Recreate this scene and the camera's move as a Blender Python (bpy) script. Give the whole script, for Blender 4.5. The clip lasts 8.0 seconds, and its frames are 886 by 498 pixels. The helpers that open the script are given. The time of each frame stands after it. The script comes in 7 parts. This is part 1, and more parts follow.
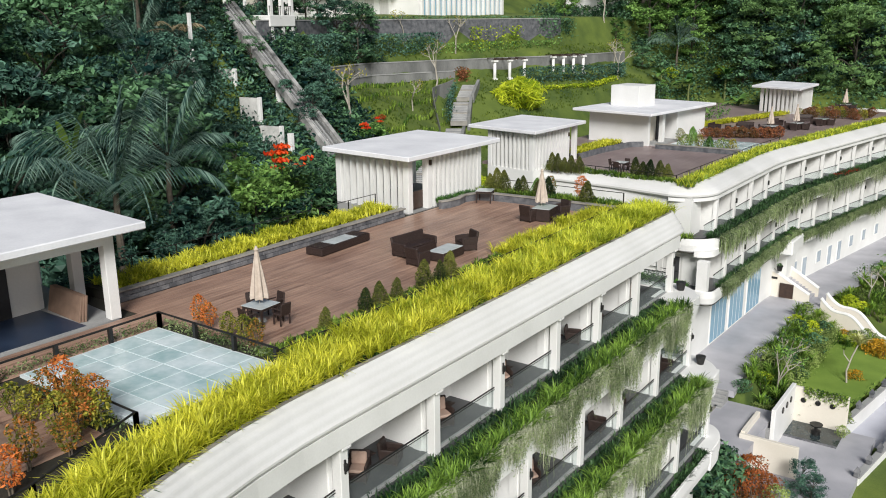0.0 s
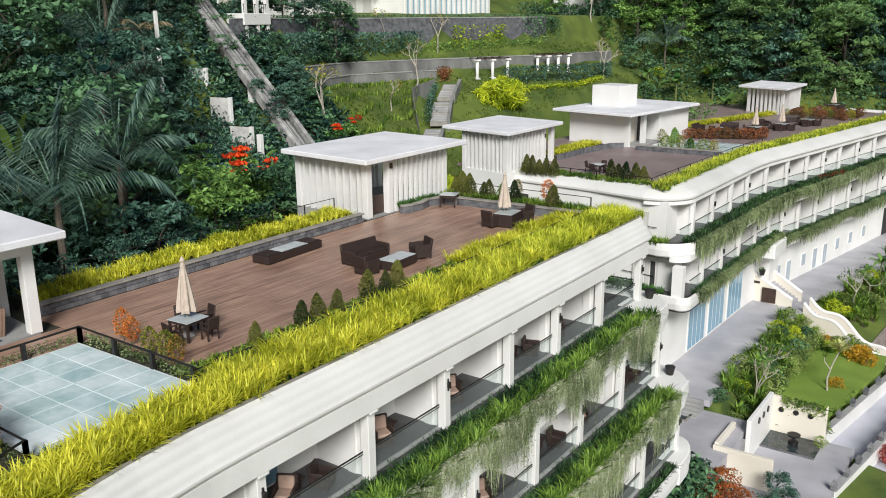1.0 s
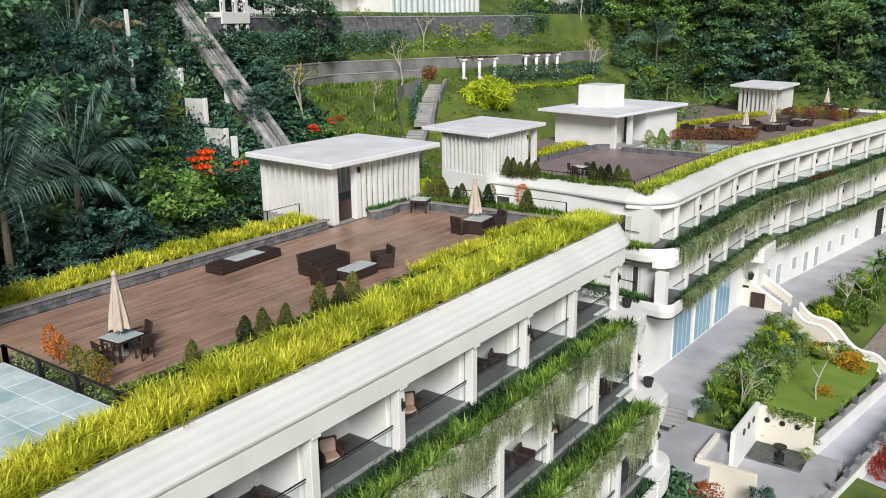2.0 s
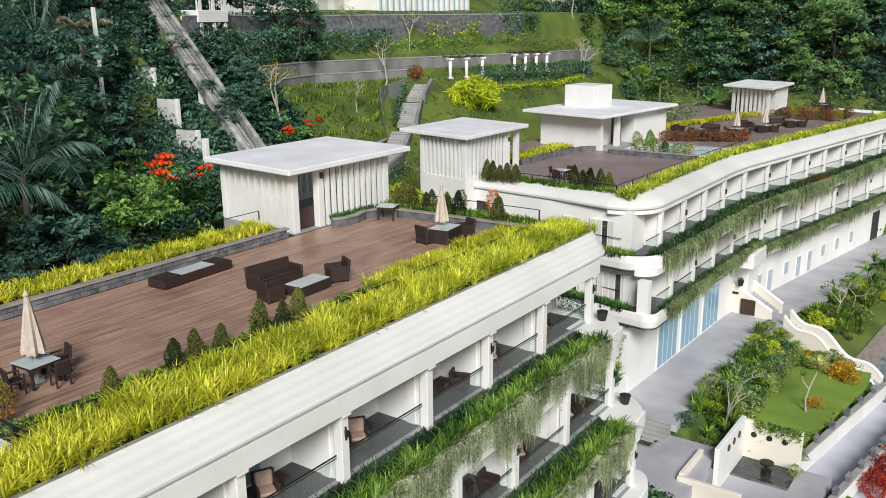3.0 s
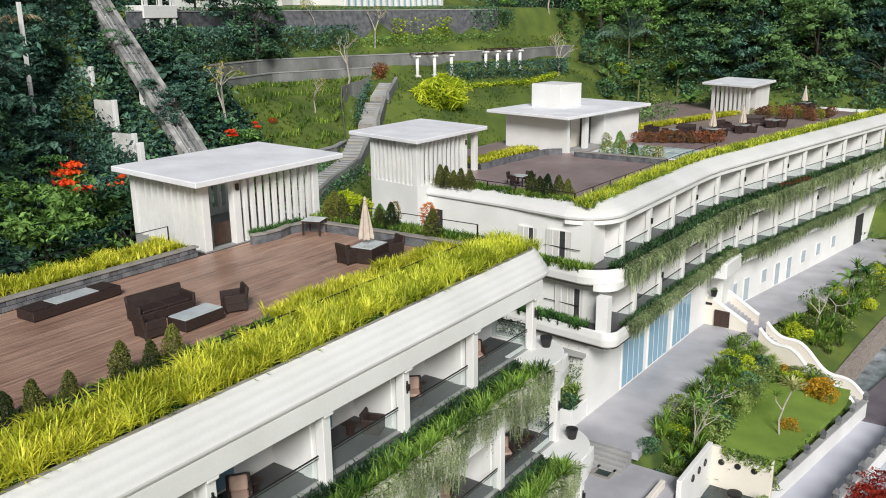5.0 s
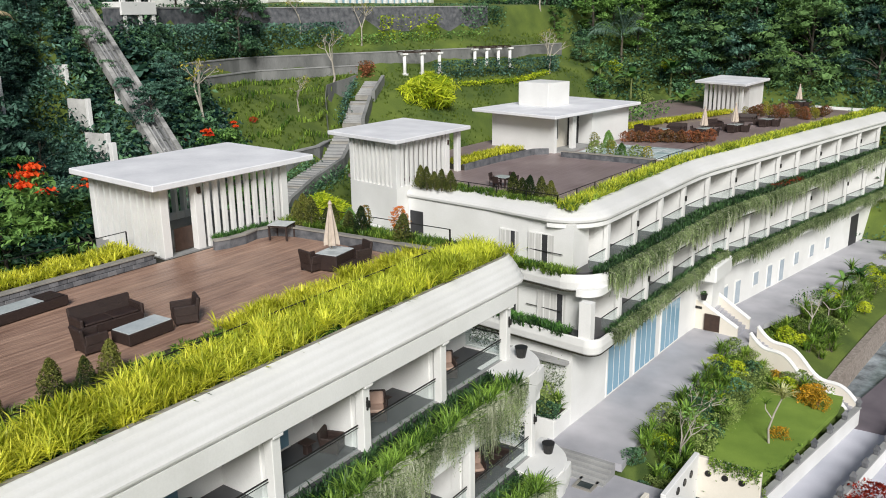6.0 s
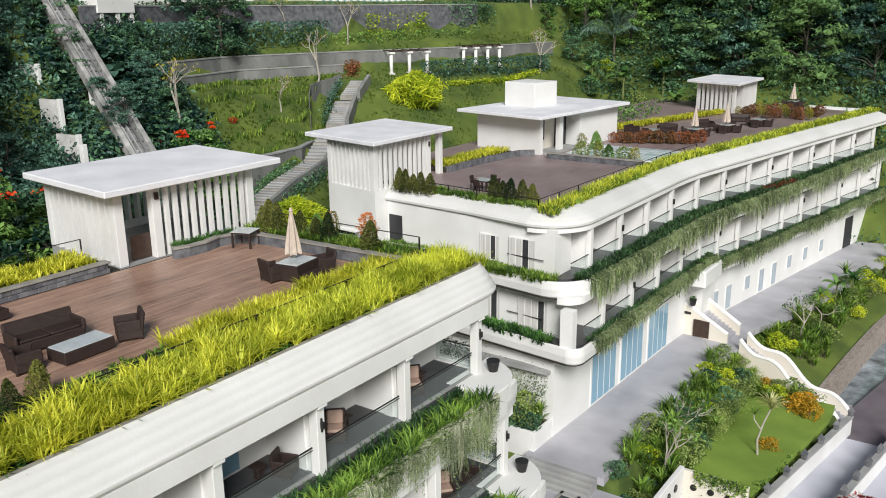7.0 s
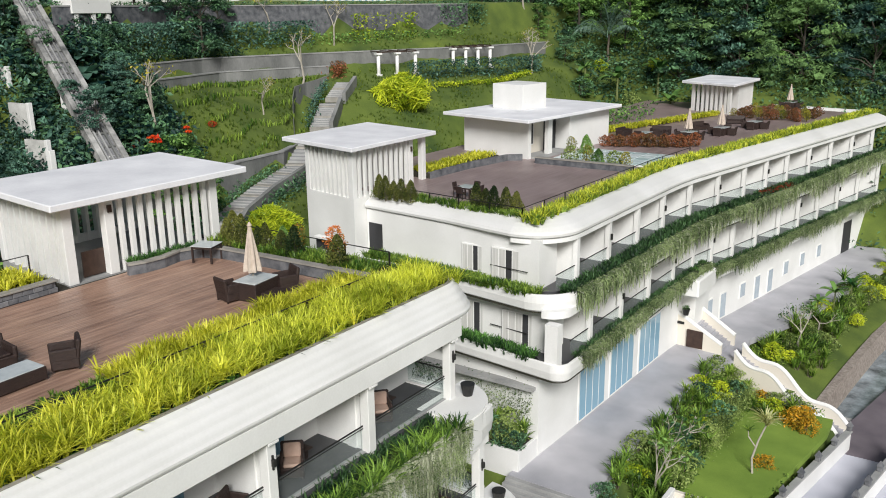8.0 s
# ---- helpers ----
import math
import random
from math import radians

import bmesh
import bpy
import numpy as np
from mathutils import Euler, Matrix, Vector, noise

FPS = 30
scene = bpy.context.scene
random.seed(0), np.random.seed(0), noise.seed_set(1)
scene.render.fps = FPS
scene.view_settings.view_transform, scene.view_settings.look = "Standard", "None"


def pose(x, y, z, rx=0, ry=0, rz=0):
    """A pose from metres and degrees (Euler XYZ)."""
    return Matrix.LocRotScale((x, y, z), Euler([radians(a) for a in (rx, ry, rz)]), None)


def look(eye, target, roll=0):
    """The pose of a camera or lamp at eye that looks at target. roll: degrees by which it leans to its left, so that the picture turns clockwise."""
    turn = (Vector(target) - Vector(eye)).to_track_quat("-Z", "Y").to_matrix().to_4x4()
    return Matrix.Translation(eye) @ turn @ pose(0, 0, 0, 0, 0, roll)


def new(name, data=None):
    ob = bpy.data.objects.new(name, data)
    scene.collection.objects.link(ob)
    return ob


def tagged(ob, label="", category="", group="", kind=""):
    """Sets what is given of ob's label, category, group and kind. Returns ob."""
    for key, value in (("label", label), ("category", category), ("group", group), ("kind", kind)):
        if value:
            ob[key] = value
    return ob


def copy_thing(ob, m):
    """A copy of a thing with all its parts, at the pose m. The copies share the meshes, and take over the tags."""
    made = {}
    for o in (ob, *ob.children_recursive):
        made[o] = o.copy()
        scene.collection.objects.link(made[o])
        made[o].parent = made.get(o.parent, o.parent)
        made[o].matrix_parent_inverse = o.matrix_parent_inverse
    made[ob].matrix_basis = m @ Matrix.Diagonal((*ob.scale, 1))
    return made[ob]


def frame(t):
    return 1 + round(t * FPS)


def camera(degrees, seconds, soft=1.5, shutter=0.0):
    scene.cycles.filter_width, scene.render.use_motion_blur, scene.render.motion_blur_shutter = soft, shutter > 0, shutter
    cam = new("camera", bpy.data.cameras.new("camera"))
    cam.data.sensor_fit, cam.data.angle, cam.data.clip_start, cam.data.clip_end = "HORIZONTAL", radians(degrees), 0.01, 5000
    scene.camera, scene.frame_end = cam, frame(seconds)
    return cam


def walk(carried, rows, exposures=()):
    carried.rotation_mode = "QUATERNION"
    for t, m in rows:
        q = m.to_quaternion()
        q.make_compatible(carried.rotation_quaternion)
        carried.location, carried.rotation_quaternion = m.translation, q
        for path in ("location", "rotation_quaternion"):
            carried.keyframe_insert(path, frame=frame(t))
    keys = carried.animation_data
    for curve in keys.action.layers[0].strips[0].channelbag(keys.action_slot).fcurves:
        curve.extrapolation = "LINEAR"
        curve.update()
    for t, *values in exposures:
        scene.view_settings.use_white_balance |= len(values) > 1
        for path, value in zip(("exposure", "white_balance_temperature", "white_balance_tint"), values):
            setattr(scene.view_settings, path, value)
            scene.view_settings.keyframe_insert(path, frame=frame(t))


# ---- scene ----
cam = camera(55.2, 8.0, soft=1.0)
PATH = [
    (0, (0.069, -0.069, 11.161), (-1.057, 1.502, 10.644), -0.6),
    (0.5, (0.486, 1.256, 11.162), (-0.64, 2.826, 10.644), -0.55),
    (1, (0.824, 2.695, 11.103), (-0.298, 4.266, 10.584), -0.55),
    (1.5, (0.954, 3.915, 11.053), (-0.166, 5.488, 10.533), -0.6),
    (3, (1.166, 8.301, 10.978), (0.044, 9.872, 10.454), -0.63),
    (3.5, (1.165, 9.782, 10.945), (0.046, 11.354, 10.419), -0.67),
    (4, (1.225, 11.321, 10.951), (0.109, 12.894, 10.424), -0.7),
    (4.5, (1.223, 12.584, 10.93), (0.111, 14.159, 10.401), -0.7),
    (6, (1.254, 16.004, 10.729), (0.148, 17.581, 10.193), -0.7),
    (6.5, (1.298, 17.067, 10.684), (0.192, 18.645, 10.148), -0.7),
    (7, (1.313, 18.264, 10.659), (0.209, 19.842, 10.12), -0.7),
    (7.5, (1.149, 19.426, 10.653), (0.047, 21.005, 10.113), -0.73),
    (8, (0.882, 20.902, 10.67), (-0.22, 22.481, 10.13), -0.8),
]
walk(cam, [(t, look(eye, target, roll)) for t, eye, target, roll in PATH], ((0, 0.06, 6250, 9), (8, 0.03, 6250, 9)))

# ---- world, sun ----
world = bpy.data.worlds.new("world")
scene.world = world
world.use_nodes = True
wn = world.node_tree
sky = wn.nodes.new("ShaderNodeTexSky")
sky.sky_type = "NISHITA"
sky.sun_disc = False
sky.sun_elevation = radians(36)
sky.sun_rotation = radians(141)
sky.dust_density = 3.0
sky.ozone_density = 1.0
wn.nodes["Background"].inputs[1].default_value = 0.046
wn.links.new(sky.outputs[0], wn.nodes["Background"].inputs[0])
sun = new("sun", bpy.data.lights.new("sun", "SUN"))
sun.data.energy = 4.0
sun.data.angle = radians(20)
sun.data.color = (1.0, 0.965, 0.91)
sun.matrix_world = look((54, -68, 60), (0, 0, 0))


# ---- materials ----
def material(name, low, high, rough=0.6, scale=3.0, fine=40.0, bump=0.15, metal=0.0, spec=0.5, vary=0.0, stretch=(1, 1, 1), world_space=False, patch=0.0):
    """Two-scale noise between two colours with a fine relief; vary shifts the value from piece to piece."""
    m = bpy.data.materials.new(name)
    m.use_nodes = True
    n, l = m.node_tree.nodes, m.node_tree.links
    b = n["Principled BSDF"]
    b.inputs["Metallic"].default_value = metal
    b.inputs["Specular IOR Level"].default_value = spec
    tc = n.new("ShaderNodeTexCoord")
    mp = n.new("ShaderNodeMapping")
    mp.inputs["Scale"].default_value = stretch
    if world_space:
        geo = n.new("ShaderNodeNewGeometry")
        l.new(geo.outputs["Position"], mp.inputs[0])
    else:
        l.new(tc.outputs["Object"], mp.inputs[0])
    a = n.new("ShaderNodeTexNoise")
    a.inputs["Scale"].default_value = scale
    a.inputs["Detail"].default_value = 5
    c = n.new("ShaderNodeTexNoise")
    c.inputs["Scale"].default_value = fine
    c.inputs["Detail"].default_value = 3
    l.new(mp.outputs[0], a.inputs[0])
    l.new(mp.outputs[0], c.inputs[0])
    mix = n.new("ShaderNodeMath")
    mix.operation = "MULTIPLY_ADD"
    mix.inputs[1].default_value = 0.45
    l.new(c.outputs[0], mix.inputs[0])
    half = n.new("ShaderNodeMath")
    half.operation = "MULTIPLY_ADD"
    half.inputs[1].default_value = 1.5
    half.inputs[2].default_value = -0.5
    l.new(a.outputs[0], half.inputs[0])
    l.new(half.outputs[0], mix.inputs[2])
    last = mix
    if patch:
        big = n.new("ShaderNodeTexNoise")
        big.inputs["Scale"].default_value = 0.33
        big.inputs["Detail"].default_value = 4
        pos = n.new("ShaderNodeNewGeometry")
        l.new(pos.outputs["Position"], big.inputs[0])
        pa = n.new("ShaderNodeMath")
        pa.operation = "MULTIPLY_ADD"
        pa.inputs[1].default_value = 2 * patch
        l.new(big.outputs[0], pa.inputs[0])
        sh = n.new("ShaderNodeMath")
        sh.operation = "SUBTRACT"
        sh.inputs[1].default_value = patch
        l.new(mix.outputs[0], sh.inputs[0])
        l.new(sh.outputs[0], pa.inputs[2])
        last = mix = pa
    if vary:
        info = n.new("ShaderNodeObjectInfo")
        va = n.new("ShaderNodeMath")
        va.operation = "MULTIPLY_ADD"
        va.inputs[1].default_value = vary
        l.new(info.outputs["Random"], va.inputs[0])
        l.new(mix.outputs[0], va.inputs[2])
        off = n.new("ShaderNodeMath")
        off.operation = "SUBTRACT"
        off.inputs[1].default_value = vary / 2
        l.new(va.outputs[0], off.inputs[0])
        last = off
    ramp = n.new("ShaderNodeMix")
    ramp.data_type = "RGBA"
    ramp.inputs[6].default_value = (*low, 1)
    ramp.inputs[7].default_value = (*high, 1)
    l.new(last.outputs[0], ramp.inputs[0])
    l.new(ramp.outputs[2], b.inputs["Base Color"])
    rg = n.new("ShaderNodeMath")
    rg.operation = "MULTIPLY_ADD"
    rg.inputs[1].default_value = 0.25
    rg.inputs[2].default_value = rough - 0.12
    l.new(a.outputs[0], rg.inputs[0])
    l.new(rg.outputs[0], b.inputs["Roughness"])
    if bump:
        bp = n.new("ShaderNodeBump")
        bp.inputs["Strength"].default_value = bump
        bp.inputs["Distance"].default_value = 0.02
        l.new(c.outputs[0], bp.inputs["Height"])
        l.new(bp.outputs[0], b.inputs["Normal"])
    return m


def leaf_material(name, low, high, rough=0.5, vary=0.35, trans=0.25):
    """Leaves: colour varies from leaf to leaf and from plant to plant, with light shining through."""
    m = bpy.data.materials.new(name)
    m.use_nodes = True
    n, l = m.node_tree.nodes, m.node_tree.links
    b = n["Principled BSDF"]
    b.inputs["Roughness"].default_value = rough
    b.inputs["Specular IOR Level"].default_value = 0.26
    geo = n.new("ShaderNodeNewGeometry")
    info = n.new("ShaderNodeObjectInfo")
    ns = n.new("ShaderNodeTexNoise")
    ns.inputs["Scale"].default_value = 0.45
    l.new(geo.outputs["Position"], ns.inputs[0])
    ns2 = n.new("ShaderNodeMath")
    ns2.operation = "MULTIPLY_ADD"
    ns2.inputs[1].default_value = 1.8
    ns2.inputs[2].default_value = -0.42
    l.new(ns.outputs[0], ns2.inputs[0])
    s1 = n.new("ShaderNodeMath")
    s1.operation = "MULTIPLY_ADD"
    s1.inputs[1].default_value = 0.85
    l.new(geo.outputs["Random Per Island"], s1.inputs[0])
    s2 = n.new("ShaderNodeMath")
    s2.operation = "MULTIPLY_ADD"
    s2.inputs[1].default_value = vary
    s2.inputs[2].default_value = -vary / 2 - 0.33
    l.new(info.outputs["Random"], s2.inputs[0])
    s3 = n.new("ShaderNodeMath")
    l.new(s2.outputs[0], s3.inputs[0])
    l.new(ns2.outputs[0], s3.inputs[1])
    l.new(s3.outputs[0], s1.inputs[2])
    mix = n.new("ShaderNodeMix")
    mix.data_type = "RGBA"
    mix.inputs[6].default_value = (*low, 1)
    mix.inputs[7].default_value = (*high, 1)
    pw = n.new("ShaderNodeMath")
    pw.operation = "POWER"
    pw.use_clamp = True
    pw.inputs[1].default_value = 1.4
    l.new(s1.outputs[0], pw.inputs[0])
    l.new(pw.outputs[0], mix.inputs[0])
    l.new(mix.outputs[2], b.inputs["Base Color"])
    if trans:
        t = n.new("ShaderNodeBsdfTranslucent")
        l.new(mix.outputs[2], t.inputs[0])
        ms = n.new("ShaderNodeMixShader")
        ms.inputs[0].default_value = trans
        l.new(b.outputs[0], ms.inputs[1])
        l.new(t.outputs[0], ms.inputs[2])
        l.new(ms.outputs[0], n["Material Output"].inputs[0])
    return m


def glass_material(name, tint, rough=0.03, alpha=0.25):
    m = bpy.data.materials.new(name)
    m.use_nodes = True
    n, l = m.node_tree.nodes, m.node_tree.links
    b = n["Principled BSDF"]
    b.inputs["Base Color"].default_value = (*tint, 1)
    b.inputs["Roughness"].default_value = rough
    tr = n.new("ShaderNodeBsdfTransparent")
    tr.inputs[0].default_value = (*[0.5 + 0.5 * c for c in tint], 1)
    fr = n.new("ShaderNodeMixShader")
    fr.inputs[0].default_value = alpha
    l.new(tr.outputs[0], fr.inputs[1])
    l.new(b.outputs[0], fr.inputs[2])
    l.new(fr.outputs[0], n["Material Output"].inputs[0])
    return m


WHITE = material("white_paint", (0.70, 0.695, 0.67), (0.90, 0.895, 0.88), 0.55, 0.35, 14, 0.06, world_space=True)
PARAPET = material("white_coping_paint", (0.64, 0.635, 0.61), (0.80, 0.795, 0.785), 0.5, 0.3, 10, 0.05, world_space=True)
ROOF_WHITE = material("white_roof_screed", (0.68, 0.68, 0.71), (0.92, 0.92, 0.94), 0.7, 0.5, 9, 0.12, world_space=True, patch=0.4)
CREAM = material("cream_render", (0.66, 0.61, 0.52), (0.82, 0.77, 0.68), 0.7, 0.3, 12, 0.1, world_space=True)
DECKWOOD = material("brown_deck_wood", (0.19, 0.11, 0.08), (0.52, 0.34, 0.25), 0.36, 1.2, 26, 0.2, vary=0.3, stretch=(6, 0.35, 1), world_space=True, patch=0.55)
DECKGREY = material("purple_brown_deck", (0.18, 0.13, 0.125), (0.38, 0.30, 0.29), 0.42, 0.8, 22, 0.2, vary=0.4, stretch=(6, 0.35, 1), world_space=True, patch=0.5)
STONE = material("grey_stone_cladding", (0.06, 0.065, 0.075), (0.24, 0.24, 0.25), 0.75, 2.2, 18, 0.5, vary=0.5, world_space=True)
COPING = material("stone_coping", (0.20, 0.19, 0.17), (0.38, 0.36, 0.32), 0.75, 1.5, 22, 0.3, world_space=True)
CONCRETE = material("grey_concrete", (0.22, 0.22, 0.22), (0.42, 0.42, 0.41), 0.8, 0.6, 15, 0.3, world_space=True)
PAVE = material("grey_paving", (0.31, 0.31, 0.34), (0.52, 0.51, 0.54), 0.6, 0.35, 20, 0.2, vary=0.12, world_space=True, patch=0.6)
ROADM = material("pale_road", (0.42, 0.43, 0.49), (0.60, 0.60, 0.66), 0.8, 0.25, 18, 0.25, world_space=True, patch=0.4)
TARMAC = material("dark_asphalt", (0.10, 0.085, 0.10), (0.21, 0.18, 0.20), 0.85, 0.4, 25, 0.3, world_space=True)
RATTAN = material("dark_rattan", (0.014, 0.009, 0.008), (0.055, 0.032, 0.026), 0.55, 9, 90, 0.6, stretch=(1, 1, 3))
CUSHION = material("tan_cushion", (0.33, 0.22, 0.17), (0.52, 0.38, 0.31), 0.85, 4, 80, 0.3)
TABLEGLASS = material("pale_table_glass", (0.42, 0.46, 0.47), (0.62, 0.66, 0.66), 0.12, 2, 10, 0.0)
IRON = material("black_iron", (0.012, 0.012, 0.012), (0.035, 0.034, 0.033), 0.45, 6, 40, 0.1, metal=0.3)
CANVAS = material("beige_canvas", (0.44, 0.36, 0.29), (0.66, 0.57, 0.49), 0.85, 5, 60, 0.3)
DARKWOOD = material("dark_brown_wood", (0.025, 0.014, 0.010), (0.07, 0.04, 0.028), 0.5, 4, 30, 0.3)
BOARD = material("brown_board", (0.16, 0.10, 0.07), (0.28, 0.19, 0.14), 0.6, 3, 30, 0.2)
BLUEMAT = material("dark_blue_floor", (0.015, 0.025, 0.05), (0.035, 0.055, 0.10), 0.35, 1.0, 20, 0.1, world_space=True)
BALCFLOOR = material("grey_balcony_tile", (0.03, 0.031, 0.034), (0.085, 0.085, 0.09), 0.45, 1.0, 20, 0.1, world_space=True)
# near-black colour that stands in for the shade of rooms behind openings
UNLIT_ROOM = material("unlit_room_dark", (0.02, 0.02, 0.022), (0.05, 0.05, 0.055), 0.7, 1, 10, 0.0)
CURTAIN = material("grey_curtain", (0.42, 0.41, 0.39), (0.70, 0.69, 0.67), 0.9, 1.5, 12, 0.2, stretch=(6, 6, 0.2), world_space=True)
SOIL = material("dark_soil", (0.018, 0.017, 0.012), (0.05, 0.045, 0.03), 0.9, 2, 20, 0.6, world_space=True)
WOODTRIM = material("bark", (0.07, 0.055, 0.04), (0.20, 0.17, 0.13), 0.85, 3, 20, 0.5)
PALEBARK = material("pale_bark", (0.30, 0.27, 0.22), (0.52, 0.48, 0.41), 0.8, 3, 20, 0.4)
GLASS = glass_material("clear_glass", (0.82, 0.88, 0.87), 0.02, 0.05)
WINDOW = glass_material("blue_window_glass", (0.30, 0.50, 0.64), 0.05, 0.85)
SKYLIGHT = material("frosted_skylight_glass", (0.38, 0.54, 0.55), (0.86, 0.93, 0.95), 0.14, 0.9, 5, 0.02, vary=0.55, world_space=True)
PALEFRAME = material("pale_aluminium", (0.58, 0.66, 0.67), (0.74, 0.80, 0.80), 0.4, 2, 20, 0.05)
CANAL = material("rippled_canal_water", (0.02, 0.03, 0.035), (0.42, 0.48, 0.52), 0.15, 0.7, 5, 0.25, world_space=True, patch=0.7)
WATER = material("dark_water", (0.012, 0.018, 0.018), (0.05, 0.07, 0.075), 0.1, 1.5, 6, 0.15, world_space=True)

GRASSY = leaf_material("yellow_green_blades", (0.34, 0.38, 0.012), (1.0, 0.97, 0.12), 0.45, 0.2, 0.42)
GRASSN2 = leaf_material("lime_blades", (0.26, 0.34, 0.015), (0.94, 0.97, 0.12), 0.45, 0.2, 0.42)
GRASSG = leaf_material("green_blades", (0.03, 0.10, 0.012), (0.36, 0.50, 0.08), 0.45, 0.2, 0.3)
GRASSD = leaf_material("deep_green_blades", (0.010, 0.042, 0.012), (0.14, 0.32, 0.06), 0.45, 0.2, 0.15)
GRASSN = leaf_material("mid_green_blades", (0.014, 0.058, 0.010), (0.30, 0.48, 0.075), 0.45, 0.2, 0.25)
VINE = leaf_material("grey_green_vine", (0.05, 0.09, 0.028), (0.36, 0.45, 0.20), 0.6, 0.3, 0.2)
LAWNBLADE = leaf_material("lawn_blades", (0.05, 0.10, 0.014), (0.22, 0.29, 0.04), 0.6, 0.2, 0.3)
GARDEN = leaf_material("garden_leaves", (0.05, 0.10, 0.02), (0.40, 0.50, 0.15), 0.5, 0.5, 0.25)
DRYVINE = leaf_material("dry_grey_vine_stems", (0.20, 0.23, 0.13), (0.60, 0.62, 0.46), 0.7, 0.3, 0.2)
FARPLANT = leaf_material("dark_planter_leaves", (0.006, 0.022, 0.010), (0.07, 0.15, 0.05), 0.5, 0.3, 0.12)
JUNGLE = leaf_material("jungle_leaves", (0.006, 0.028, 0.020), (0.14, 0.28, 0.13), 0.45, 0.6, 0.12)
JUNGLEB = leaf_material("bluish_jungle_leaves", (0.006, 0.028, 0.026), (0.13, 0.26, 0.18), 0.42, 0.5, 0.12)
BRIGHT = leaf_material("bright_green_leaves", (0.018, 0.07, 0.016), (0.24, 0.42, 0.10), 0.5, 0.5, 0.18)
YELLOW = leaf_material("yellow_leaves", (0.16, 0.28, 0.012), (0.72, 0.78, 0.05), 0.5, 0.3, 0.3)
RUSSET = leaf_material("russet_leaves", (0.10, 0.14, 0.02), (0.78, 0.24, 0.06), 0.5, 0.5, 0.25)
MAROON = leaf_material("maroon_leaves", (0.09, 0.07, 0.025), (0.36, 0.13, 0.06), 0.5, 0.5, 0.2)
OLIVE = leaf_material("olive_gold_leaves", (0.07, 0.11, 0.015), (0.50, 0.44, 0.06), 0.5, 0.5, 0.25)
RUST = leaf_material("rust_leaves", (0.07, 0.06, 0.015), (0.42, 0.12, 0.035), 0.5, 0.3, 0.2)
REDLEAF = leaf_material("red_bush_leaves", (0.16, 0.012, 0.006), (0.55, 0.05, 0.02), 0.5, 0.3, 0.2)
FLOWER = leaf_material("orange_red_flower", (0.55, 0.03, 0.008), (0.9, 0.12, 0.02), 0.5, 0.2, 0.2)
CONIFER = leaf_material("conifer_sprays", (0.010, 0.028, 0.008), (0.20, 0.21, 0.045), 0.6, 0.7, 0.1)
ORANGE = leaf_material("orange_gold_leaves", (0.16, 0.15, 0.012), (0.80, 0.42, 0.03), 0.5, 0.3, 0.2)
PALEBLADE = leaf_material("pale_yellow_blades", (0.40, 0.42, 0.12), (0.85, 0.84, 0.50), 0.5, 0.2, 0.25)
DARKBARK = material("dark_bark", (0.025, 0.022, 0.016), (0.09, 0.08, 0.06), 0.9, 3, 20, 0.5)
DRY = leaf_material("dry_frond", (0.22, 0.17, 0.09), (0.48, 0.40, 0.25), 0.7, 0.3, 0.2)


def ground_material():
    """Lawn, rough grass and bare earth mixed over the whole terrain."""
    m = material("hillside_grass", (0.025, 0.055, 0.009), (0.15, 0.20, 0.030), 0.9, 0.22, 9, 0.8, world_space=True, patch=0.5)
    return m


GROUND = ground_material()
LAWN = material("mown_lawn", (0.10, 0.18, 0.018), (0.25, 0.36, 0.055), 0.9, 0.35, 14, 0.8, world_space=True, patch=0.3)


# ---- mesh helpers ----
def box(bm, x0, x1, y0, y1, z0, z1):
    v = [bm.verts.new(c) for c in ((x0, y0, z0), (x1, y0, z0), (x1, y1, z0), (x0, y1, z0), (x0, y0, z1), (x1, y0, z1), (x1, y1, z1), (x0, y1, z1))]
    for f in ((3, 2, 1, 0), (4, 5, 6, 7), (0, 1, 5, 4), (1, 2, 6, 5), (2, 3, 7, 6), (3, 0, 4, 7)):
        bm.faces.new([v[i] for i in f])
    return v


def bevelled(x0, x1, y0, y1, z0, z1, r=0.02, seg=1):
    bm = bmesh.new()
    box(bm, x0, x1, y0, y1, z0, z1)
    bmesh.ops.bevel(bm, geom=bm.edges[:], offset=r, segments=seg, affect="EDGES")
    return bm


def tube(bm, pts, r, sides=6, r1=None):
    """A tapered tube along a line of points."""
    pts = [Vector(p) for p in pts]
    r1 = r if r1 is None else r1
    rings = []
    for i, p in enumerate(pts):
        d = (pts[min(i + 1, len(pts) - 1)] - pts[max(i - 1, 0)]).normalized()
        a = d.orthogonal().normalized()
        if i and (a.dot(rings[-1][1]) < 0.2):
            a = (rings[-1][1] - d * rings[-1][1].dot(d)).normalized()
        b = d.cross(a)
        k = r + (r1 - r) * i / max(1, len(pts) - 1)
        rings.append(([bm.verts.new(p + (a * math.cos(t) + b * math.sin(t)) * k) for t in [2 * math.pi * j / sides for j in range(sides)]], a))
    for (u, _), (w, _) in zip(rings, rings[1:]):
        for j in range(sides):
            bm.faces.new((u[j], u[(j + 1) % sides], w[(j + 1) % sides], w[j]))
    bm.faces.new(rings[0][0][::-1])
    bm.faces.new(rings[-1][0])


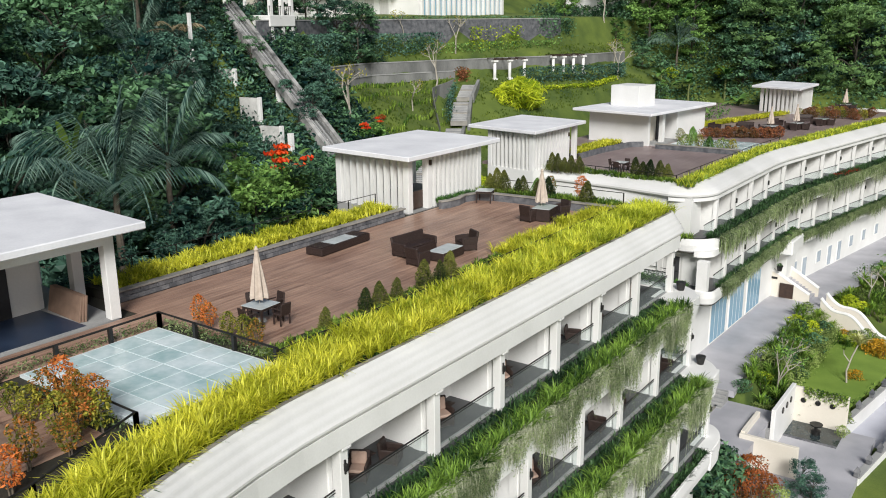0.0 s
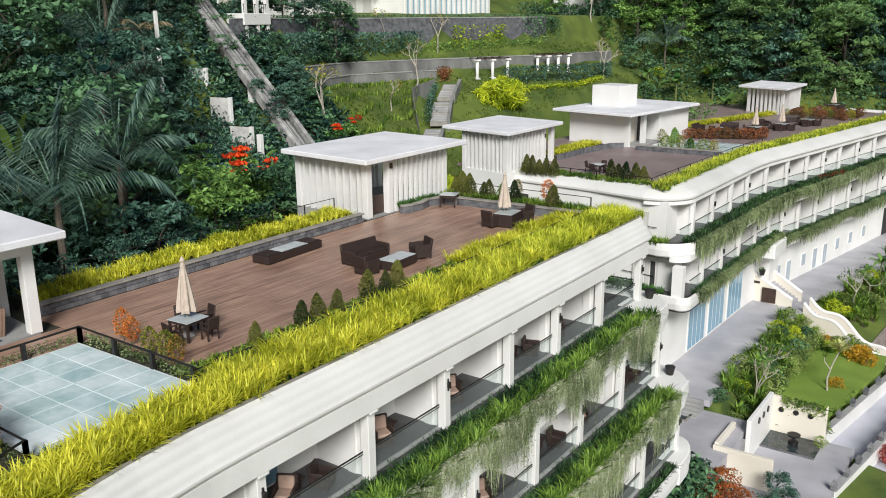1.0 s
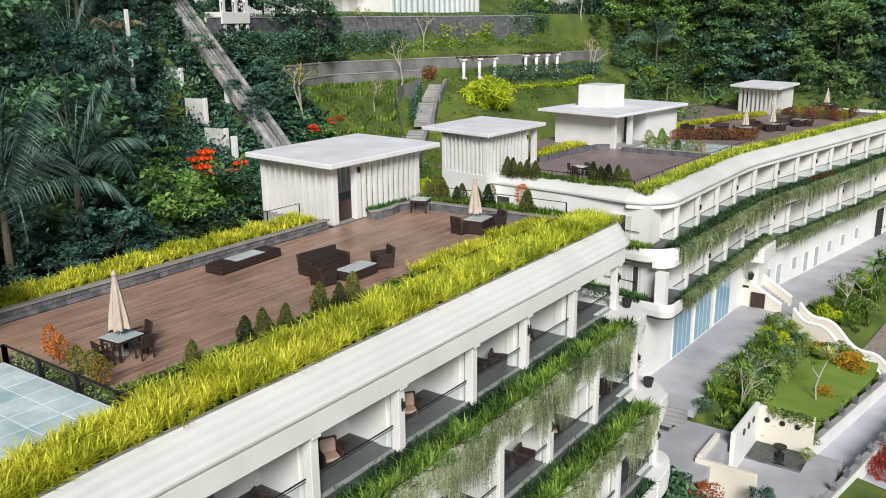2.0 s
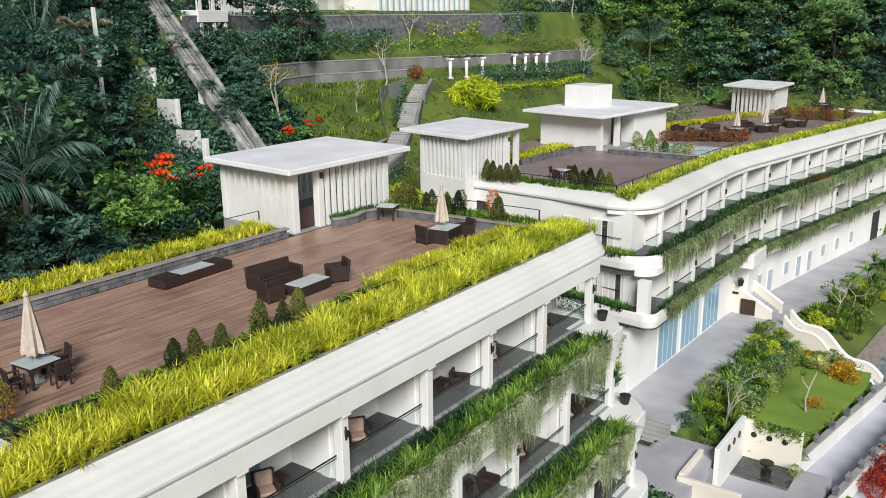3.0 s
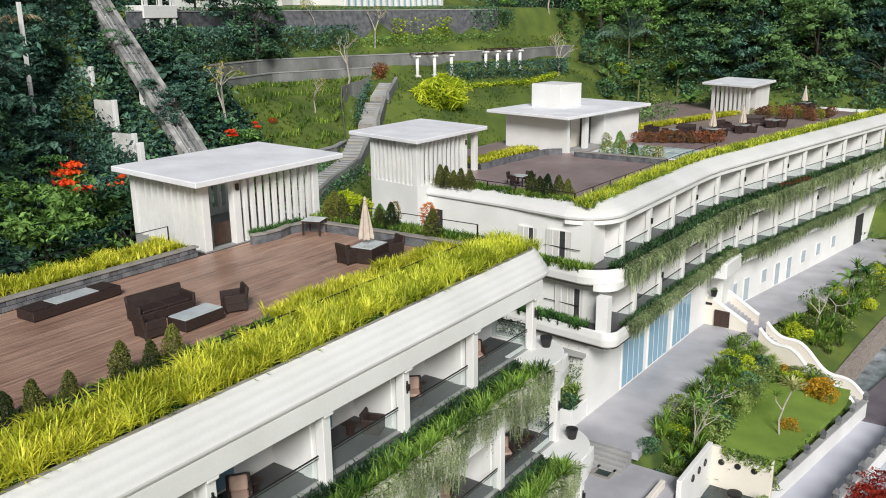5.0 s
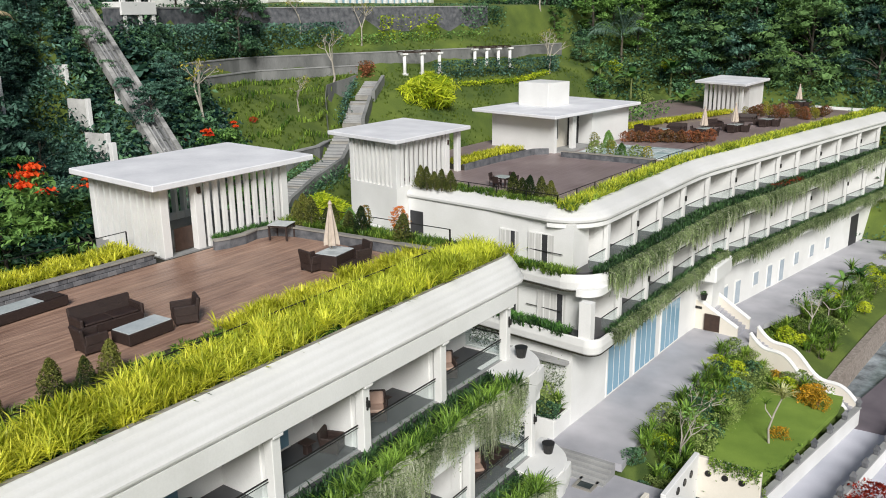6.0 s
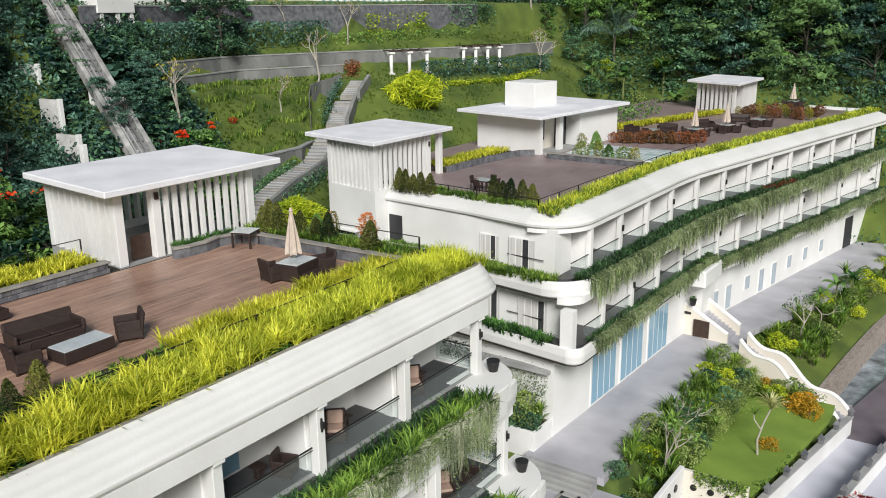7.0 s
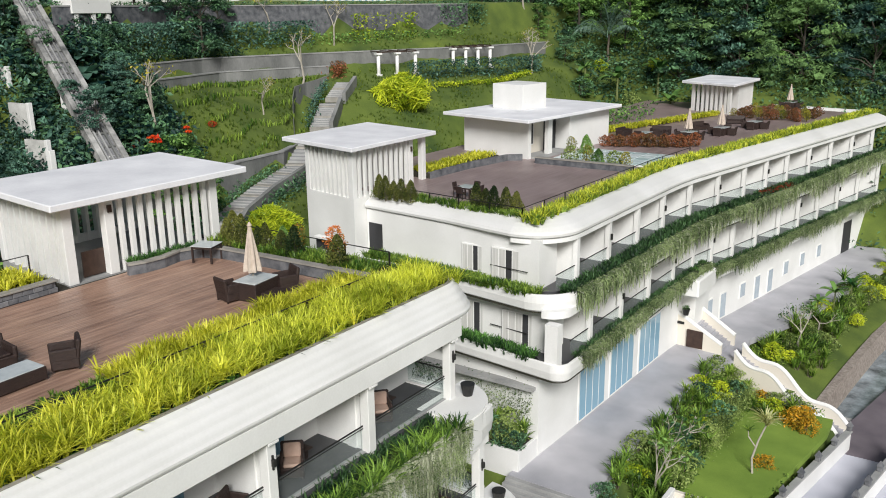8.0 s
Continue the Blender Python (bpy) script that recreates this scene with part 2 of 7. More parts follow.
def sweep(bm, path, profile, cap=True):
    """A closed profile of (outward, z) carried along a plan line of (x, y); outward is to the right of the way."""
    n = len(path)
    rings = []
    for i in range(n):
        p = Vector(path[i])
        d0 = (p - Vector(path[i - 1])).normalized() if i else None
        d1 = (Vector(path[i + 1]) - p).normalized() if i < n - 1 else None
        d = ((d0 or d1) + (d1 or d0)).normalized()
        side = Vector((d.y, -d.x))
        k = 1.0 / max(0.5, d.dot(d1 or d0))
        rings.append([bm.verts.new((p.x + side.x * o * k, p.y + side.y * o * k, z)) for o, z in profile])
    m = len(profile)
    for u, w in zip(rings, rings[1:]):
        for j in range(m):
            bm.faces.new((u[j], u[(j + 1) % m], w[(j + 1) % m], w[j]))
    if cap:
        bm.faces.new(rings[0][::-1])
        bm.faces.new(rings[-1])
    bmesh.ops.recalc_face_normals(bm, faces=bm.faces[:])


def mesh_of(name, bm, mat, smooth=False):
    me = bpy.data.meshes.new(name)
    bm.to_mesh(me)
    bm.free()
    me.materials.append(mat)
    if smooth:
        for p in me.polygons:
            p.use_smooth = True
    return me


def part(name, bm, mat, parent=None, label="", smooth=False, m=None):
    ob = new(name, mesh_of(name, bm, mat, smooth))
    if parent:
        ob.parent = parent
    if m is not None:
        ob.matrix_basis = m
    if label:
        tagged(ob, label)
    return ob


def bpart(name, dims, mat, parent=None, label="", r=0.0, m=None):
    """A box part from x0, x1, y0, y1, z0, z1."""
    if r:
        bm = bevelled(*dims, r)
    else:
        bm = bmesh.new()
        box(bm, *dims)
    return part(name, bm, mat, parent, label, m=m)


def thing(name, label, category, m=None, group="", kind=""):
    e = new(name)
    if m is not None:
        e.matrix_basis = m
    return tagged(e, label, category, group, kind)


def raw(name, verts, faces, mat, parent=None, label="", smooth=False):
    me = bpy.data.meshes.new(name)
    me.from_pydata(verts, [], faces)
    me.materials.append(mat)
    if smooth:
        me.polygons.foreach_set("use_smooth", [True] * len(me.polygons))
    ob = new(name, me)
    if parent:
        ob.parent = parent
    if label:
        tagged(ob, label)
    return ob


def quads(verts):
    v = np.asarray(verts).reshape(-1, 3)
    f = np.arange(len(v)).reshape(-1, 4)
    return v.tolist(), f.tolist()


def blade_field(rng, roots, length, width, lean, per):
    """Long arching blades in clumps at the given roots: each blade is three joined pieces that bow outwards."""
    roots = np.repeat(np.asarray(roots, float), per, axis=0)
    k = len(roots)
    a = rng.uniform(0, 2 * np.pi, k)
    L = length * rng.uniform(0.6, 1.25, k)
    ln = lean * rng.uniform(0.25, 1.3, k)
    w = width * rng.uniform(0.7, 1.3, k)
    d = np.stack([np.cos(a), np.sin(a), np.zeros(k)], 1)
    s = np.stack([-np.sin(a), np.cos(a), np.zeros(k)], 1)
    base = roots + d * rng.uniform(0, 0.08, k)[:, None]
    out = []
    for u, ww in ((0.0, 0.6), (0.4, 1.0), (0.75, 0.75)):
        c = base + d * (ln * u ** 1.8 * L)[:, None]
        c[:, 2] += L * (u - 0.42 * ln * u ** 2.4)
        out += [c - s * (w * ww / 2)[:, None], c + s * (w * ww / 2)[:, None]]
    tip = base + d * (ln * L)[:, None]
    tip[:, 2] += L * (1 - 0.42 * ln)
    out.append(tip)
    v = np.stack(out, 1)
    i = np.arange(k) * 7
    f = []
    for q in ((0, 1, 3, 2), (2, 3, 5, 4)):
        f += (i[:, None] + np.array(q)).tolist()
    f += (i[:, None] + np.array((4, 5, 6))).tolist()
    return v.reshape(-1, 3).tolist(), f


def leaf_cloud(rng, centres, size, flat=0.5, aspect=0.5):
    """Small pointed leaves (a folded diamond each) scattered at the given centres."""
    c = np.asarray(centres, float)
    k = len(c)
    n = rng.normal(size=(k, 3))
    n[:, 2] = np.abs(n[:, 2]) + flat
    n /= np.linalg.norm(n, axis=1)[:, None]
    t = rng.normal(size=(k, 3))
    t -= n * (t * n).sum(1)[:, None]
    t /= np.linalg.norm(t, axis=1)[:, None]
    b = np.cross(n, t)
    L = (size * rng.uniform(0.6, 1.4, k))[:, None]
    v = np.stack([c - t * L / 2, c + b * L * aspect / 2 + n * L * 0.08, c + t * L / 2, c - b * L * aspect / 2 + n * L * 0.08], 1)
    return quads(v)


# ---- plan ----
PLAZA = -15.2


def bulge(y):
    return 0.018 * max(0.0, 17.5 - y) ** 2


def front(y):
    """How far the far wing's facade has swung out from its straight part."""
    return 0.0 if y < 80 else (0.01417 * (y - 80) ** 2 if y < 86 else 0.17 * (y - 83))


XS = (-400, -200, -118, -98, -75.1, -74.5, -70.5, -69.8, -62, -56, -50, -40, -34, -30)
ZS = (130, 62, 24, 12.6, 11.5, 7.8, 6.2, 4.6, 1.6, -1.6, -5, -9, -12, -15.7)


def lane_edge(y):
    """Line of the lantern wall between garden and lane."""
    return -9.3 + 0.164 * (y - 64.5)


def swing(x, y):
    """How far the hillside's contours bend towards the hotel."""
    return float(np.interp(y, (40, 66, 80, 90, 100, 113, 130), (5, 5, 1, 4, 8, 12.5, 14))) * min(1.0, max(0.0, (-44 - x) / 8))




def terrain(x, y):
    z = float(np.interp(x - swing(x, y), XS, ZS))
    if x > -36:
        if y > 84.1:
            e = float(np.interp(x - float(np.interp(y, (84, 94, 101, 124), (0, 0.6, 1.2, 4.7))), (-30, -16.0, -9.5, -9.0, 20), (-15.7, -15.8, -17.9, -21.2, -21.2)))
        elif y > 81.0:
            e = float(np.interp(x, (-30, -15.6, -14.6, -7.2), (-15.7, -15.7, -16.6, -19.9)))
        elif y > 62.6:
            e = -19.7 if x > lane_edge(y) - 0.65 else float(np.interp(x, (-30, -15.6, -14.6, -8), (-15.7, -15.7, -17.4, -17.8)))
        elif y > 59 and x < -15.2:
            e = -15.7
        else:
            e = float(np.interp(x, (-30, -13, -8, 0, 20), (-18.0, -18.1, -18.3, -19.7, -19.8)))
        z = max(z, e) if x < -30 else e
    north = float(np.interp(y, (118, 126, 134, 150, 200, 500), (-30, -6, 0, 9, 34, 160)))
    if x < -4:
        z = max(z, north)
    z -= 4.6 * max(0.0, 1 - abs(x + 62.0) / 13) ** 0.7 * max(0.0, 1 - abs(y - 50.0) / 8.2) ** 0.6
    if -72 < x < -46 and 55 < y < 92:
        d = float(np.interp(y, (55, 57, 64, 70, 75.6, 79.4, 81.2, 83.2, 85.1, 87.5, 91.8), (-51, -51.5, -53.2, -54.5, -55.1, -57.2, -58.9, -60.8, -62.3, -63.0, -63.6))) - x
        if -5 < d <= 0:
            z = min(z, float(np.interp(y, (55, 60, 65.2, 70.1, 75.5, 79, 82, 85, 88, 91), (-8.6, -7.0, -5.0, -4.1, -3.3, -2.0, -0.9, 0.4, 1.6, 2.7))))
        if d > 0:
            z = min(z, float(np.interp(y, (55, 79.4, 81.2, 83.2, 85.1, 87.5, 91.8), (-1.6, -1.5, 0.75, 2.3, 3.3, 3.5, 4.0))) + 0.62 * d)
    bumps = noise.noise((x * 0.09, y * 0.09, 0.0)) * 0.5 + noise.noise((x * 0.4, y * 0.4, 3.0)) * 0.10
    return z + (bumps if x < -40 or y > 128 else 0.0)


# ---- ground ----
gx = sorted(set([*range(-400, -100, 20), *range(-100, -28, 2), *range(-65, -47), *[-28 + i for i in range(0, 12)], *[-16 + 0.5 * i for i in range(0, 26)], *range(-3, 20, 3), 40, 100, 300]))
gy = sorted(set([*range(-200, 0, 20), *range(0, 56, 3), 58, 58.8, 59.2, 62.3, 62.7, 83.2, 84.0, 84.2, *range(60, 150, 2), *range(150, 300, 10), 350, 500]))
gv = [(x, y, terrain(x, y)) for y in gy for x in gx]
W = len(gx)
gf = [(j * W + i, j * W + i + 1, (j + 1) * W + i + 1, (j + 1) * W + i) for j in range(len(gy) - 1) for i in range(W - 1)]
tagged(raw("ground", gv, gf, GROUND, smooth=True), "grassy tropical hillside falling to a hotel garden", "ground", kind="structure")

# ---- near hotel wing ----
COLS = (8.5, 13.2, 18.0, 23.1, 27.7, 32.6, 37.0, 41.8, 46.9)
YEND = 48.9
hotel = thing("hotel_building", "white terraced hotel wing with planted balconies and a roof deck", "building")
ys = [0, 2, 4, 6, 8, 10, 12, 14, 16, 17.5, 22, 30, 38, 44, 46.4]
ROOF_YS = ys + [47.3]


def wing_path(x0, corner=1.6):
    """The plan line of the near wing's front at x0 with its rounded north corner."""
    p = [(x0 + bulge(y), y) for y in ROOF_YS]
    for i in range(1, 9):
        a = math.pi / 2 * i / 8
        p.append((x0 - corner + corner * math.cos(a), 47.3 + (YEND - 47.3) * math.sin(a)))
    p.append((-24.0, YEND))
    p.append((-33.0, YEND))
    return p


PROFILE = [(-0.43, -0.5), (-0.43, 0.16), (-0.39, 0.19)]
for i in range(25):
    u = i / 24
    PROFILE.append((-0.35 + 0.71 * u + 0.009 * math.sin(u * 8 * math.pi), 0.20 - 1.06 * u ** 1.1 + 0.009 * math.sin(u * 8 * math.pi + 0.6)))
PROFILE += [(0.36, -0.93), (0.33, -1.0), (0.26, -1.06), (0.18, -1.083), (-0.12, -1.083), (-0.12, -0.5)]
bm = bmesh.new()
sweep(bm, wing_path(-17.0), PROFILE)
part("parapet", bm, PARAPET, hotel, "white ribbed roof parapet sloping outwards")
bm = bmesh.new()
sweep(bm, wing_path(-17.0), [(-0.55, -0.4), (-0.55, 0.2), (-0.435, 0.2), (-0.435, -0.4)])
part("kerb", bm, COPING, hotel, "grey kerb between grass and parapet")
bm = bmesh.new()
sweep(bm, wing_path(-17.0)[:16], [(-0.42, -1.85), (-0.42, -1.086), (0.31, -1.086), (0.31, -1.82), (0.28, -1.85)])
part("beam", bm, WHITE, hotel)
bm = bmesh.new()
pts = wing_path(-17.45)[:-2]
vs = [bm.verts.new((x, y, -0.45)) for x, y in pts] + [bm.verts.new((-33, YEND - 0.5, -0.45)), bm.verts.new((-33, 0, -0.45))]
bm.faces.new(vs)
ext = bmesh.ops.extrude_face_region(bm, geom=bm.faces[:])
bmesh.ops.translate(bm, verts=[g for g in ext["geom"] if isinstance(g, bmesh.types.BMVert)], vec=(0, 0, -1.0))
bmesh.ops.recalc_face_normals(bm, faces=bm.faces[:])
part("roof_slab", bm, WHITE, hotel)
# rooms behind the balconies
LEVELS = ((-4.5, -17.0, -1.45), (-8.9, -15.5, -5.9), (-13.2, -14.1, -10.3))
for k, (fl, xc, top) in enumerate(LEVELS):
    bpart("wall", (-33, xc - 2.5, -2, 47.9 if k == 0 else 46.9, fl - 4.2 if k == 2 else fl - 0.3, top if k == 0 else LEVELS[k - 1][0] - 0.305), WHITE, hotel)
    bm = bmesh.new()
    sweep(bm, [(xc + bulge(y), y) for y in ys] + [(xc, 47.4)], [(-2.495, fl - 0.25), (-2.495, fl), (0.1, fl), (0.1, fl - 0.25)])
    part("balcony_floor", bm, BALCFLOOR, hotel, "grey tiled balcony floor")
    for y in COLS:
        b = bulge(y)
        bpart("column", (xc - (0.38 if k else 0.25) + b, xc + (0.0 if k else 0.13) + b, y - 0.19, y + 0.19, fl - 0.1, top - 0.38 if k == 0 else top + 0.6), WHITE, hotel, r=0.02)
        if k == 0:
            bpart("bracket", (xc - 0.30 + b, xc + 0.29 + b, y - 0.24, y + 0.2, -1.96, -1.852), WHITE, hotel, r=0.02)
        if y < 46:
            bpart("partition_wall", (xc - 2.497, xc - 0.375 + b, y - 0.08, y + 0.08, fl + 0.002, top - 0.002), WHITE, hotel)
            bpart("pilaster", (xc - 0.95 + b, xc - 0.55 + b, y - 0.14, y + 0.14, fl + 0.002, top - 0.02), WHITE, hotel)
    if k:
        bm = bmesh.new()
        sweep(bm, [(xc + bulge(y), y) for y in ys] + [(xc, 47.4)], [(-2.497, top - 0.3), (-2.497, top + 0.25), (0.02, top + 0.25), (0.02, top - 0.3)])
        part("beam", bm, WHITE, hotel)
    # planter slab in front, with a rounded end
    path = [(xc + bulge(y), y) for y in ys]
    bm = bmesh.new()
    w = 0.72 if k == 2 else 1.75
    out = [(x + w, y) for x, y in path] + [(xc + w - 0.9 + 0.9 * math.cos(a), 46.4 + 2.1 * math.sin(a)) for a in [math.pi / 2 * i / 8 for i in range(1, 4)]]
    sweep(bm, out, [(-0.18, fl - 1.2), (-0.18, fl - 0.12), (-0.15, fl - 0.08), (-0.03, fl - 0.08), (0.0, fl - 0.12), (0.03, fl - 0.7), (-0.05, fl - 1.2)])
    part("planter_wall", bm, WHITE, hotel, "white planter wall with hanging vines")
    bm = bmesh.new()
    loop = [bm.verts.new((x - 0.1, y, fl - 0.35)) for x, y in out] + [bm.verts.new((xc - 0.3, 47.6, fl - 0.35)), bm.verts.new((xc + 0.05, 0, fl - 0.35))]
    bm.faces.new(loop)
    ext = bmesh.ops.extrude_face_region(bm, geom=bm.faces[:])
    bmesh.ops.translate(bm, verts=[g for g in ext["geom"] if isinstance(g, bmesh.types.BMVert)], vec=(0, 0, -0.8))
    bmesh.ops.recalc_face_normals(bm, faces=bm.faces[:])
    part("planter_soil", bm, SOIL, hotel, "dark planter soil")
    bm = bmesh.new()
    cap = [(xc - 0.6, 45.3), (xc + w + 0.07, 45.3)] + [(xc - 0.55 + (w + 0.6) * math.cos(a), 46.1 + 2.6 * math.sin(a)) for a in [math.pi / 2 * i / 10 for i in range(1, 11)]] + [(xc - 0.6, 48.7)]
    f = bm.faces.new([bm.verts.new((x, y, fl + 0.04)) for x, y in cap])
    ext = bmesh.ops.extrude_face_region(bm, geom=[f])
    bmesh.ops.translate(bm, verts=[q for q in ext["geom"] if isinstance(q, bmesh.types.BMVert)], vec=(0, 0, -1.35))
    bmesh.ops.recalc_face_normals(bm, faces=bm.faces[:])
    bmesh.ops.bevel(bm, geom=[e for e in bm.edges if abs(e.verts[0].co.z - e.verts[1].co.z) < 0.01], offset=0.06, segments=2, affect="EDGES")
    part("planter_cap", bm, WHITE, hotel, "smooth white rounded planter end")

# base storey under the last balcony
bpart("wall", (-33, -14.6, -2, 46.5, -19, -13.6), WHITE, hotel)

# ---- far hotel wing ----
far = thing("hotel_building", "long curved white hotel wing with balcony rows and glazed ground floor", "building")
FY = [62.2, 66, 68, 70, 74, 78, 80, 82, 84, 86, 88, 90, 94, 98, 104, 110, 116, 122, 128]


def far_path(off, corner=1.3, west=-35.2, yo=0.0):
    """Plan line of the far wing: along its south face, round the corner, then along the swinging front; off moves it outwards."""
    x0, y0 = -20.2 + off, 62.2 - off
    p = [(west, y0 + yo + 0.1 * (x0 - west)), (-28, y0 + yo + 0.1 * (x0 + 28))]
    for i in range(17):
        a = -math.pi / 2 + math.pi / 2 * i / 16
        p.append((x0 - corner + corner * math.cos(a), y0 + corner + corner * math.sin(a) + yo * 0.0))
    p += [(x0 + front(y), y) for y in FY[1:]]
    p += [(x0 + front(128) - 2.0, 131.0), (-26, 133)]
    return p


FPROF = [(-1.35, -1.7), (-1.35, -1.04), (-1.25, -1.0), (-1.0, -1.03), (-0.55, -1.22), (-0.2, -1.4), (0.1, -1.62), (0.19, -1.78), (0.17, -1.92), (0.08, -2.0), (-0.1, -2.04), (-0.6, -2.05), (-0.6, -1.7)]
bm = bmesh.new()
sweep(bm, far_path(0.0, 2.9), FPROF)
part("parapet", bm, PARAPET, far, "smooth white roof parapet with a rounded corner")
bm = bmesh.new()
sweep(bm, far_path(0.0, 2.9)[2:-1], [(-0.4, -2.3), (-0.4, -2.045), (0.08, -2.045), (0.08, -2.3)])
part("beam", bm, WHITE, far)


def slab(name, path, z, h, mat, parent, label=""):
    bm = bmesh.new()
    f = bm.faces.new([bm.verts.new((x, y, z)) for x, y in path])
    ext = bmesh.ops.extrude_face_region(bm, geom=[f])
    bmesh.ops.translate(bm, verts=[g for g in ext["geom"] if isinstance(g, bmesh.types.BMVert)], vec=(0, 0, -h))
    bmesh.ops.recalc_face_normals(bm, faces=bm.faces[:])
    return part(name, bm, mat, parent, label)


slab("roof_slab", far_path(-1.3, 1.7) + [(-42, 133), (-42, 68.0), (-36, 67.5)], -1.45, 0.5, WHITE, far)
FLEV = ((-5.0, 0.0, -2.0), (-8.8, 1.0, -5.95))


def wide(k, y):
    """Width of a far planter along the front."""
    return 0.45 if k else 1.0 + 0.85 * math.sin(math.pi * min(1.0, max(0.0, (y - 62) / 56))) ** 0.6


FCOLS = ((65.2, 69.8, 74.5, 79.3, 84.3, 88.9, 93.5, 97.7, 102, 107, 112.3, 118, 124), (65.2, 69.8, 74.5, 79.3, 83.2, 86.4, 90, 94.2, 98.8, 103, 107.5, 112.5, 118, 124))


def sunk(k, y):
    """The second balcony row lies lower north of the projecting planter box."""
    return 0.65 if k and y > 85 else 0.0


for k, (fl, off, top) in enumerate(FLEV):
    slab("wall", far_path(off - 2.3, west=-41.0, yo=2.3) + [(-41, 131)], top + 0.05, top + 0.05 - (fl - (1.3 if k == 0 else 6.6)), WHITE, far)
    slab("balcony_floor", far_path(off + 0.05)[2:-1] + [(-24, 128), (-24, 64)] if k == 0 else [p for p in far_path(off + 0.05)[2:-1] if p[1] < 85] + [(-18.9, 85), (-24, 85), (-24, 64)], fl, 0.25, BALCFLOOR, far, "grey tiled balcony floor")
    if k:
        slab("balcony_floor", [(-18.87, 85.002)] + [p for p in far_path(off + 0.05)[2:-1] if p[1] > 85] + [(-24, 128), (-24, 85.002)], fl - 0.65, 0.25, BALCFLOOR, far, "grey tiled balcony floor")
    for y in FCOLS[k]:
        x = -20.2 + off + front(y)
        z = fl - sunk(k, y)
        bpart("column", (x - 0.32, x, y - 0.17, y + 0.17, z - 0.1, top - 0.24), WHITE, far)
        bpart("partition_wall", (x - 2.4, x - 0.315, y - 0.07, y + 0.07, z + 0.003, top - 0.2), WHITE, far)
    # planter lip
    lip = [(x + (wide(k, y) - wide(k, 60) if x > -21 and y > 64 else 0), y) for x, y in far_path(off + wide(k, 60), corner=0.9 if k else 2.4)]
    for piece, zz in (((lip, fl),) if k == 0 else (([p for p in lip if p[1] < 85], fl), ([p for p in lip if p[1] > 85], fl - 0.65))):
        bm = bmesh.new()
        sweep(bm, piece, [(-0.2, zz - 0.9), (-0.2, zz + 0.06), (-0.15, zz + 0.1), (-0.04, zz + 0.1), (0, zz + 0.06), (0.04, zz - 0.4), (-0.02, zz - 0.85), (-0.3, zz - 1.1), (-0.9, zz - 1.15), (-0.9, zz - 0.9)])
        part("planter_wall", bm, WHITE, far, "white rounded planter wall")
    slab("planter_soil", [(x - 0.12, y + 0.12) for x, y in lip[:-1]] + [(-24, 129), (-24, 64), (-35, 64)], fl - 0.15 - 0.65 * k, 0.9 - 0.65 * k, SOIL, far, "dark planter soil")
    if k:
        bm = bmesh.new()
        sweep(bm, far_path(off)[2:-1], [(-2.0, top - 0.25), (-2.0, top + 0.2), (0.0, top + 0.2), (0.0, top - 0.25)])
        part("beam", bm, WHITE, far)
# ground-floor wall
def base_x(y):
    return -20.2 + front(y) - 0.55 * max(0.0, (83 - y) / 21.5)


slab("wall", [(-34, 63.2), (-20.8, 61.6)] + [(base_x(y), y) for y in FY[1:]] + [(-34, 128)], -10.2, 6.0, WHITE, far)
# west face block that carries the louvred stair head
SKEW = 0.1


def skewed(x0, x1, y, depth, z0, z1, mat, parent, label="", name="wall"):
    """A wall piece of the far wing's slightly skewed south face; y is its line at the corner."""
    bm = bmesh.new()
    v = box(bm, x0, x1, 0, depth, z0, z1)
    for w in v:
        w.co.y += y + SKEW * (-20.2 - w.co.x)
    return part(name, bm, mat, parent, label)


def sheared(p, k):
    """Skews a pavilion in plan: the farther west, the farther north."""
    for o in p.children_recursive:
        if o.type == "MESH":
            for v in o.data.vertices:
                v.co.y -= k * v.co.x
    return p


bm = bmesh.new()
for w in box(bm, -40.46, -35.262, 0, 12, -12, -1.202):
    w.co.y += 62.448 + 0.2 * (-35.26 - w.co.x)
part("wall", bm, WHITE, far)


# ---- roof pavilions ----
def pavilion(label, m, L, D, zb, zt, over, slats_s=(), slats_e=(), roof=None):
    """A flat-roofed pavilion. Local x runs west to east (0 is the east face), y runs north from 0 to L; slats_* give stretches of louvres."""
    p = thing("roof_pavilion", label, "pavilion", m)
    h = zt - zb
    r = roof or (-D - over, over, -over, L + over)
    bpart("roof", (*r, h, h + 0.3), ROOF_WHITE, p, "thin flat white roof slab", r=0.04)
    for x, y in ((-0.45, 0.0), (-0.45, L - 0.45), (-D, 0.0), (-D, L - 0.45)):
        bpart("column", (x, x + 0.45, y, y + 0.45, 0, h - 0.003), WHITE, p, r=0.015)
    return p


def slats_along_y(p, y0, y1, n, x, z0, z1, w=0.17, d=0.42):
    for i in range(n):
        y = y0 + (y1 - y0) * (i + 0.5) / n
        bpart("louvre", (x - d, x, y - w / 2, y + w / 2, z0, z1), WHITE, p)


def slats_along_x(p, x0, x1, n, y, z0, z1, w=0.17, d=0.42):
    for i in range(n):
        x = x0 + (x1 - x0) * (i + 0.5) / n
        bpart("louvre", (x - w / 2, x + w / 2, y, y + d, z0, z1), WHITE, p)


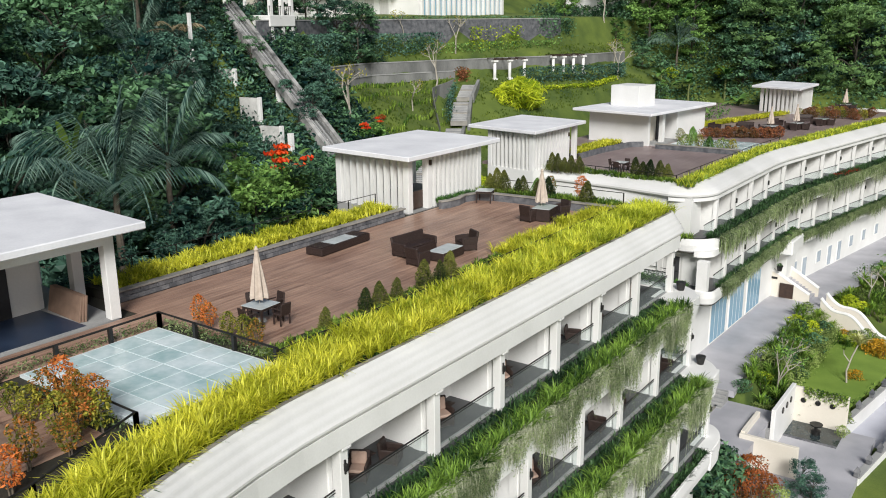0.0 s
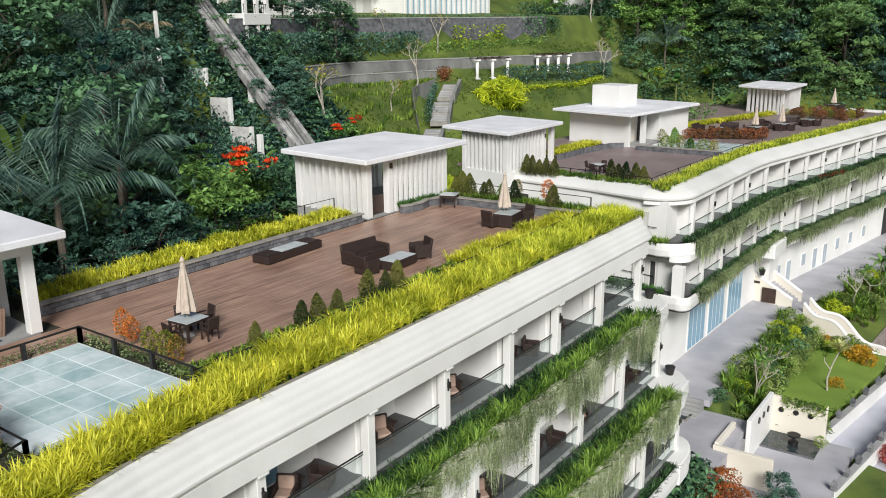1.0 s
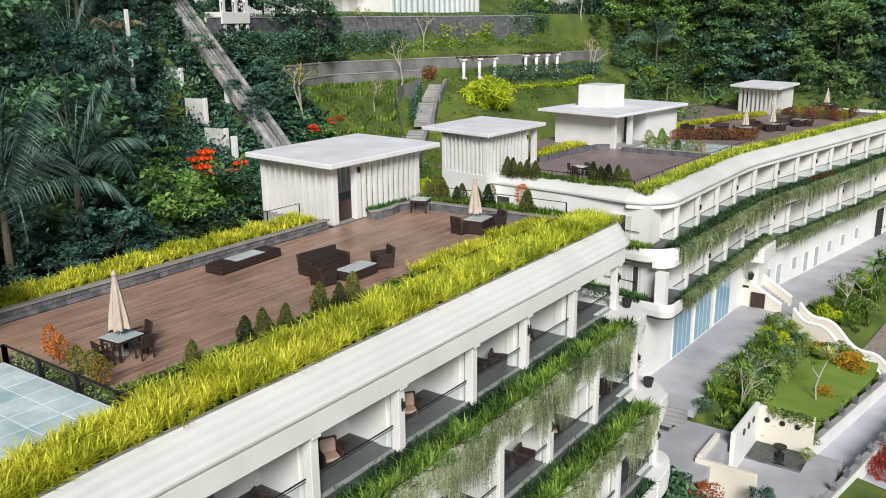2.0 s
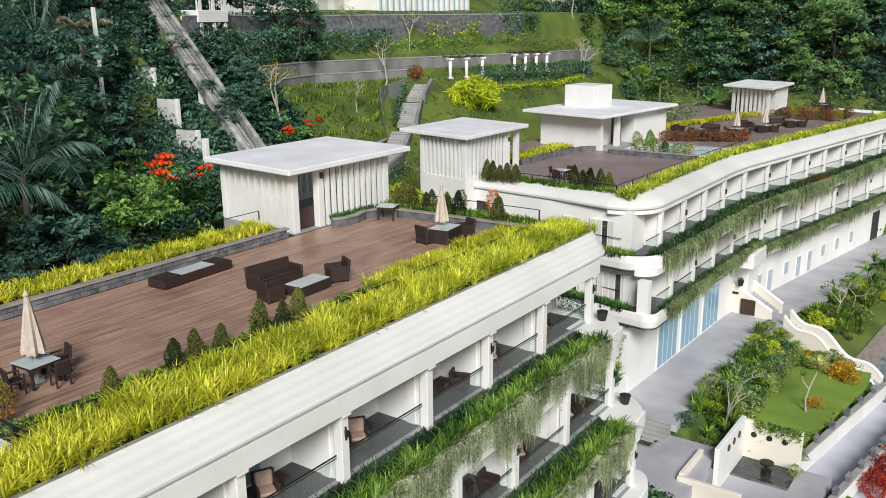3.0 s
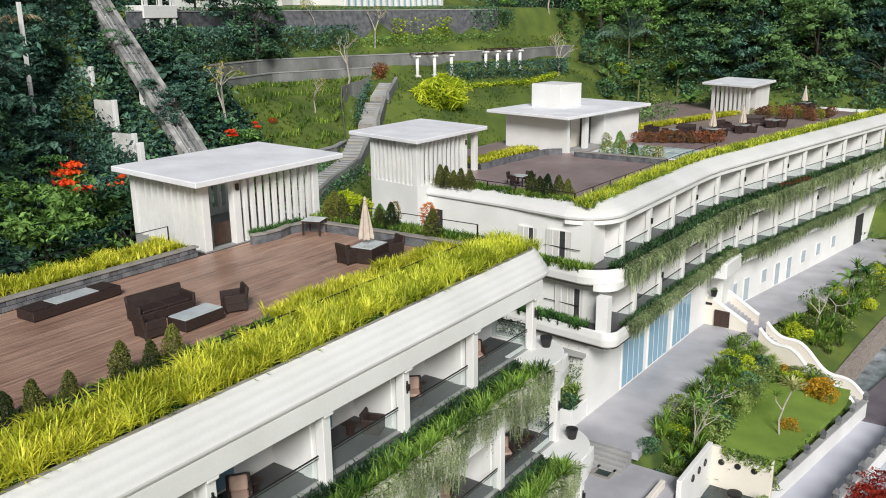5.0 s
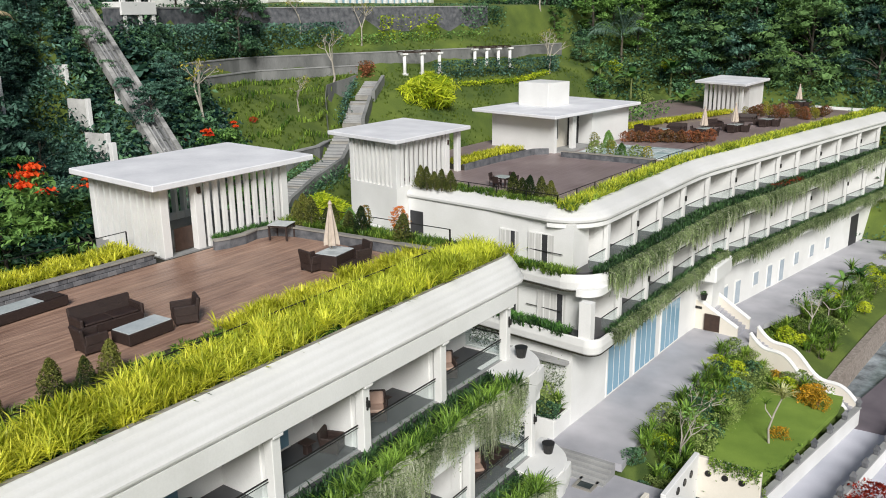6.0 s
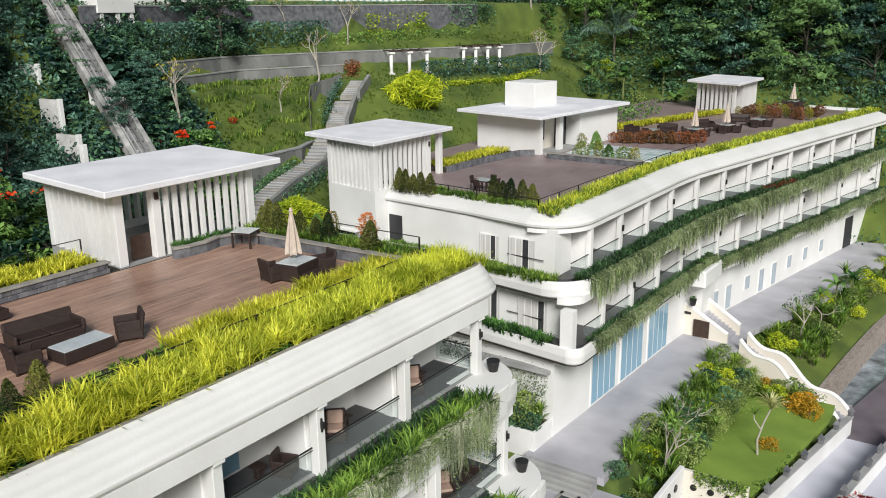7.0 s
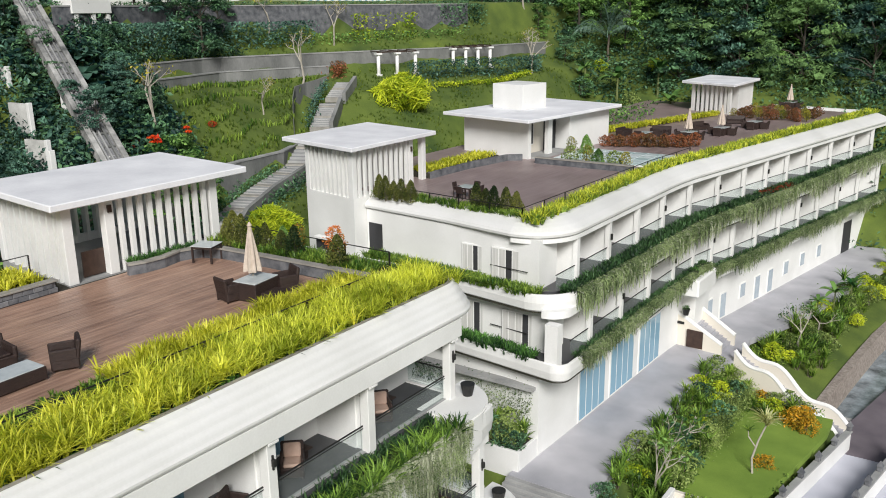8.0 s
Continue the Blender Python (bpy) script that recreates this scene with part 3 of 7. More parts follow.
# louvred pavilion on the near deck
pa = pavilion("white louvred roof pavilion beside the wooden deck", pose(-30.65, 39.3, 0), 8.0, 6.4, 0, 3.3, 0.6, roof=(-6.9, 0.65, -0.72, 9.45))
slats_along_x(pa, -5.9, -0.5, 9, 0.02, -1.2, 3.29)
slats_along_y(pa, 2.5, 7.5, 10, 0.0, 0.0, 3.29, 0.2, 0.22)
slats_along_y(pa, 0.5, 7.5, 12, -6.0, 0.0, 3.29)
bpart("column", (-0.45, 0.0, 1.95, 2.4, 0, 3.297), WHITE, pa, r=0.015)
bpart("wall_lamp", (0.002, 0.1, 2.08, 2.28, 2.7, 3.02), DARKWOOD, pa, "dark square wall lamp", r=0.01)
bpart("back_wall", (-6.2, -6.05, 0.45, 7.5, -1.2, 0.4), WHITE, pa)
bpart("gate", (-0.5, -0.42, 0.9, 1.95, 0.05, 1.15), DARKWOOD, pa, "dark wooden gate", r=0.01)
bpart("floor", (-6.39, -0.01, 0.01, 7.99, -1.3, 0.0), CONCRETE, pa)
sheared(pa, 0.1)

# south pavilion with an open porch
p0 = pavilion("white flat-roofed pavilion with an open porch beside the glass floor", pose(-28.75, 6.2, 0), 12.1, 7.4, 0, 3.6, 0.9, roof=(-8.2, 1.05, -1.0, 13.0))
bpart("fascia_beam", (-0.46, 0.01, 0.4, 11.7, 3.05, 3.599), WHITE, p0)
bpart("fascia_beam", (-7.0, -0.4, 11.63, 12.09, 3.05, 3.599), WHITE, p0)
bpart("back_wall", (-7.39, -3.6, 10.4, 10.6, 0, 3.598), WHITE, p0)
bpart("back_wall", (-3.7, -3.5, 4.0, 10.39, 0, 3.597), WHITE, p0)
# dark sheet on the wall paints the unlit room; no opening is cut
bpart("door_opening", (-3.51, -3.46, 6.3, 9.2, 0, 2.9), UNLIT_ROOM, p0, "flat dark sheet for the unlit open doorway")
bpart("column", (-3.2, -2.75, 11.6, 12.05, 0, 3.596), WHITE, p0)
bpart("floor", (-7.3, 0.0, 0.1, 12.0, -0.2, 0.03), CONCRETE, p0)
sheared(p0, 0.1)

# louvred pavilion on the far wing's corner
pb = pavilion("white louvred stair pavilion on the corner of the far roof", pose(-35.26, 62.45, -1.2), 8.2, 5.2, 0, 3.22, 0.6, roof=(-7.2, 0.55, -0.55, 8.9))
slats_along_x(pb, -4.75, -0.5, 9, 0.02, -0.3, 3.21, 0.15)
slats_along_y(pb, 0.5, 6.2, 10, 0.0, 0.0, 3.21, 0.2, 0.22)
bpart("column", (-0.45, 0.0, 6.2, 6.65, 0, 3.097), WHITE, pb)
bpart("back_wall", (-5.1, -4.95, 0.4, 8, 0, 3.09), WHITE, pb)
bpart("back_wall", (-2.2, -2.0, 0.6, 8.0, 0, 3.08), WHITE, pb)
bpart("wall_lamp", (0.002, 0.1, 6.35, 6.5, 2.3, 2.65), DARKWOOD, pb, "dark square wall lamp")
sheared(pb, 0.2)

# lift-house pavilion
pc = thing("roof_pavilion", "solid white lift house with a roof tank box and wide eaves", "pavilion", pose(-32.75, 81.8, -1.2, 0, 0, -6))
bpart("roof", (-8.9, 0.9, -1.5, 13.4, 3.16, 3.44), ROOF_WHITE, pc, "wide flat white roof slab", r=0.04)
bpart("wall", (-7.6, -0.2, 0, 0.4, 0, 3.159), WHITE, pc)
bpart("wall", (-7.6, 0.0, 5.9, 12.6, 0, 3.159), WHITE, pc)
bpart("wall", (-7.6, -1.6, 0.401, 5.899, 0, 3.158), CREAM, pc)
bpart("column", (-0.45, -0.05, 2.7, 3.3, 0, 3.157), WHITE, pc)
# doorway shade as a dark sheet on the wall
bpart("doorway", (-1.61, -1.5, 4.1, 5.85, 0, 2.9), UNLIT_ROOM, pc, "flat dark sheet for the unlit doorway")
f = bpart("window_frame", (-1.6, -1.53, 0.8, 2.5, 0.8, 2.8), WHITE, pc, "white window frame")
bpart("pane", (-1.529, -1.51, 0.9, 2.4, 0.9, 2.7), UNLIT_ROOM, f, "pane coloured dark for the unlit room behind")
bpart("step", (-1.5, 0.5, 0.45, 5.85, -0.001, 0.12), CONCRETE, pc)
bpart("tank_box", (-7.2, -3.6, 3.6, 7.2, 3.44, 5.6), WHITE, pc, "square white box on the roof", r=0.03)

sheared(pc, 0.1)
# far louvred pavilion
pd = pavilion("small white louvred pavilion at the end of the roof", pose(-27.85, 119.9, -1.2), 9.0, 5.4, 0, 3.2, 0.6, roof=(-6.6, 0.6, -0.8, 9.8))
slats_along_x(pd, -4.8, -0.4, 7, 0.02, 0, 3.19, 0.3)
bpart("wall", (-5.0, -0.02, 3.0, 8.6, 0, 3.19), WHITE, pd)
sheared(pd, 0.45)

# ---- roof surfaces ----
bpart("deck_base", (-33, -17.6, 0, 48.3, -0.449, -0.06), SOIL)
tagged(bpy.data.objects["deck_base"], "dark base under the roof deck", "base", kind="structure")
tagged(slab("deck_far", [(x, y) for x, y in far_path(-2.6)[2:-2]] + [(-26, 131), (-42, 131), (-42, 65.0), (-35, 65.0)], -1.2, 0.24, DECKGREY, None), "weathered purple-brown roof deck", "deck", kind="structure")

# ---- balcony fittings of the near wing ----
for k, (fl, xc, top) in enumerate(LEVELS):
    for y0, y1 in zip(COLS, COLS[1:]):
        if y1 < 16 and k == 0 or (k and y1 < 24):
            continue
        b0, b1 = bulge(y0), bulge(y1)
        xg = xc - 0.16
        # window in the back wall
        xw = xc - 2.495
        ya = y0 + 0.75
        win = bpart("window_frame", (xw, xw + 0.06, ya, ya + 2.3, fl + 0.02, fl + 2.35), WHITE, hotel, "white framed balcony door", r=0.01)
        for i in range(2):
            bpart("pane", (xw + 0.062, xw + 0.075, ya + 0.1 + i * 1.12, ya + 1.08 + i * 1.12, fl + 0.12, fl + 2.25), CURTAIN if i == 0 else WINDOW, win, "curtained pane" if i == 0 else "")
        # glass balustrade and handrail
        bm = bmesh.new()
        sweep(bm, [(xg + b0, y0 + 0.25), (xg + b1, y1 - 0.25)], [(-0.01, fl + 0.06), (-0.01, fl + 0.98), (0.01, fl + 0.98), (0.01, fl + 0.06)])
        gl = part("balustrade_glass", bm, GLASS, hotel, "clear glass balustrade")
        gl.visible_shadow = False
        bm = bmesh.new()
        tube(bm, [(xg + b0, y0 + 0.2, fl + 1.02), (xg + b1, y1 - 0.2, fl + 1.02)], 0.032)
        part("handrail", bm, IRON, hotel, "black handrail")
        bm = bmesh.new()
        tube(bm, [(xg + b0 + 0.02, y0 + 0.2, fl + 0.93), (xg + b1 + 0.02, y1 - 0.2, fl + 0.93)], 0.016, 5)
        part("glass_channel", bm, IRON, hotel, "thin dark rail over the glass")
        bm = bmesh.new()
        sweep(bm, [(xg + b0, y0 + 0.2), (xg + b1, y1 - 0.2)], [(-0.1, fl - 0.02), (-0.1, fl + 0.05), (0.1, fl + 0.05), (0.1, fl - 0.02)])
        part("kerb", bm, CONCRETE, hotel, "grey balcony kerb")
    for i, y in enumerate(COLS):
        if i % 2 == 0 and y > 16:
            o = xc + bulge(y) + (0.0 if k else 0.13)
            lamp = bpart("wall_lamp", (o + 0.002, o + 0.14, y - 0.06, y + 0.06, fl + 1.75, fl + 2.0), IRON, hotel, "small black wall lamp", r=0.015)
            bpart("lamp_arm", (o + 0.003, o + 0.05, y - 0.03, y + 0.03, fl + 1.62, fl + 2.12), IRON, lamp)

    # balustrade across the open north end
    bm = bmesh.new()
    tube(bm, [(xc - 0.3, 47.3, fl + 1.02), (xc - 2.45, 47.3, fl + 1.02)], 0.032)
    part("handrail", bm, IRON, hotel, "black handrail")
    bm = bmesh.new()
    sweep(bm, [(xc - 0.35, 47.3), (xc - 2.45, 47.3)], [(-0.01, fl + 0.06), (-0.01, fl + 0.98), (0.01, fl + 0.98), (0.01, fl + 0.06)])
    gl = part("balustrade_glass", bm, GLASS, hotel, "clear glass balustrade")
    gl.visible_shadow = False
    bpart("kerb", (xc - 2.45, xc - 0.39, 47.16, 47.4, fl + 0.001, fl + 0.07), WHITE, hotel)
    bpart("end_planter", (xc - 2.45, xc - 0.62, 47.42, 48.1, fl - 1.0, fl + 0.1), WHITE, hotel, "white planter behind the balcony end")
    ex = np.random.default_rng(140 + k).uniform((xc - 2.4, 47.45, fl + 0.05), (xc - 0.65, 48.05, fl + 0.9), (520, 3))
    tagged(raw("end_plant", *leaf_cloud(np.random.default_rng(150 + k), ex, 0.13, 0.3, 0.4), FARPLANT, hotel), "dark green plants behind the balcony end", kind="stuff")

# far wing: railings, windows, glazed ground floor
for k, (fl, off, top) in enumerate(FLEV):
    for y0, y1 in zip((62.4,) + FCOLS[k], FCOLS[k]):
        fl = FLEV[k][0] - sunk(k, y0)
        xa, xb = -20.35 + off + front(y0), -20.35 + off + front(y1)
        bm = bmesh.new()
        tube(bm, [(xa, y0 + 0.2, fl + 1.0), (xb, y1 - 0.2, fl + 1.0)], 0.035, 5)
        part("handrail", bm, IRON, far, "black handrail")
        bm = bmesh.new()
        sweep(bm, [(xa, y0 + 0.25), (xb, y1 - 0.25)], [(-0.01, fl + 0.05), (-0.01, fl + 0.96), (0.01, fl + 0.96), (0.01, fl + 0.05)])
        g = part("balustrade_glass", bm, GLASS, far, "clear glass balustrade")
        g.visible_shadow = False
        xw = -20.2 + off + front((y0 + y1) / 2) - 2.28
        bpart("window_frame", (xw, xw + 0.12, y0 + 0.6, y0 + 2.6, fl + 0.02, fl + 2.2), CURTAIN, far, "curtained balcony door")
    fl = FLEV[k][0]
    for i, y in enumerate(FCOLS[k]):
        if i % 2 == 1:
            x = -20.2 + off + front(y)
            bpart("wall_lamp", (x + 0.002, x + 0.14, y - 0.06, y + 0.06, fl + 1.5, fl + 1.9), IRON, far, "small black wall lamp", r=0.015)


def window_south(x0, x1, z0, z1, y, parent):
    f = bpart("window_frame", (x0, x1, y - 0.05, y + 0.05, z0, z1), WHITE, parent, "white framed window", r=0.01)
    n = max(3, round((x1 - x0) / 0.45))
    for i in range(n):
        a = x0 + 0.07 + (x1 - x0 - 0.07) * i / n
        b = x0 + (x1 - x0 - 0.07) * (i + 1) / n
        # the middle pane is coloured dark for the unlit room behind
        bpart("pane", (a, b, y - 0.065, y - 0.052, z0 + 0.08, z1 - 0.08), UNLIT_ROOM if n > 3 and i == n // 2 else CURTAIN, f, "pane coloured dark for the unlit gap between curtains" if n > 3 and i == n // 2 else "curtained pane")


skewed(-35.2, -21.3, 62.2, 2.2, -6.2, -2.052, WHITE, far, "white end wall")
skewed(-35.2, -20.6, 62.2, 2.0, -10.3, -6.152, WHITE, far, "white end wall")
bpart("column", (-20.1, -19.3, 60.9, 61.5, -9.0, -6.4), WHITE, far, "broad white corner column")


def south_window(x0, x1, z0, z1, y):
    window_south(x0, x1, z0, z1, y + SKEW * (-20.2 - (x0 + x1) / 2), far)


south_window(-26.9, -25.3, -4.7, -3.0, 62.2)
south_window(-24.6, -22.2, -4.95, -2.85, 62.2)
south_window(-27.5, -24.6, -8.7, -6.6, 62.2)
south_window(-23.8, -21.0, -8.75, -6.6, 62.2)
# doorway and window shade as dark sheets on the solid wall
skewed(-35.0, -33.8, 62.14, 0.1, -5.1, -2.95, UNLIT_ROOM, far, "flat dark sheet for the shade in a doorway", "doorway")
skewed(-38.7, -36.8, 60.25, 0.5, -4.2, -4.08, WHITE, far, "white window hood", "window_hood")
skewed(-38.9, -37.2, 60.66, 0.1, -5.1, -4.3, UNLIT_ROOM, far, "flat dark sheet for an unlit window", "window")
for z, y in ((-4.0, 62.05), (-7.8, 62.05)):
    bm = bmesh.new()
    tube(bm, [(-24.7, y + 0.45, z), (-22.0, y + 0.18, z)], 0.03, 5)
    part("handrail", bm, IRON, far, "black window rail")

for y0 in (66.6, 71.2, 76.0):
    f = bpart("window_frame", (-0.08, 0.06, 0, 3.9, 0.05, 3.9), WHITE, far, "tall white framed glazing", m=pose(base_x(y0), y0, PLAZA, 0, 0, -1.47))
    for i in range(4):
        bpart("pane", (0.061, 0.072, 0.15 + i * 0.93, 0.97 + i * 0.93, 0.2, 3.75), WINDOW, f, "tall blue-tinted pane")
PALEPANE = material("pale_grey_blue_pane", (0.34, 0.40, 0.46), (0.52, 0.58, 0.63), 0.15, 1.5, 10, 0.0, world_space=True)
for i, y in enumerate((88.6, 91.0, 94.6, 97.5, 100.2, 103.6, 107.4, 111.5)):
    x = -20.2 + front(y) + 0.02
    tall = i in (1, 3, 4)
    h = 2.3 if tall else 1.4
    z0 = PLAZA + (0.1 if tall else 1.0)
    f = bpart("window_frame", (-0.06, 0.04, -0.55, 0.55, 0, h), WHITE, far, "white framed window", m=pose(x, y, z0, 0, 0, -10))
    bpart("pane", (0.041, 0.05, -0.45, 0.45, 0.1, h - 0.1), PALEPANE, f)
# dark sheet painted for the unlit inside of the service door
bpart("doorway", (-0.3, 0.06, -1.1, 1.1, 0, 3.4), UNLIT_ROOM, far, "flat dark sheet for the unlit service doorway", m=pose(-20.2 + front(119), 119, PLAZA, 0, 0, -10))

# ---- plaza, road and garden levels ----
plaza = slab("pavement", [(-21.2, 58.8), (-16.0, 58.8), (-16.3, 62), (-16.3, 79), (-15.2, 82.2), (-14.9, 84.0), (-15.4, 87.5), (-12.8, 96)] + [(-12.6 + front(y) - front(96), y) for y in (104, 112, 120, 128)] + [(-20.2 + front(y), y) for y in (128, 116, 104, 94, 88, 84)] + [(-21.2, 80), (-21.2, 62)], PLAZA, 0.5, PAVE, None)
tagged(plaza, "grey paved terrace along the glazed ground floor", "pavement", kind="structure")
tagged(bpart("patio", (-21.2, -13.0, 50.0, 58.8, -17.0, -16.0), PAVE), "pale paved lower patio at the foot of steps", "pavement", kind="structure")
tagged(slab("lawn", [(-13.6, 64.0), (-9.8, 64.0), (-8.2, 74.0), (-7.6, 78.6), (-7.7, 80.9), (-13.6, 80.9)], -17.38, 0.45, LAWN, None), "mown green lawn in the hotel garden", "lawn", kind="structure")
tagged(bpart("pavement_low", (-12.99, -6.9, 36.0, 62.55, -18.6, -17.9), PAVE), "pale paved pool court", "pavement", kind="structure")
tagged(slab("road", [(-7.0, 30), (12, 30), (12, 80.4), (-6.85, 79.95), (-9.4, 65.0), (-9.6, 61.0), (-6.89, 61.0)], -19.3, 0.6, ROADM, None), "pale grey lane beside the garden wall", "road", kind="structure")
tagged(slab("road_dark", [(-6.95, 79.97), (12, 80.42), (12, 96), (-5.3, 95), (-6.07, 91.3), (-7.25, 84.6), (-7.6, 81.5)], -19.27, 0.7, TARMAC, None), "dark asphalt bridge deck", "road", kind="structure")
tagged(bpart("water", (-9.0, 12, 84.7, 140, -21.1, -19.9), CANAL), "rippled canal water beside a stone wall", "water", kind="structure")
pond = thing("patio_pool", "small dark sunken pool with a pale stone rim in the patio", "pool")
for dims in ((-17.95, -16.75, 56.2, 56.35), (-17.95, -16.75, 57.55, 57.7), (-17.95, -17.8, 56.351, 57.549), (-16.9, -16.75, 56.351, 57.549)):
    bpart("rim", (*dims, -16.05, -15.9), COPING, pond)
bpart("pool_water", (-17.8, -16.9, 56.35, 57.55, -16.05, -15.98), WATER, pond, "dark still water")
steps = thing("steps", "grey stone steps between the terrace and the lower patio", "steps")
for i in range(5):
    bpart("step", (-21.2, -16.4, 58.79 - 0.34 * (i + 1), 58.79 - 0.34 * i, -17.0, PLAZA - 0.02 - 0.17 * i), CONCRETE, steps, r=0.015)

# stair with wavy side walls
stairw = thing("garden_stair", "cream garden stair with wavy side walls", "stairs")
def sloped_wall(name, ax, ay, az, bx, by, bz, depth, wave, parent, thick=0.28):
    """A wall whose wavy top runs between two points, with a rounded coping."""
    bm = bmesh.new()
    rows, line = [], []
    for i in range(25):
        u = i / 24
        x, y = ax + (bx - ax) * u, ay + (by - ay) * u
        z = az + (bz - az) * u - wave * math.sin(u * 4 * math.pi)
        line.append((x, y, z + 0.02))
        rows.append([bm.verts.new((x, y + dy, zz)) for dy, zz in ((-thick / 2, z - depth), (-thick / 2, z), (thick / 2, z), (thick / 2, z - depth))])
    for a, c in zip(rows, rows[1:]):
        for j in range(4):
            bm.faces.new((a[j], a[(j + 1) % 4], c[(j + 1) % 4], c[j]))
    bm.faces.new(rows[0][::-1]), bm.faces.new(rows[-1])
    bmesh.ops.recalc_face_normals(bm, faces=bm.faces[:])
    w = part(name, bm, CREAM, parent, "wavy cream side wall")
    bm = bmesh.new()
    tube(bm, line, 0.17, 8)
    part("coping", bm, WHITE, w, "white rounded coping")


sloped_wall("side_wall", -15.2, 82.4, -14.35, -7.4, 81.0, -18.5, 2.8, 0.36, stairw)
sloped_wall("side_wall", -15.0, 83.8, -14.2, -7.0, 83.0, -18.55, 2.8, 0.36, stairw)
for i in range(24):
    x = -15.0 + 8.1 * i / 24
    bpart("tread", (x, x + 0.36, 82.3 - 0.052 * i, 83.65 - 0.032 * i, -19.8, PLAZA - 4.0 * i / 24), PAVE, stairw)
porch = thing("terrace_stair", "cream stair block with a dark door under its sloping walls", "stairs")
sloped_wall("side_wall", -20.0, 83.4, -12.4, -15.9, 83.0, -14.5, 2.6, 0.0, porch)
sloped_wall("side_wall", -19.6, 86.0, -12.2, -15.6, 85.4, -14.4, 2.8, 0.0, porch)
for i in range(12):
    x = -19.8 + 3.9 * i / 12
    bpart("tread", (x, x + 0.34, 83.5, 85.8, PLAZA - 0.1, -13.0 - 2.1 * i / 12), PAVE, porch)
bpart("door", (-18.7, -17.4, 82.98, 83.12, PLAZA + 0.02, PLAZA + 1.45), DARKWOOD, porch, "dark red-brown door", r=0.01)
bpart("sign", (-19.6, -19.0, 83.12, 83.3, PLAZA + 1.75, PLAZA + 1.95), IRON, porch, "small dark sign")
porch.matrix_basis = Matrix.Translation((-0.5, 0.1, 0.05))
bpart("balcony_box", (-20.3, -17.9, 81.2, 85.4, -10.4, -9.0), WHITE, far, "projecting white planter box", r=0.12)
bpart("wall", (-20.4, -18.9, 83.9, 87.2, PLAZA, -10.39), WHITE, far)

# pool court
pool = thing("wall_fountain", "white fountain enclosure with round niches round a dark pool", "fountain")
bpart("back_wall", (-12.75, -8.85, 62.2, 62.5, -18.0, -15.15), CREAM, pool, r=0.03)
bpart("side_wall", (-12.8, -12.5, 56.6, 62.21, -18.0, -14.9), WHITE, pool, r=0.03)
bpart("side_wall", (-14.0, -13.7, 53.75, 57.4, -18.0, -15.6), CREAM, pool, r=0.03)
bpart("front_wall", (-14.0, -10.2, 53.44, 53.745, -18.0, -15.7), CREAM, pool, r=0.03)
bpart("pier", (-13.7, -12.8, 56.3, 56.6, -18.0, -16.3), CONCRETE, pool)
bpart("pool_water", (-12.49, -8.9, 59.5, 62.19, -18.0, -17.86), WATER, pool, "dark still pool water")
bpart("pool_rim", (-12.49, -8.9, 59.3, 59.5, -18.0, -17.82), STONE, pool)
for i, x in enumerate((-11.9, -10.9, -9.9)):
    bm = bmesh.new()
    bmesh.ops.create_cone(bm, cap_ends=True, segments=20, radius1=0.2, radius2=0.18, depth=0.06)
    part("niche", bm, IRON, pool, "dark round niche", m=pose(x, 62.17, -16.1, 90, 0, 0))
for y in (58.6, 59.7, 60.8):
    bm = bmesh.new()
    bmesh.ops.create_cone(bm, cap_ends=True, segments=20, radius1=0.24, radius2=0.22, depth=0.06)
    part("niche", bm, IRON, pool, "dark round niche", m=pose(-12.47, y, -15.65, 0, 90, 0))
for y in (55.5, 56.5):
    bm = bmesh.new()
    bmesh.ops.create_cone(bm, cap_ends=True, segments=3, radius1=0.3, radius2=0.27, depth=0.06)
    part("niche", bm, IRON, pool, "dark pointed niche", m=pose(-13.68, y, -16.25, 0, 90, 0))
bm = bmesh.new()
for r0, r1, z0, z1 in ((0.45, 0.5, 0, 0.5), (0.5, 0.16, 0.5, 0.62), (0.16, 0.16, 0.62, 1.0), (0.6, 0.65, 1.0, 1.15)):
    bmesh.ops.create_cone(bm, cap_ends=True, segments=18, radius1=r0, radius2=r1, depth=z1 - z0, matrix=Matrix.Translation((0, 0, (z0 + z1) / 2)))
part("fountain_bowl", bm, IRON, pool, "dark stone fountain bowl", m=pose(-10.6, 60.8, -17.9) @ Matrix.Diagonal((0.7, 0.7, 0.7, 1)))


def lantern_wall(m, n, gap, label):
    w = thing("lantern_wall", label, "wall", m)
    bpart("wall", (-0.16, 0.16, 0, n * gap, 0, 1.35), WHITE, w, r=0.03)
    bpart("coping", (-0.24, 0.24, -0.05, n * gap + 0.05, 1.35, 1.45), CONCRETE, w, r=0.03)
    for i in range(n + 1):
        bm = bevelled(-0.16, 0.16, i * gap - 0.16, i * gap + 0.16, 1.45, 1.8, 0.03)
        p = part("lantern", bm, STONE, w, "dark stone lantern")
        bm = bmesh.new()
        bmesh.ops.create_cone(bm, cap_ends=True, segments=4, radius1=0.29, radius2=0.02, depth=0.38, matrix=Matrix.Translation((0, i * gap, 1.99)) @ pose(0, 0, 0, 0, 0, 45))
        part("lantern_cap", bm, STONE, p, "pointed stone cap")
    return w


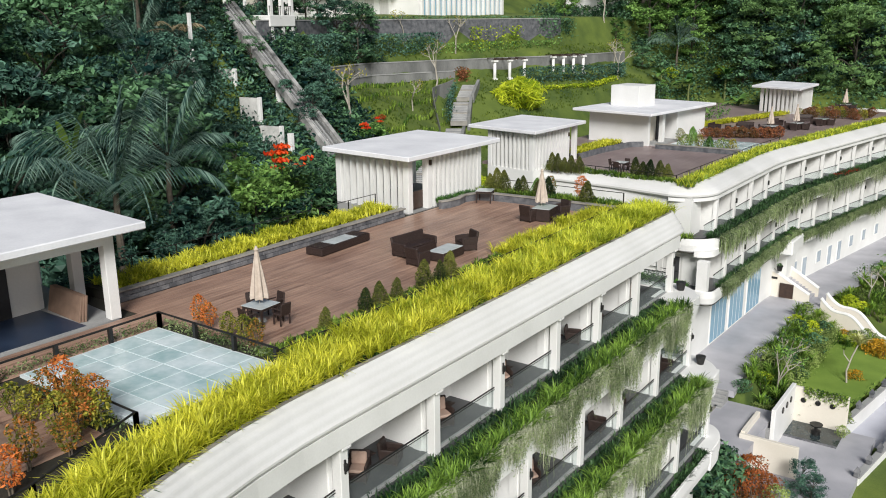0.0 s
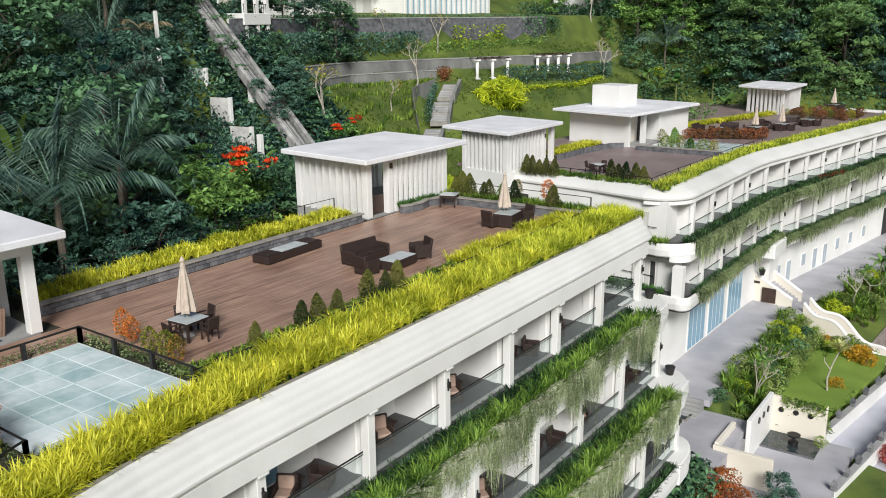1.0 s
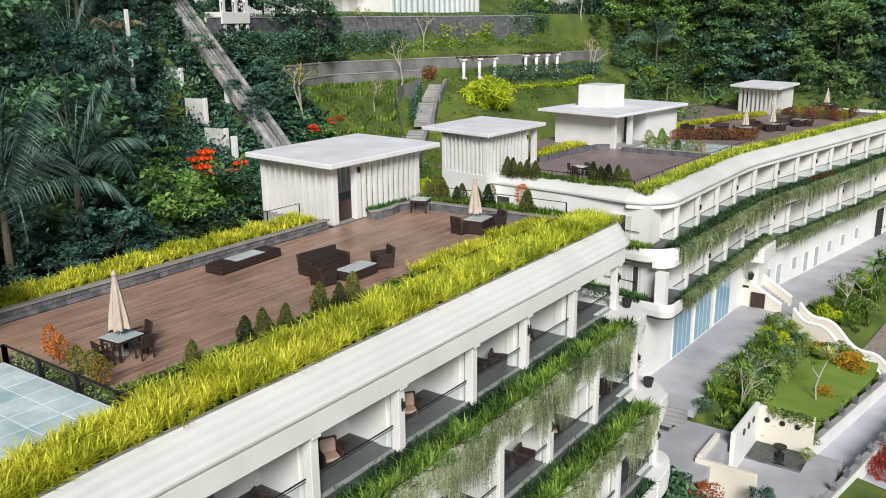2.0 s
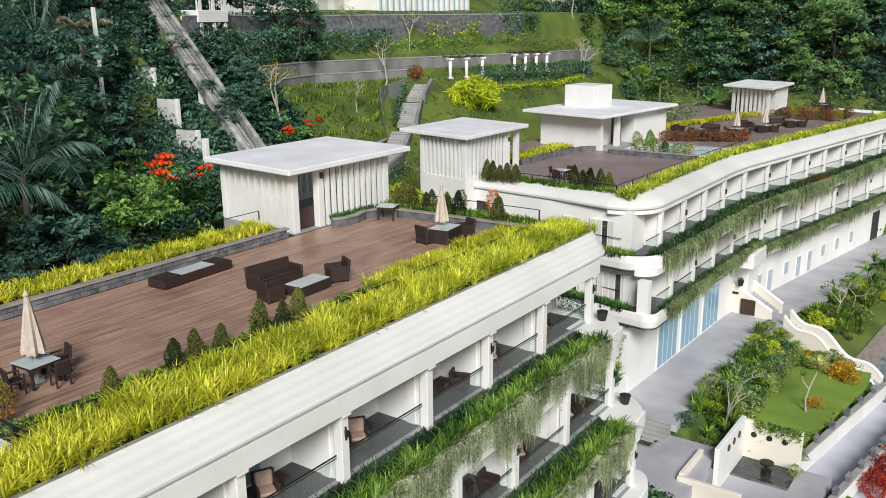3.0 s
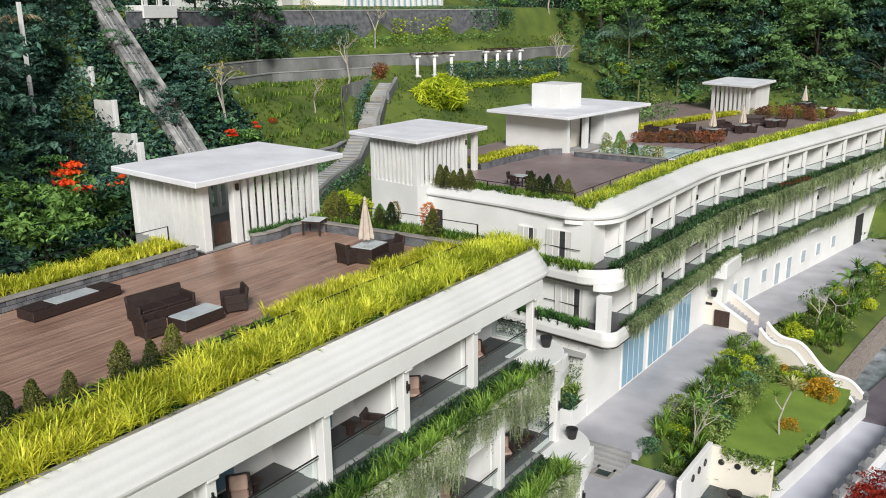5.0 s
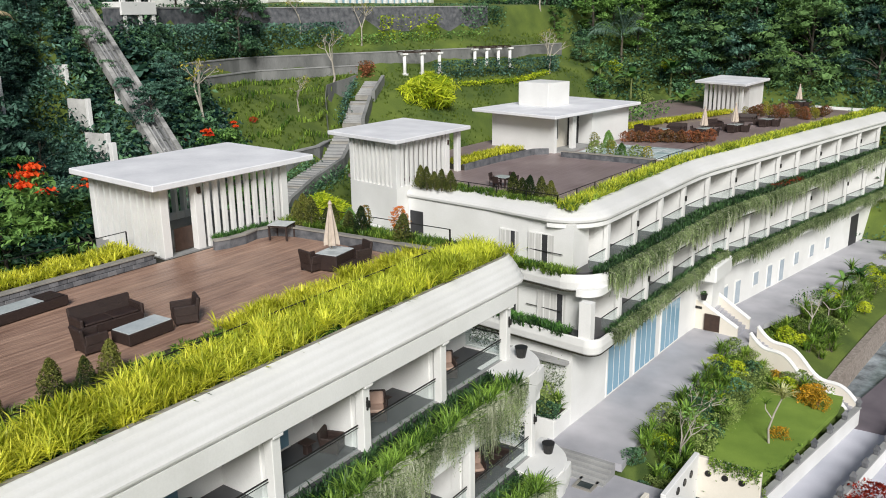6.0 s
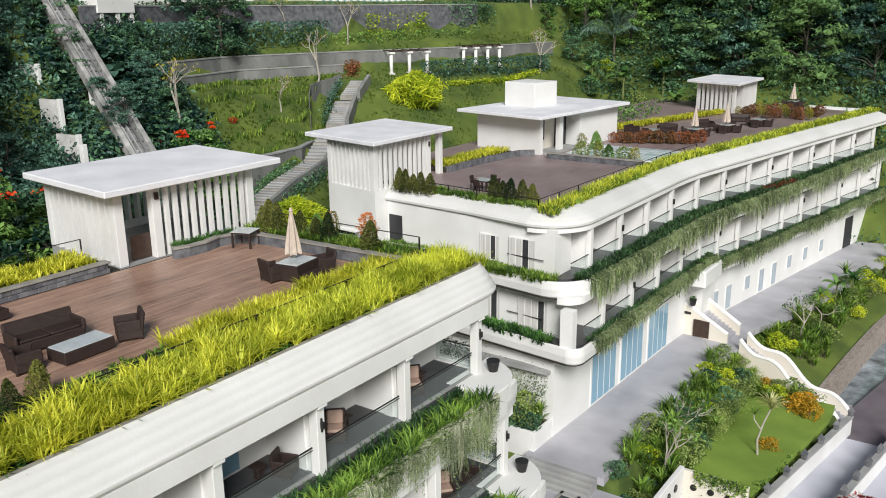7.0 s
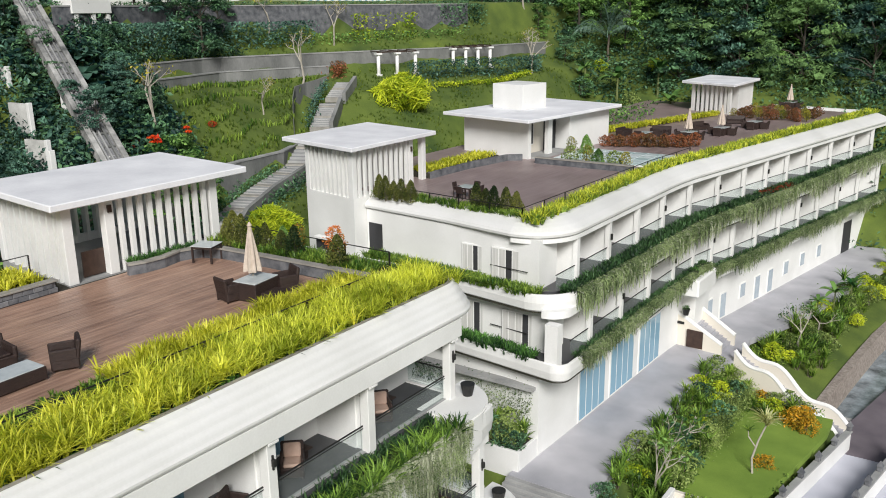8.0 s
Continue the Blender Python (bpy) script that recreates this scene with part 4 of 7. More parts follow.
lantern_wall(pose(-9.3, 64.2, -19.3, 0, 0, -9.3), 6, 2.8, "white garden wall with dark pointed lanterns")
lantern_wall(pose(-7.0, 56.0, -19.3, 0, 0, -8.6), 11, 2.25, "white lane wall with dark pointed lanterns")
RUBBLE = material("rubble_stone", (0.16, 0.13, 0.11), (0.46, 0.40, 0.35), 0.85, 3.5, 7, 0.8, world_space=True)
canal = thing("stone_wall", "rough stone retaining wall above the canal", "wall")
bm = bmesh.new()
sweep(bm, [(-9.2, 84.2), (-8.95, 88.5), (-8.6, 93.6), (-7.97, 101.3), (-6.6, 112), (-4.5, 124)], [(-0.35, -21.5), (-0.35, -17.8), (0.3, -17.8), (0.42, -21.5)])
part("body", bm, RUBBLE, canal)
weir = thing("canal_beam", "pale concrete beam across the canal", "beam")
bpart("beam", (-8.8, 3.0, 86.0, 86.4, -19.95, -19.5), CONCRETE, weir, r=0.03)

# ---- roof deck of the near wing: planters, glass floor, rails ----
plant_w = thing("planter_wall", "dark stone planter wall with a pale coping along the deck", "planter wall")
bpart("core", (-30.75, -30.5, 19.3, 38.6, -0.05, 0.44), STONE, plant_w)
bpart("coping", (-30.8, -30.38, 19.25, 38.7, 0.44, 0.52), COPING, plant_w, "worn pale coping", r=0.015)
rng = np.random.default_rng(5)
stone_me = mesh_of("stone", bevelled(0, 0.05, -0.2, 0.2, -0.1, 0.1, 0.012), STONE)
for r in range(2):
    y = 19.4 + 0.2 * r
    while y < 38.4:
        o = new("stone", stone_me)
        o.parent = plant_w
        o.matrix_basis = Matrix.LocRotScale((-30.5, y + 0.2, 0.1 + 0.22 * r), None, (1 + rng.uniform(-0.2, 0.5), 1.0, 1.0))
        y += 0.41
north_w = thing("planter_wall", "dark stone planter wall bounding the end of the deck", "planter wall")
bm = bmesh.new()
line = [(-30.0, 41.6), (-29.75, 42.3), (-29.7, 43.2), (-29.95, 44.2), (-29.6, 45.2), (-28.6, 45.6), (-26, 45.75), (-22.3, 45.9), (-20.3, 46.0)]
sweep(bm, line, [(-0.12, -0.05), (-0.12, 0.42), (0.12, 0.42), (0.12, -0.05)])
part("core", bm, STONE, north_w)
bm = bmesh.new()
sweep(bm, line, [(-0.18, 0.42), (-0.18, 0.5), (0.18, 0.5), (0.18, 0.42)])
part("coping", bm, COPING, north_w, "worn pale coping")
tagged(bpart("planter_bed", (-33.0, -30.76, 19.3, 38.8, -0.4, 0.36), SOIL), "planter soil", "soil", kind="structure")
tagged(bpart("planter_bed_north", (-30.6, -20.3, 46.1, 47.6, -0.4, 0.3), SOIL), "planter soil", "soil", kind="structure")

skylight = thing("glass_floor", "square of frosted glass floor panes in white frames", "glass floor")
bpart("frame", (-26.5, -20.05, 12.9, 18.35, -0.05, 0.05), PALEFRAME, skylight, "pale aluminium frame")
nx, ny = 6, 5
for i in range(nx):
    for j in range(ny):
        w, d = 6.3 / nx, 5.3 / ny
        bpart("pane", (-26.43 + i * w + 0.028, -26.43 + (i + 1) * w - 0.028, 12.98 + j * d + 0.028, 12.98 + (j + 1) * d - 0.028, 0.04, 0.062), SKYLIGHT, skylight)


def railing(label, pts, z0, h, gap=1.9, r=0.03, post=0.045, mid=False):
    w = thing("railing", label, "railing")
    bm = bmesh.new()
    tube(bm, [(x, y, z0 + h) for x, y in pts], r, 5)
    part("top_rail", bm, IRON, w)
    if mid:
        bm = bmesh.new()
        tube(bm, [(x, y, z0 + h * 0.5) for x, y in pts], r * 0.7, 5)
        part("middle_rail", bm, IRON, w)
    for (xa, ya), (xb, yb) in zip(pts, pts[1:]):
        L = math.hypot(xb - xa, yb - ya)
        n = max(1, round(L / gap))
        for i in range(n + 1):
            u = i / n
            x, y = xa + (xb - xa) * u, ya + (yb - ya) * u
            bpart("post", (x - post, x + post, y - post, y + post, z0 - 0.35, z0 + h), IRON, w)
    return w


railing("black steel railing round the glass floor", [(-26.6, 8.0), (-26.55, 18.45), (-20.1, 18.35)], 0.0, 0.62, 1.95, 0.045, 0.07)
railing("black steel railing between grass and roof deck", [(-20.15, 18.4), (-20.15, 47.0)], -0.12, 0.6, 2.3, 0.028, 0.03)
railing("black steel railing south of the glass floor", [(-24.0, 12.75), (-19.85, 12.7), (-18.5, 8.9), (-17.6, 5.0)], 0.0, 0.6, 1.9, 0.04, 0.06)
railing("thin black railing behind the rear planter", [(-33.2, 19.5), (-33.0, 39.0)], 0.3, 0.75, 2.6, 0.022, 0.025)
railing("thin black railing at the end of the deck", [(-30.3, 47.6), (-20.5, 47.6)], 0.3, 0.7, 2.4, 0.025, 0.03)
railing("thin black railing round the far roof deck", [(-35.0, 64.5), (-23.0, 63.3), (-22.7, 82.0), (-22.2, 90)], -1.2, 0.7, 2.6, 0.03, 0.03)
tagged(bpart("platform", (-25.5, -21.6, 6.5, 10.4, -0.05, 0.35), BOARD, r=0.02), "low brown timber platform on the south roof", "platform")

# ---- furniture ----
def dining_chair(m, group=""):
    c = thing("rattan_chair", "dark brown woven rattan dining chair", "chair", m, group)
    bpart("seat", (-0.24, 0.24, -0.24, 0.22, 0.38, 0.46), RATTAN, c, r=0.03)
    bm = bevelled(-0.25, 0.25, -0.035, 0.035, 0.0, 0.5, 0.03)
    part("backrest", bm, RATTAN, c, m=pose(0, 0.23, 0.42, -9, 0, 0))
    for x in (-0.25, 0.19):
        for y in (-0.23, 0.17):
            bpart("leg", (x, x + 0.05, y, y + 0.05, 0, 0.38), RATTAN, c)
        bpart("armrest", (x, x + 0.06, -0.24, 0.2, 0.62, 0.67), RATTAN, c, r=0.02)
        bpart("arm_post", (x + 0.005, x + 0.055, -0.235, -0.19, 0.46, 0.62), RATTAN, c)
    return c


def armchair(m, group="", cushion=False, label="dark brown woven rattan armchair"):
    c = thing("armchair", label, "armchair", m, group)
    bpart("base", (-0.36, 0.36, -0.36, 0.34, 0.05, 0.34), RATTAN, c, r=0.03)
    bpart("cushion", (-0.27, 0.27, -0.34, 0.2, 0.34, 0.45), CUSHION if cushion else RATTAN, c, "tan seat cushion" if cushion else "", r=0.04)
    part("backrest", bevelled(-0.36, 0.36, -0.06, 0.06, 0.0, 0.55, 0.04), RATTAN, c, m=pose(0, 0.29, 0.3, -10, 0, 0))
    if cushion:
        part("back_cushion", bevelled(-0.27, 0.27, -0.05, 0.05, 0.0, 0.42, 0.04), CUSHION, c, "tan back cushion", m=pose(0, 0.2, 0.42, -10, 0, 0))
    for x in (-0.37, 0.28):
        bpart("armrest", (x, x + 0.09, -0.37, 0.3, 0.3, 0.62), RATTAN, c, r=0.03)
    for x in (-0.33, 0.28):
        for y in (-0.33, 0.28):
            bpart("foot", (x, x + 0.05, y, y + 0.05, 0, 0.06), RATTAN, c)
    return c


def sofa(m):
    c = thing("sofa", "dark brown woven rattan two-seat sofa", "sofa", m)
    bpart("base", (-0.95, 0.95, -0.4, 0.38, 0.05, 0.36), RATTAN, c, r=0.03)
    for i in (0, 1):
        bpart("seat_pad", (-0.82 + i * 0.83, -0.01 + i * 0.83, -0.38, 0.24, 0.36, 0.44), RATTAN, c, r=0.03)
    part("backrest", bevelled(-0.95, 0.95, -0.06, 0.06, 0, 0.5, 0.04), RATTAN, c, m=pose(0, 0.33, 0.32, -10, 0, 0))
    for x in (-0.97, 0.86):
        bpart("armrest", (x, x + 0.11, -0.42, 0.35, 0.25, 0.62), RATTAN, c, r=0.04)
    for x in (-0.9, 0.84):
        for y in (-0.36, 0.3):
            bpart("foot", (x, x + 0.06, y, y + 0.06, 0, 0.06), RATTAN, c)
    return c


def block_table(m, w, d, h, label, top=True, name="coffee_table"):
    c = thing(name, label, "table", m)
    bpart("body", (-w / 2, w / 2, -d / 2, d / 2, 0.03, h - 0.02), RATTAN, c, r=0.02)
    bpart("plinth", (-w / 2 + 0.05, w / 2 - 0.05, -d / 2 + 0.05, d / 2 - 0.05, 0, 0.04), RATTAN, c)
    if top:
        bpart("tabletop", (-w / 2 + 0.04, w / 2 - 0.04, -d / 2 + 0.04, d / 2 - 0.04, h - 0.02, h + 0.015), TABLEGLASS, c, "pale glass top", r=0.006)
    return c


def dining_table(m, w=1.0, h=0.75):
    c = thing("dining_table", "square rattan dining table with a pale glass top", "table", m)
    bpart("tabletop", (-w / 2, w / 2, -w / 2, w / 2, h - 0.025, h), TABLEGLASS, c, "pale glass top", r=0.006)
    bpart("apron", (-w / 2 + 0.03, w / 2 - 0.03, -w / 2 + 0.03, w / 2 - 0.03, h - 0.12, h - 0.027), RATTAN, c)
    for x in (-1, 1):
        for y in (-1, 1):
            cx, cy = x * (w / 2 - 0.07), y * (w / 2 - 0.07)
            bpart("leg", (cx - 0.04, cx + 0.04, cy - 0.04, cy + 0.04, 0, h - 0.12), RATTAN, c)
    return c


def umbrella(m, h=2.5, lean=0):
    """A closed parasol: a folded canopy hanging in pleats round its pole."""
    c = thing("parasol", "closed beige canvas parasol standing through a table", "parasol", m)
    bm = bmesh.new()
    tube(bm, [(0, 0, 0), (0, 0, h - 0.08)], 0.025, 8)
    part("pole", bm, PALEBARK, c, "pale pole")
    bm = bmesh.new()
    rings = []
    for u, r in ((0.0, 0.30), (0.06, 0.31), (0.25, 0.27), (0.5, 0.20), (0.75, 0.12), (0.9, 0.07), (0.93, 0.10), (1.0, 0.03)):
        z = 0.95 + u * (h - 0.97)
        rings.append([bm.verts.new(((r * (1 + (0.25 if j % 2 else -0.2) * (1 - u))) * math.cos(j * math.pi / 8), (r * (1 + (0.25 if j % 2 else -0.2) * (1 - u))) * math.sin(j * math.pi / 8), z + (0.05 if j % 4 == 0 else 0) * (1 - u))) for j in range(16)])
    for a, b in zip(rings, rings[1:]):
        for j in range(16):
            bm.faces.new((a[j], a[(j + 1) % 16], b[(j + 1) % 16], b[j]))
    bm.faces.new(rings[-1])
    part("canopy", bm, CANVAS, c, "folded beige canopy")
    bm = bmesh.new()
    bmesh.ops.create_cone(bm, cap_ends=True, segments=12, radius1=0.24, radius2=0.2, depth=0.1, matrix=Matrix.Translation((0, 0, 0.05)))
    part("base", bm, CONCRETE, c)
    return c


# dining set by the shrubs
dining_table(pose(-23.75, 21.05, 0, 0, 0, 4), 1.05)
umbrella(pose(-23.85, 21.1, 0), 3.05)
G = "chairs round the near table"
dining_chair(pose(-24.55, 21.45, 0, 0, 0, 70), G)
dining_chair(pose(-23.9, 21.95, 0, 0, 0, -8), G)
dining_chair(pose(-22.95, 21.35, 0, 0, 0, -95), G)
dining_chair(pose(-23.5, 20.2, 0, 0, 0, 172), G)
# long bench with a glass inset
bench = block_table(pose(-28.95, 31.2, 0, 0, 0, 3), 1.05, 3.9, 0.42, "long low rattan bench with a glass inset", False, "bench")
bpart("glass_inset", (-0.42, 0.42, -0.9, 1.0, 0.405, 0.425), TABLEGLASS, bench, "pale glass inset", r=0.004)
bpart("seat_pad", (-0.46, 0.46, 1.05, 1.85, 0.405, 0.44), RATTAN, bench, r=0.01)
bpart("seat_pad", (-0.46, 0.46, -1.85, -0.95, 0.405, 0.44), RATTAN, bench, r=0.01)
# lounge set
sofa(pose(-25.05, 32.5, 0, 0, 0, 85) @ Matrix.Diagonal((1.25, 1.2, 1.15, 1)))
block_table(pose(-23.22, 32.65, 0, 0, 0, 2), 0.98, 1.85, 0.45, "low rattan coffee table with a pale glass top")
armchair(pose(-23.2, 34.45, 0, 0, 0, -28) @ Matrix.Diagonal((1.2, 1.2, 1.15, 1)), "lounge armchairs")
armchair(pose(-23.6, 30.9, 0, 0, 0, 172) @ Matrix.Diagonal((1.2, 1.2, 1.1, 1)), "lounge armchairs")
# far dining set with parasol
block_table(pose(-23.2, 42.6, 0, 0, 0, 8), 1.15, 1.5, 0.74, "rattan bar table with a pale glass top", True, "bar_table")
umbrella(pose(-23.5, 42.75, 0), 2.95)
armchair(pose(-23.75, 41.75, 0, 0, 0, 170) @ Matrix.Diagonal((1.15, 1.1, 1.15, 1)), "armchairs at the bar table")
armchair(pose(-22.75, 43.75, 0, 0, 0, -20) @ Matrix.Diagonal((1.15, 1.1, 1.15, 1)), "armchairs at the bar table")
block_table(pose(-22.2, 42.6, 0, 0, 0, 8), 0.6, 0.9, 0.42, "low rattan stool beside the bar table", False, "stool")
dining_table(pose(-28.8, 44.9, 0, 0, 0, 20), 1.05, 0.78)
bench2 = thing("stacked_boards", "brown boards leaning against a porch column", "boards", pose(-30.6, 17.15, 0.03))
for i in range(3):
    part("board", bevelled(-1.25, 1.25, -0.04, 0.04, 0, 1.05, 0.01), BOARD, bench2, m=pose(-0.15 + 0.05 * i, 0.1 * i - 0.1, 0.0, -12 + 2 * i, 0, -4))
tagged(bpart("floor_mat", (-32.5, -29.0, 8.0, 16.9, 0.035, 0.05), BLUEMAT), "dark blue floor covering in the porch", "floor covering", kind="structure")

# balcony armchairs on the near wing
first = None
for k, (fl, xc, top) in enumerate(LEVELS[:2]):
    for y0 in COLS[2 + (k * 2):]:
        if y0 > 46:
            continue
        m1 = pose(xc - 1.2 + bulge(y0), y0 + 2.1, fl, 0, 0, 30 + 12 * ((y0 * 7) % 3)) @ Matrix.Diagonal((1.05, 1.05, 1.12, 1))
        m2 = pose(xc - 1.55 + bulge(y0), y0 + 3.0, fl, 0, 0, 0)
        if first is None:
            first = armchair(m1, "balcony armchairs", True, "rattan balcony armchair with tan cushions")
            second = thing("side_table", "small dark rattan balcony table", "table", m2, "balcony tables")
            bpart("tabletop", (-0.25, 0.25, -0.25, 0.25, 0.45, 0.49), RATTAN, second, r=0.02)
            bpart("stem", (-0.12, 0.12, -0.12, 0.12, 0, 0.45), RATTAN, second, r=0.02)
        else:
            if y0 != 32.6:
                copy_thing(first, m1)
            copy_thing(second, m2)
        if y0 in (18.0, 32.6, 41.8) and (k or y0 < 40):
            armchair(pose(xc - 1.0 + bulge(y0), y0 + 3.7, fl, 0, 0, 110 - 15 * k), "balcony armchairs", False, "dark rattan balcony armchair with no cushions")

# far deck furniture
dining_table(pose(-29.2, 66.9, -1.2), 1.05)
for a, dx, dy in ((90, -0.8, 0.1), (-90, 0.8, 0.1), (180, 0, -0.75), (0, 0.1, 0.8)):
    dining_chair(pose(-29.2 + dx, 66.9 + dy, -1.2, 0, 0, a), "chairs on the far deck")
for x, y, u in ((-25.5, 99.3, 1), (-23.8, 103.7, 1), (-22.3, 109.6, 0), (-23.6, 130.0, 1)):
    block_table(pose(x, y, -1.2, 0, 0, -8), 1.2, 1.5, 0.72, "dark rattan table with a pale glass top", True, "bar_table")
    if u:
        umbrella(pose(x - 0.1, y + 0.1, -1.2), 2.9)
    for dx, dy, a in ((-1.0, 0.2, 95), (1.0, 0.0, -90), (0.1, 1.2, 0), (0.0, -1.2, 180)):
        armchair(pose(x + dx, y + dy, -1.2, 0, 0, a), "armchairs on the far deck")
for x, y, a in ((-31.6, 98.4, 85), (-28.9, 101.0, 5), (-26.8, 106.0, 60), (-25.0, 112.5, 20)):
    sofa(pose(x, y, -1.2, 0, 0, a))
block_table(pose(-29.6, 98.6, -1.2, 0, 0, -5), 1.1, 1.6, 0.45, "low rattan table with a pale glass top")
for x, y, a in ((-28.0, 98.4, -90), (-29.5, 97.0, 180)):
    armchair(pose(x, y, -1.2, 0, 0, a), "armchairs on the far deck")

sky2 = thing("glass_floor", "frosted glass floor panes on the far roof", "glass floor")
bpart("frame", (-31.4, -23.0, 83.2, 89.3, -1.19, -1.12), WHITE, sky2, "white frame")
for i in range(7):
    for j in range(5):
        bpart("pane", (-31.3 + i * 1.185, -30.17 + i * 1.185, 83.3 + j * 1.19, 84.43 + j * 1.19, -1.13, -1.10), SKYLIGHT, sky2)
wfar = thing("planter_wall", "low dark stone wall on the far deck", "planter wall")
bpart("core", (-31.6, -23.4, 80.5, 80.9, -1.2, -0.75), STONE, wfar)
bpart("coping", (-31.65, -23.35, 80.45, 80.95, -0.75, -0.68), COPING, wfar)
wfar2 = thing("planter_wall", "low dark stone planter wall beside the far deck", "planter wall")
bm = bmesh.new()
sweep(bm, [(-35.1, 70.9), (-34.9, 76), (-34.2, 80.5), (-33.2, 81.3)], [(-0.15, -1.25), (-0.15, -0.7), (0.15, -0.7), (0.15, -1.25)])
part("core", bm, STONE, wfar2)
tagged(bpart("planter_bed_far", (-37.2, -35.0, 70.9, 80.5, -1.3, -0.8), SOIL), "planter soil", "soil", kind="structure")

# ---- boards of the near deck ----
deck = bpy.data.objects["deck_base"]
rng = np.random.default_rng(11)
board_me = {}
for L in (3.2, 5.2, 6.6):
    board_me[L] = mesh_of("board", bevelled(-0.071, 0.071, 0.003, L - 0.003, -0.025, 0.0, 0.004), DECKWOOD)


def lay_boards(x0, x1, y0, y1, L, shift=0.0):
    x = x0 + 0.075
    i = 0
    while x < x1:
        y = y0
        while y < y1 - 0.1:
            o = new("board", board_me[L])
            o.parent = deck
            o.matrix_basis = Matrix.LocRotScale((x, y, rng.uniform(-0.003, 0.003) - 0.02), None, (1, min(1.0, (y1 - y) / L), 1))
            y += L
        x += 0.15
        i += 1


lay_boards(-30.45, -21.6, 19.0, 45.6, 6.6)
lay_boards(-28.7, -26.65, 5.6, 19.0, 6.6)
lay_boards(-26.0, -20.4, 5.6, 12.1, 6.6)

# ---- planting on the roofs and balconies ----
def stuff(name, verts, faces, mat, label, category="grass"):
    return tagged(raw(name, verts, faces, mat), label, category, kind="stuff")


rng = np.random.default_rng(21)


def strands(rng, tops, length, width, spread):
    """Hanging stems: narrow leafy ribbons that bow out over an edge and fall, ragged at the foot."""
    k = len(tops)
    L = length * np.abs(rng.normal(1.0, 0.4, k)) + 0.2
    a = rng.uniform(-1.2, 1.2, k)
    s = np.stack([np.sin(a), np.cos(a), np.zeros(k)], 1)
    sway = rng.normal(0, 0.10, k)
    rows = []
    for u in (0.0, 0.18, 0.4, 0.62, 0.82, 1.0):
        c = np.array(tops, float)
        c[:, 0] += spread * min(1.0, u * 4) * (0.7 + 0.3 * np.cos(a)) + rng.normal(0, 0.03, k)
        c[:, 1] += sway * u * L + rng.normal(0, 0.04, k)
        c[:, 2] -= L * u ** 1.3 - 0.12 * min(u * 4, 1) * (1 - u)
        w = width * rng.uniform(0.5, 1.5, k) * (1 - 0.7 * u)
        rows += [c - s * w[:, None], c + s * w[:, None]]
    v = np.stack(rows, 1)
    i = np.arange(k) * 12
    f = []
    for r in range(5):
        f += (i[:, None] + np.array((2 * r, 2 * r + 1, 2 * r + 3, 2 * r + 2))).tolist()
    return v.reshape(-1, 3).tolist(), f


def strip(path_in, path_out, y0, y1, n, z, jitter=0.0):
    """Random roots between two plan lines given as functions of y."""
    y = rng.uniform(y0, y1, n)
    u = rng.uniform(0, 1, n)
    a = np.array([path_in(t) for t in y])
    b = np.array([path_out(t) for t in y])
    return np.stack([a + (b - a) * u, y, np.full(n, z) + rng.uniform(-jitter, jitter, n)], 1)


def clumped(roots):
    """Draws roots together into tufts of uneven height."""
    tx, ty = np.round(roots[:, 0] / 0.34) * 0.34, np.round(roots[:, 1] / 0.34) * 0.34
    h = np.sin(tx * 12.9 + ty * 7.3) * np.cos(tx * 4.1 - ty * 9.7)
    out = roots.copy()
    out[:, 0] += 0.62 * (tx - roots[:, 0]) + 0.08 * np.sin(ty * 31)
    out[:, 1] += 0.62 * (ty - roots[:, 1]) + 0.08 * np.cos(tx * 27)
    out[:, 2] += 0.16 * h
    return out


roots = clumped(strip(lambda y: (-19.9 if y > 18.6 else -19.35) + bulge(y), lambda y: -17.66 + bulge(y), 3.0, 48.4, 2500, 0.0))
south = roots[:, 1] + rng.normal(0, 7, len(roots)) < 31
stuff("roof_grass", *blade_field(rng, roots[~south], 0.76, 0.042, 0.85, 15), GRASSN2, "thick lime-green ornamental grass along the roof edge")
stuff("roof_grass", *blade_field(rng, roots[south], 0.76, 0.042, 0.85, 15), GRASSY, "thick yellow-green ornamental grass along the roof edge")
# dark under-layer: shade in the gaps of the grass, put in as colour
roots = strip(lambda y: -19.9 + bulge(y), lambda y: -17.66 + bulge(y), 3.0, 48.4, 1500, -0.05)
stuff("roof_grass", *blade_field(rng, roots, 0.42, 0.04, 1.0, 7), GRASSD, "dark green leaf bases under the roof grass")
roots = clumped(strip(lambda y: -21.6, lambda y: -20.25, 34.6, 46.0, 480, -0.05))
stuff("roof_grass", *blade_field(rng, roots, 0.64, 0.04, 0.78, 15), GRASSY, "yellow-green grass between deck and railing")
roots = strip(lambda y: -21.6, lambda y: -20.2, 18.6, 34.6, 420, -0.05)
stuff("low_hedge", *blade_field(rng, roots, 0.22, 0.04, 0.9, 12), GRASSG, "low green ground cover beside the deck", "hedge")
roots = clumped(strip(lambda y: -32.9, lambda y: -30.95, 19.6, 38.4, 900, 0.3))
stuff("planter_grass", *blade_field(rng, roots, 0.5, 0.04, 0.85, 13), GRASSY, "yellow-green grass in the rear planter")
roots = np.stack([rng.uniform(-30.4, -20.6, 260), rng.uniform(46.2, 47.4, 260), np.full(260, 0.25)], 1)
stuff("planter_grass", *blade_field(rng, roots, 0.45, 0.045, 0.7, 14), GRASSG, "green grass at the end of the deck")
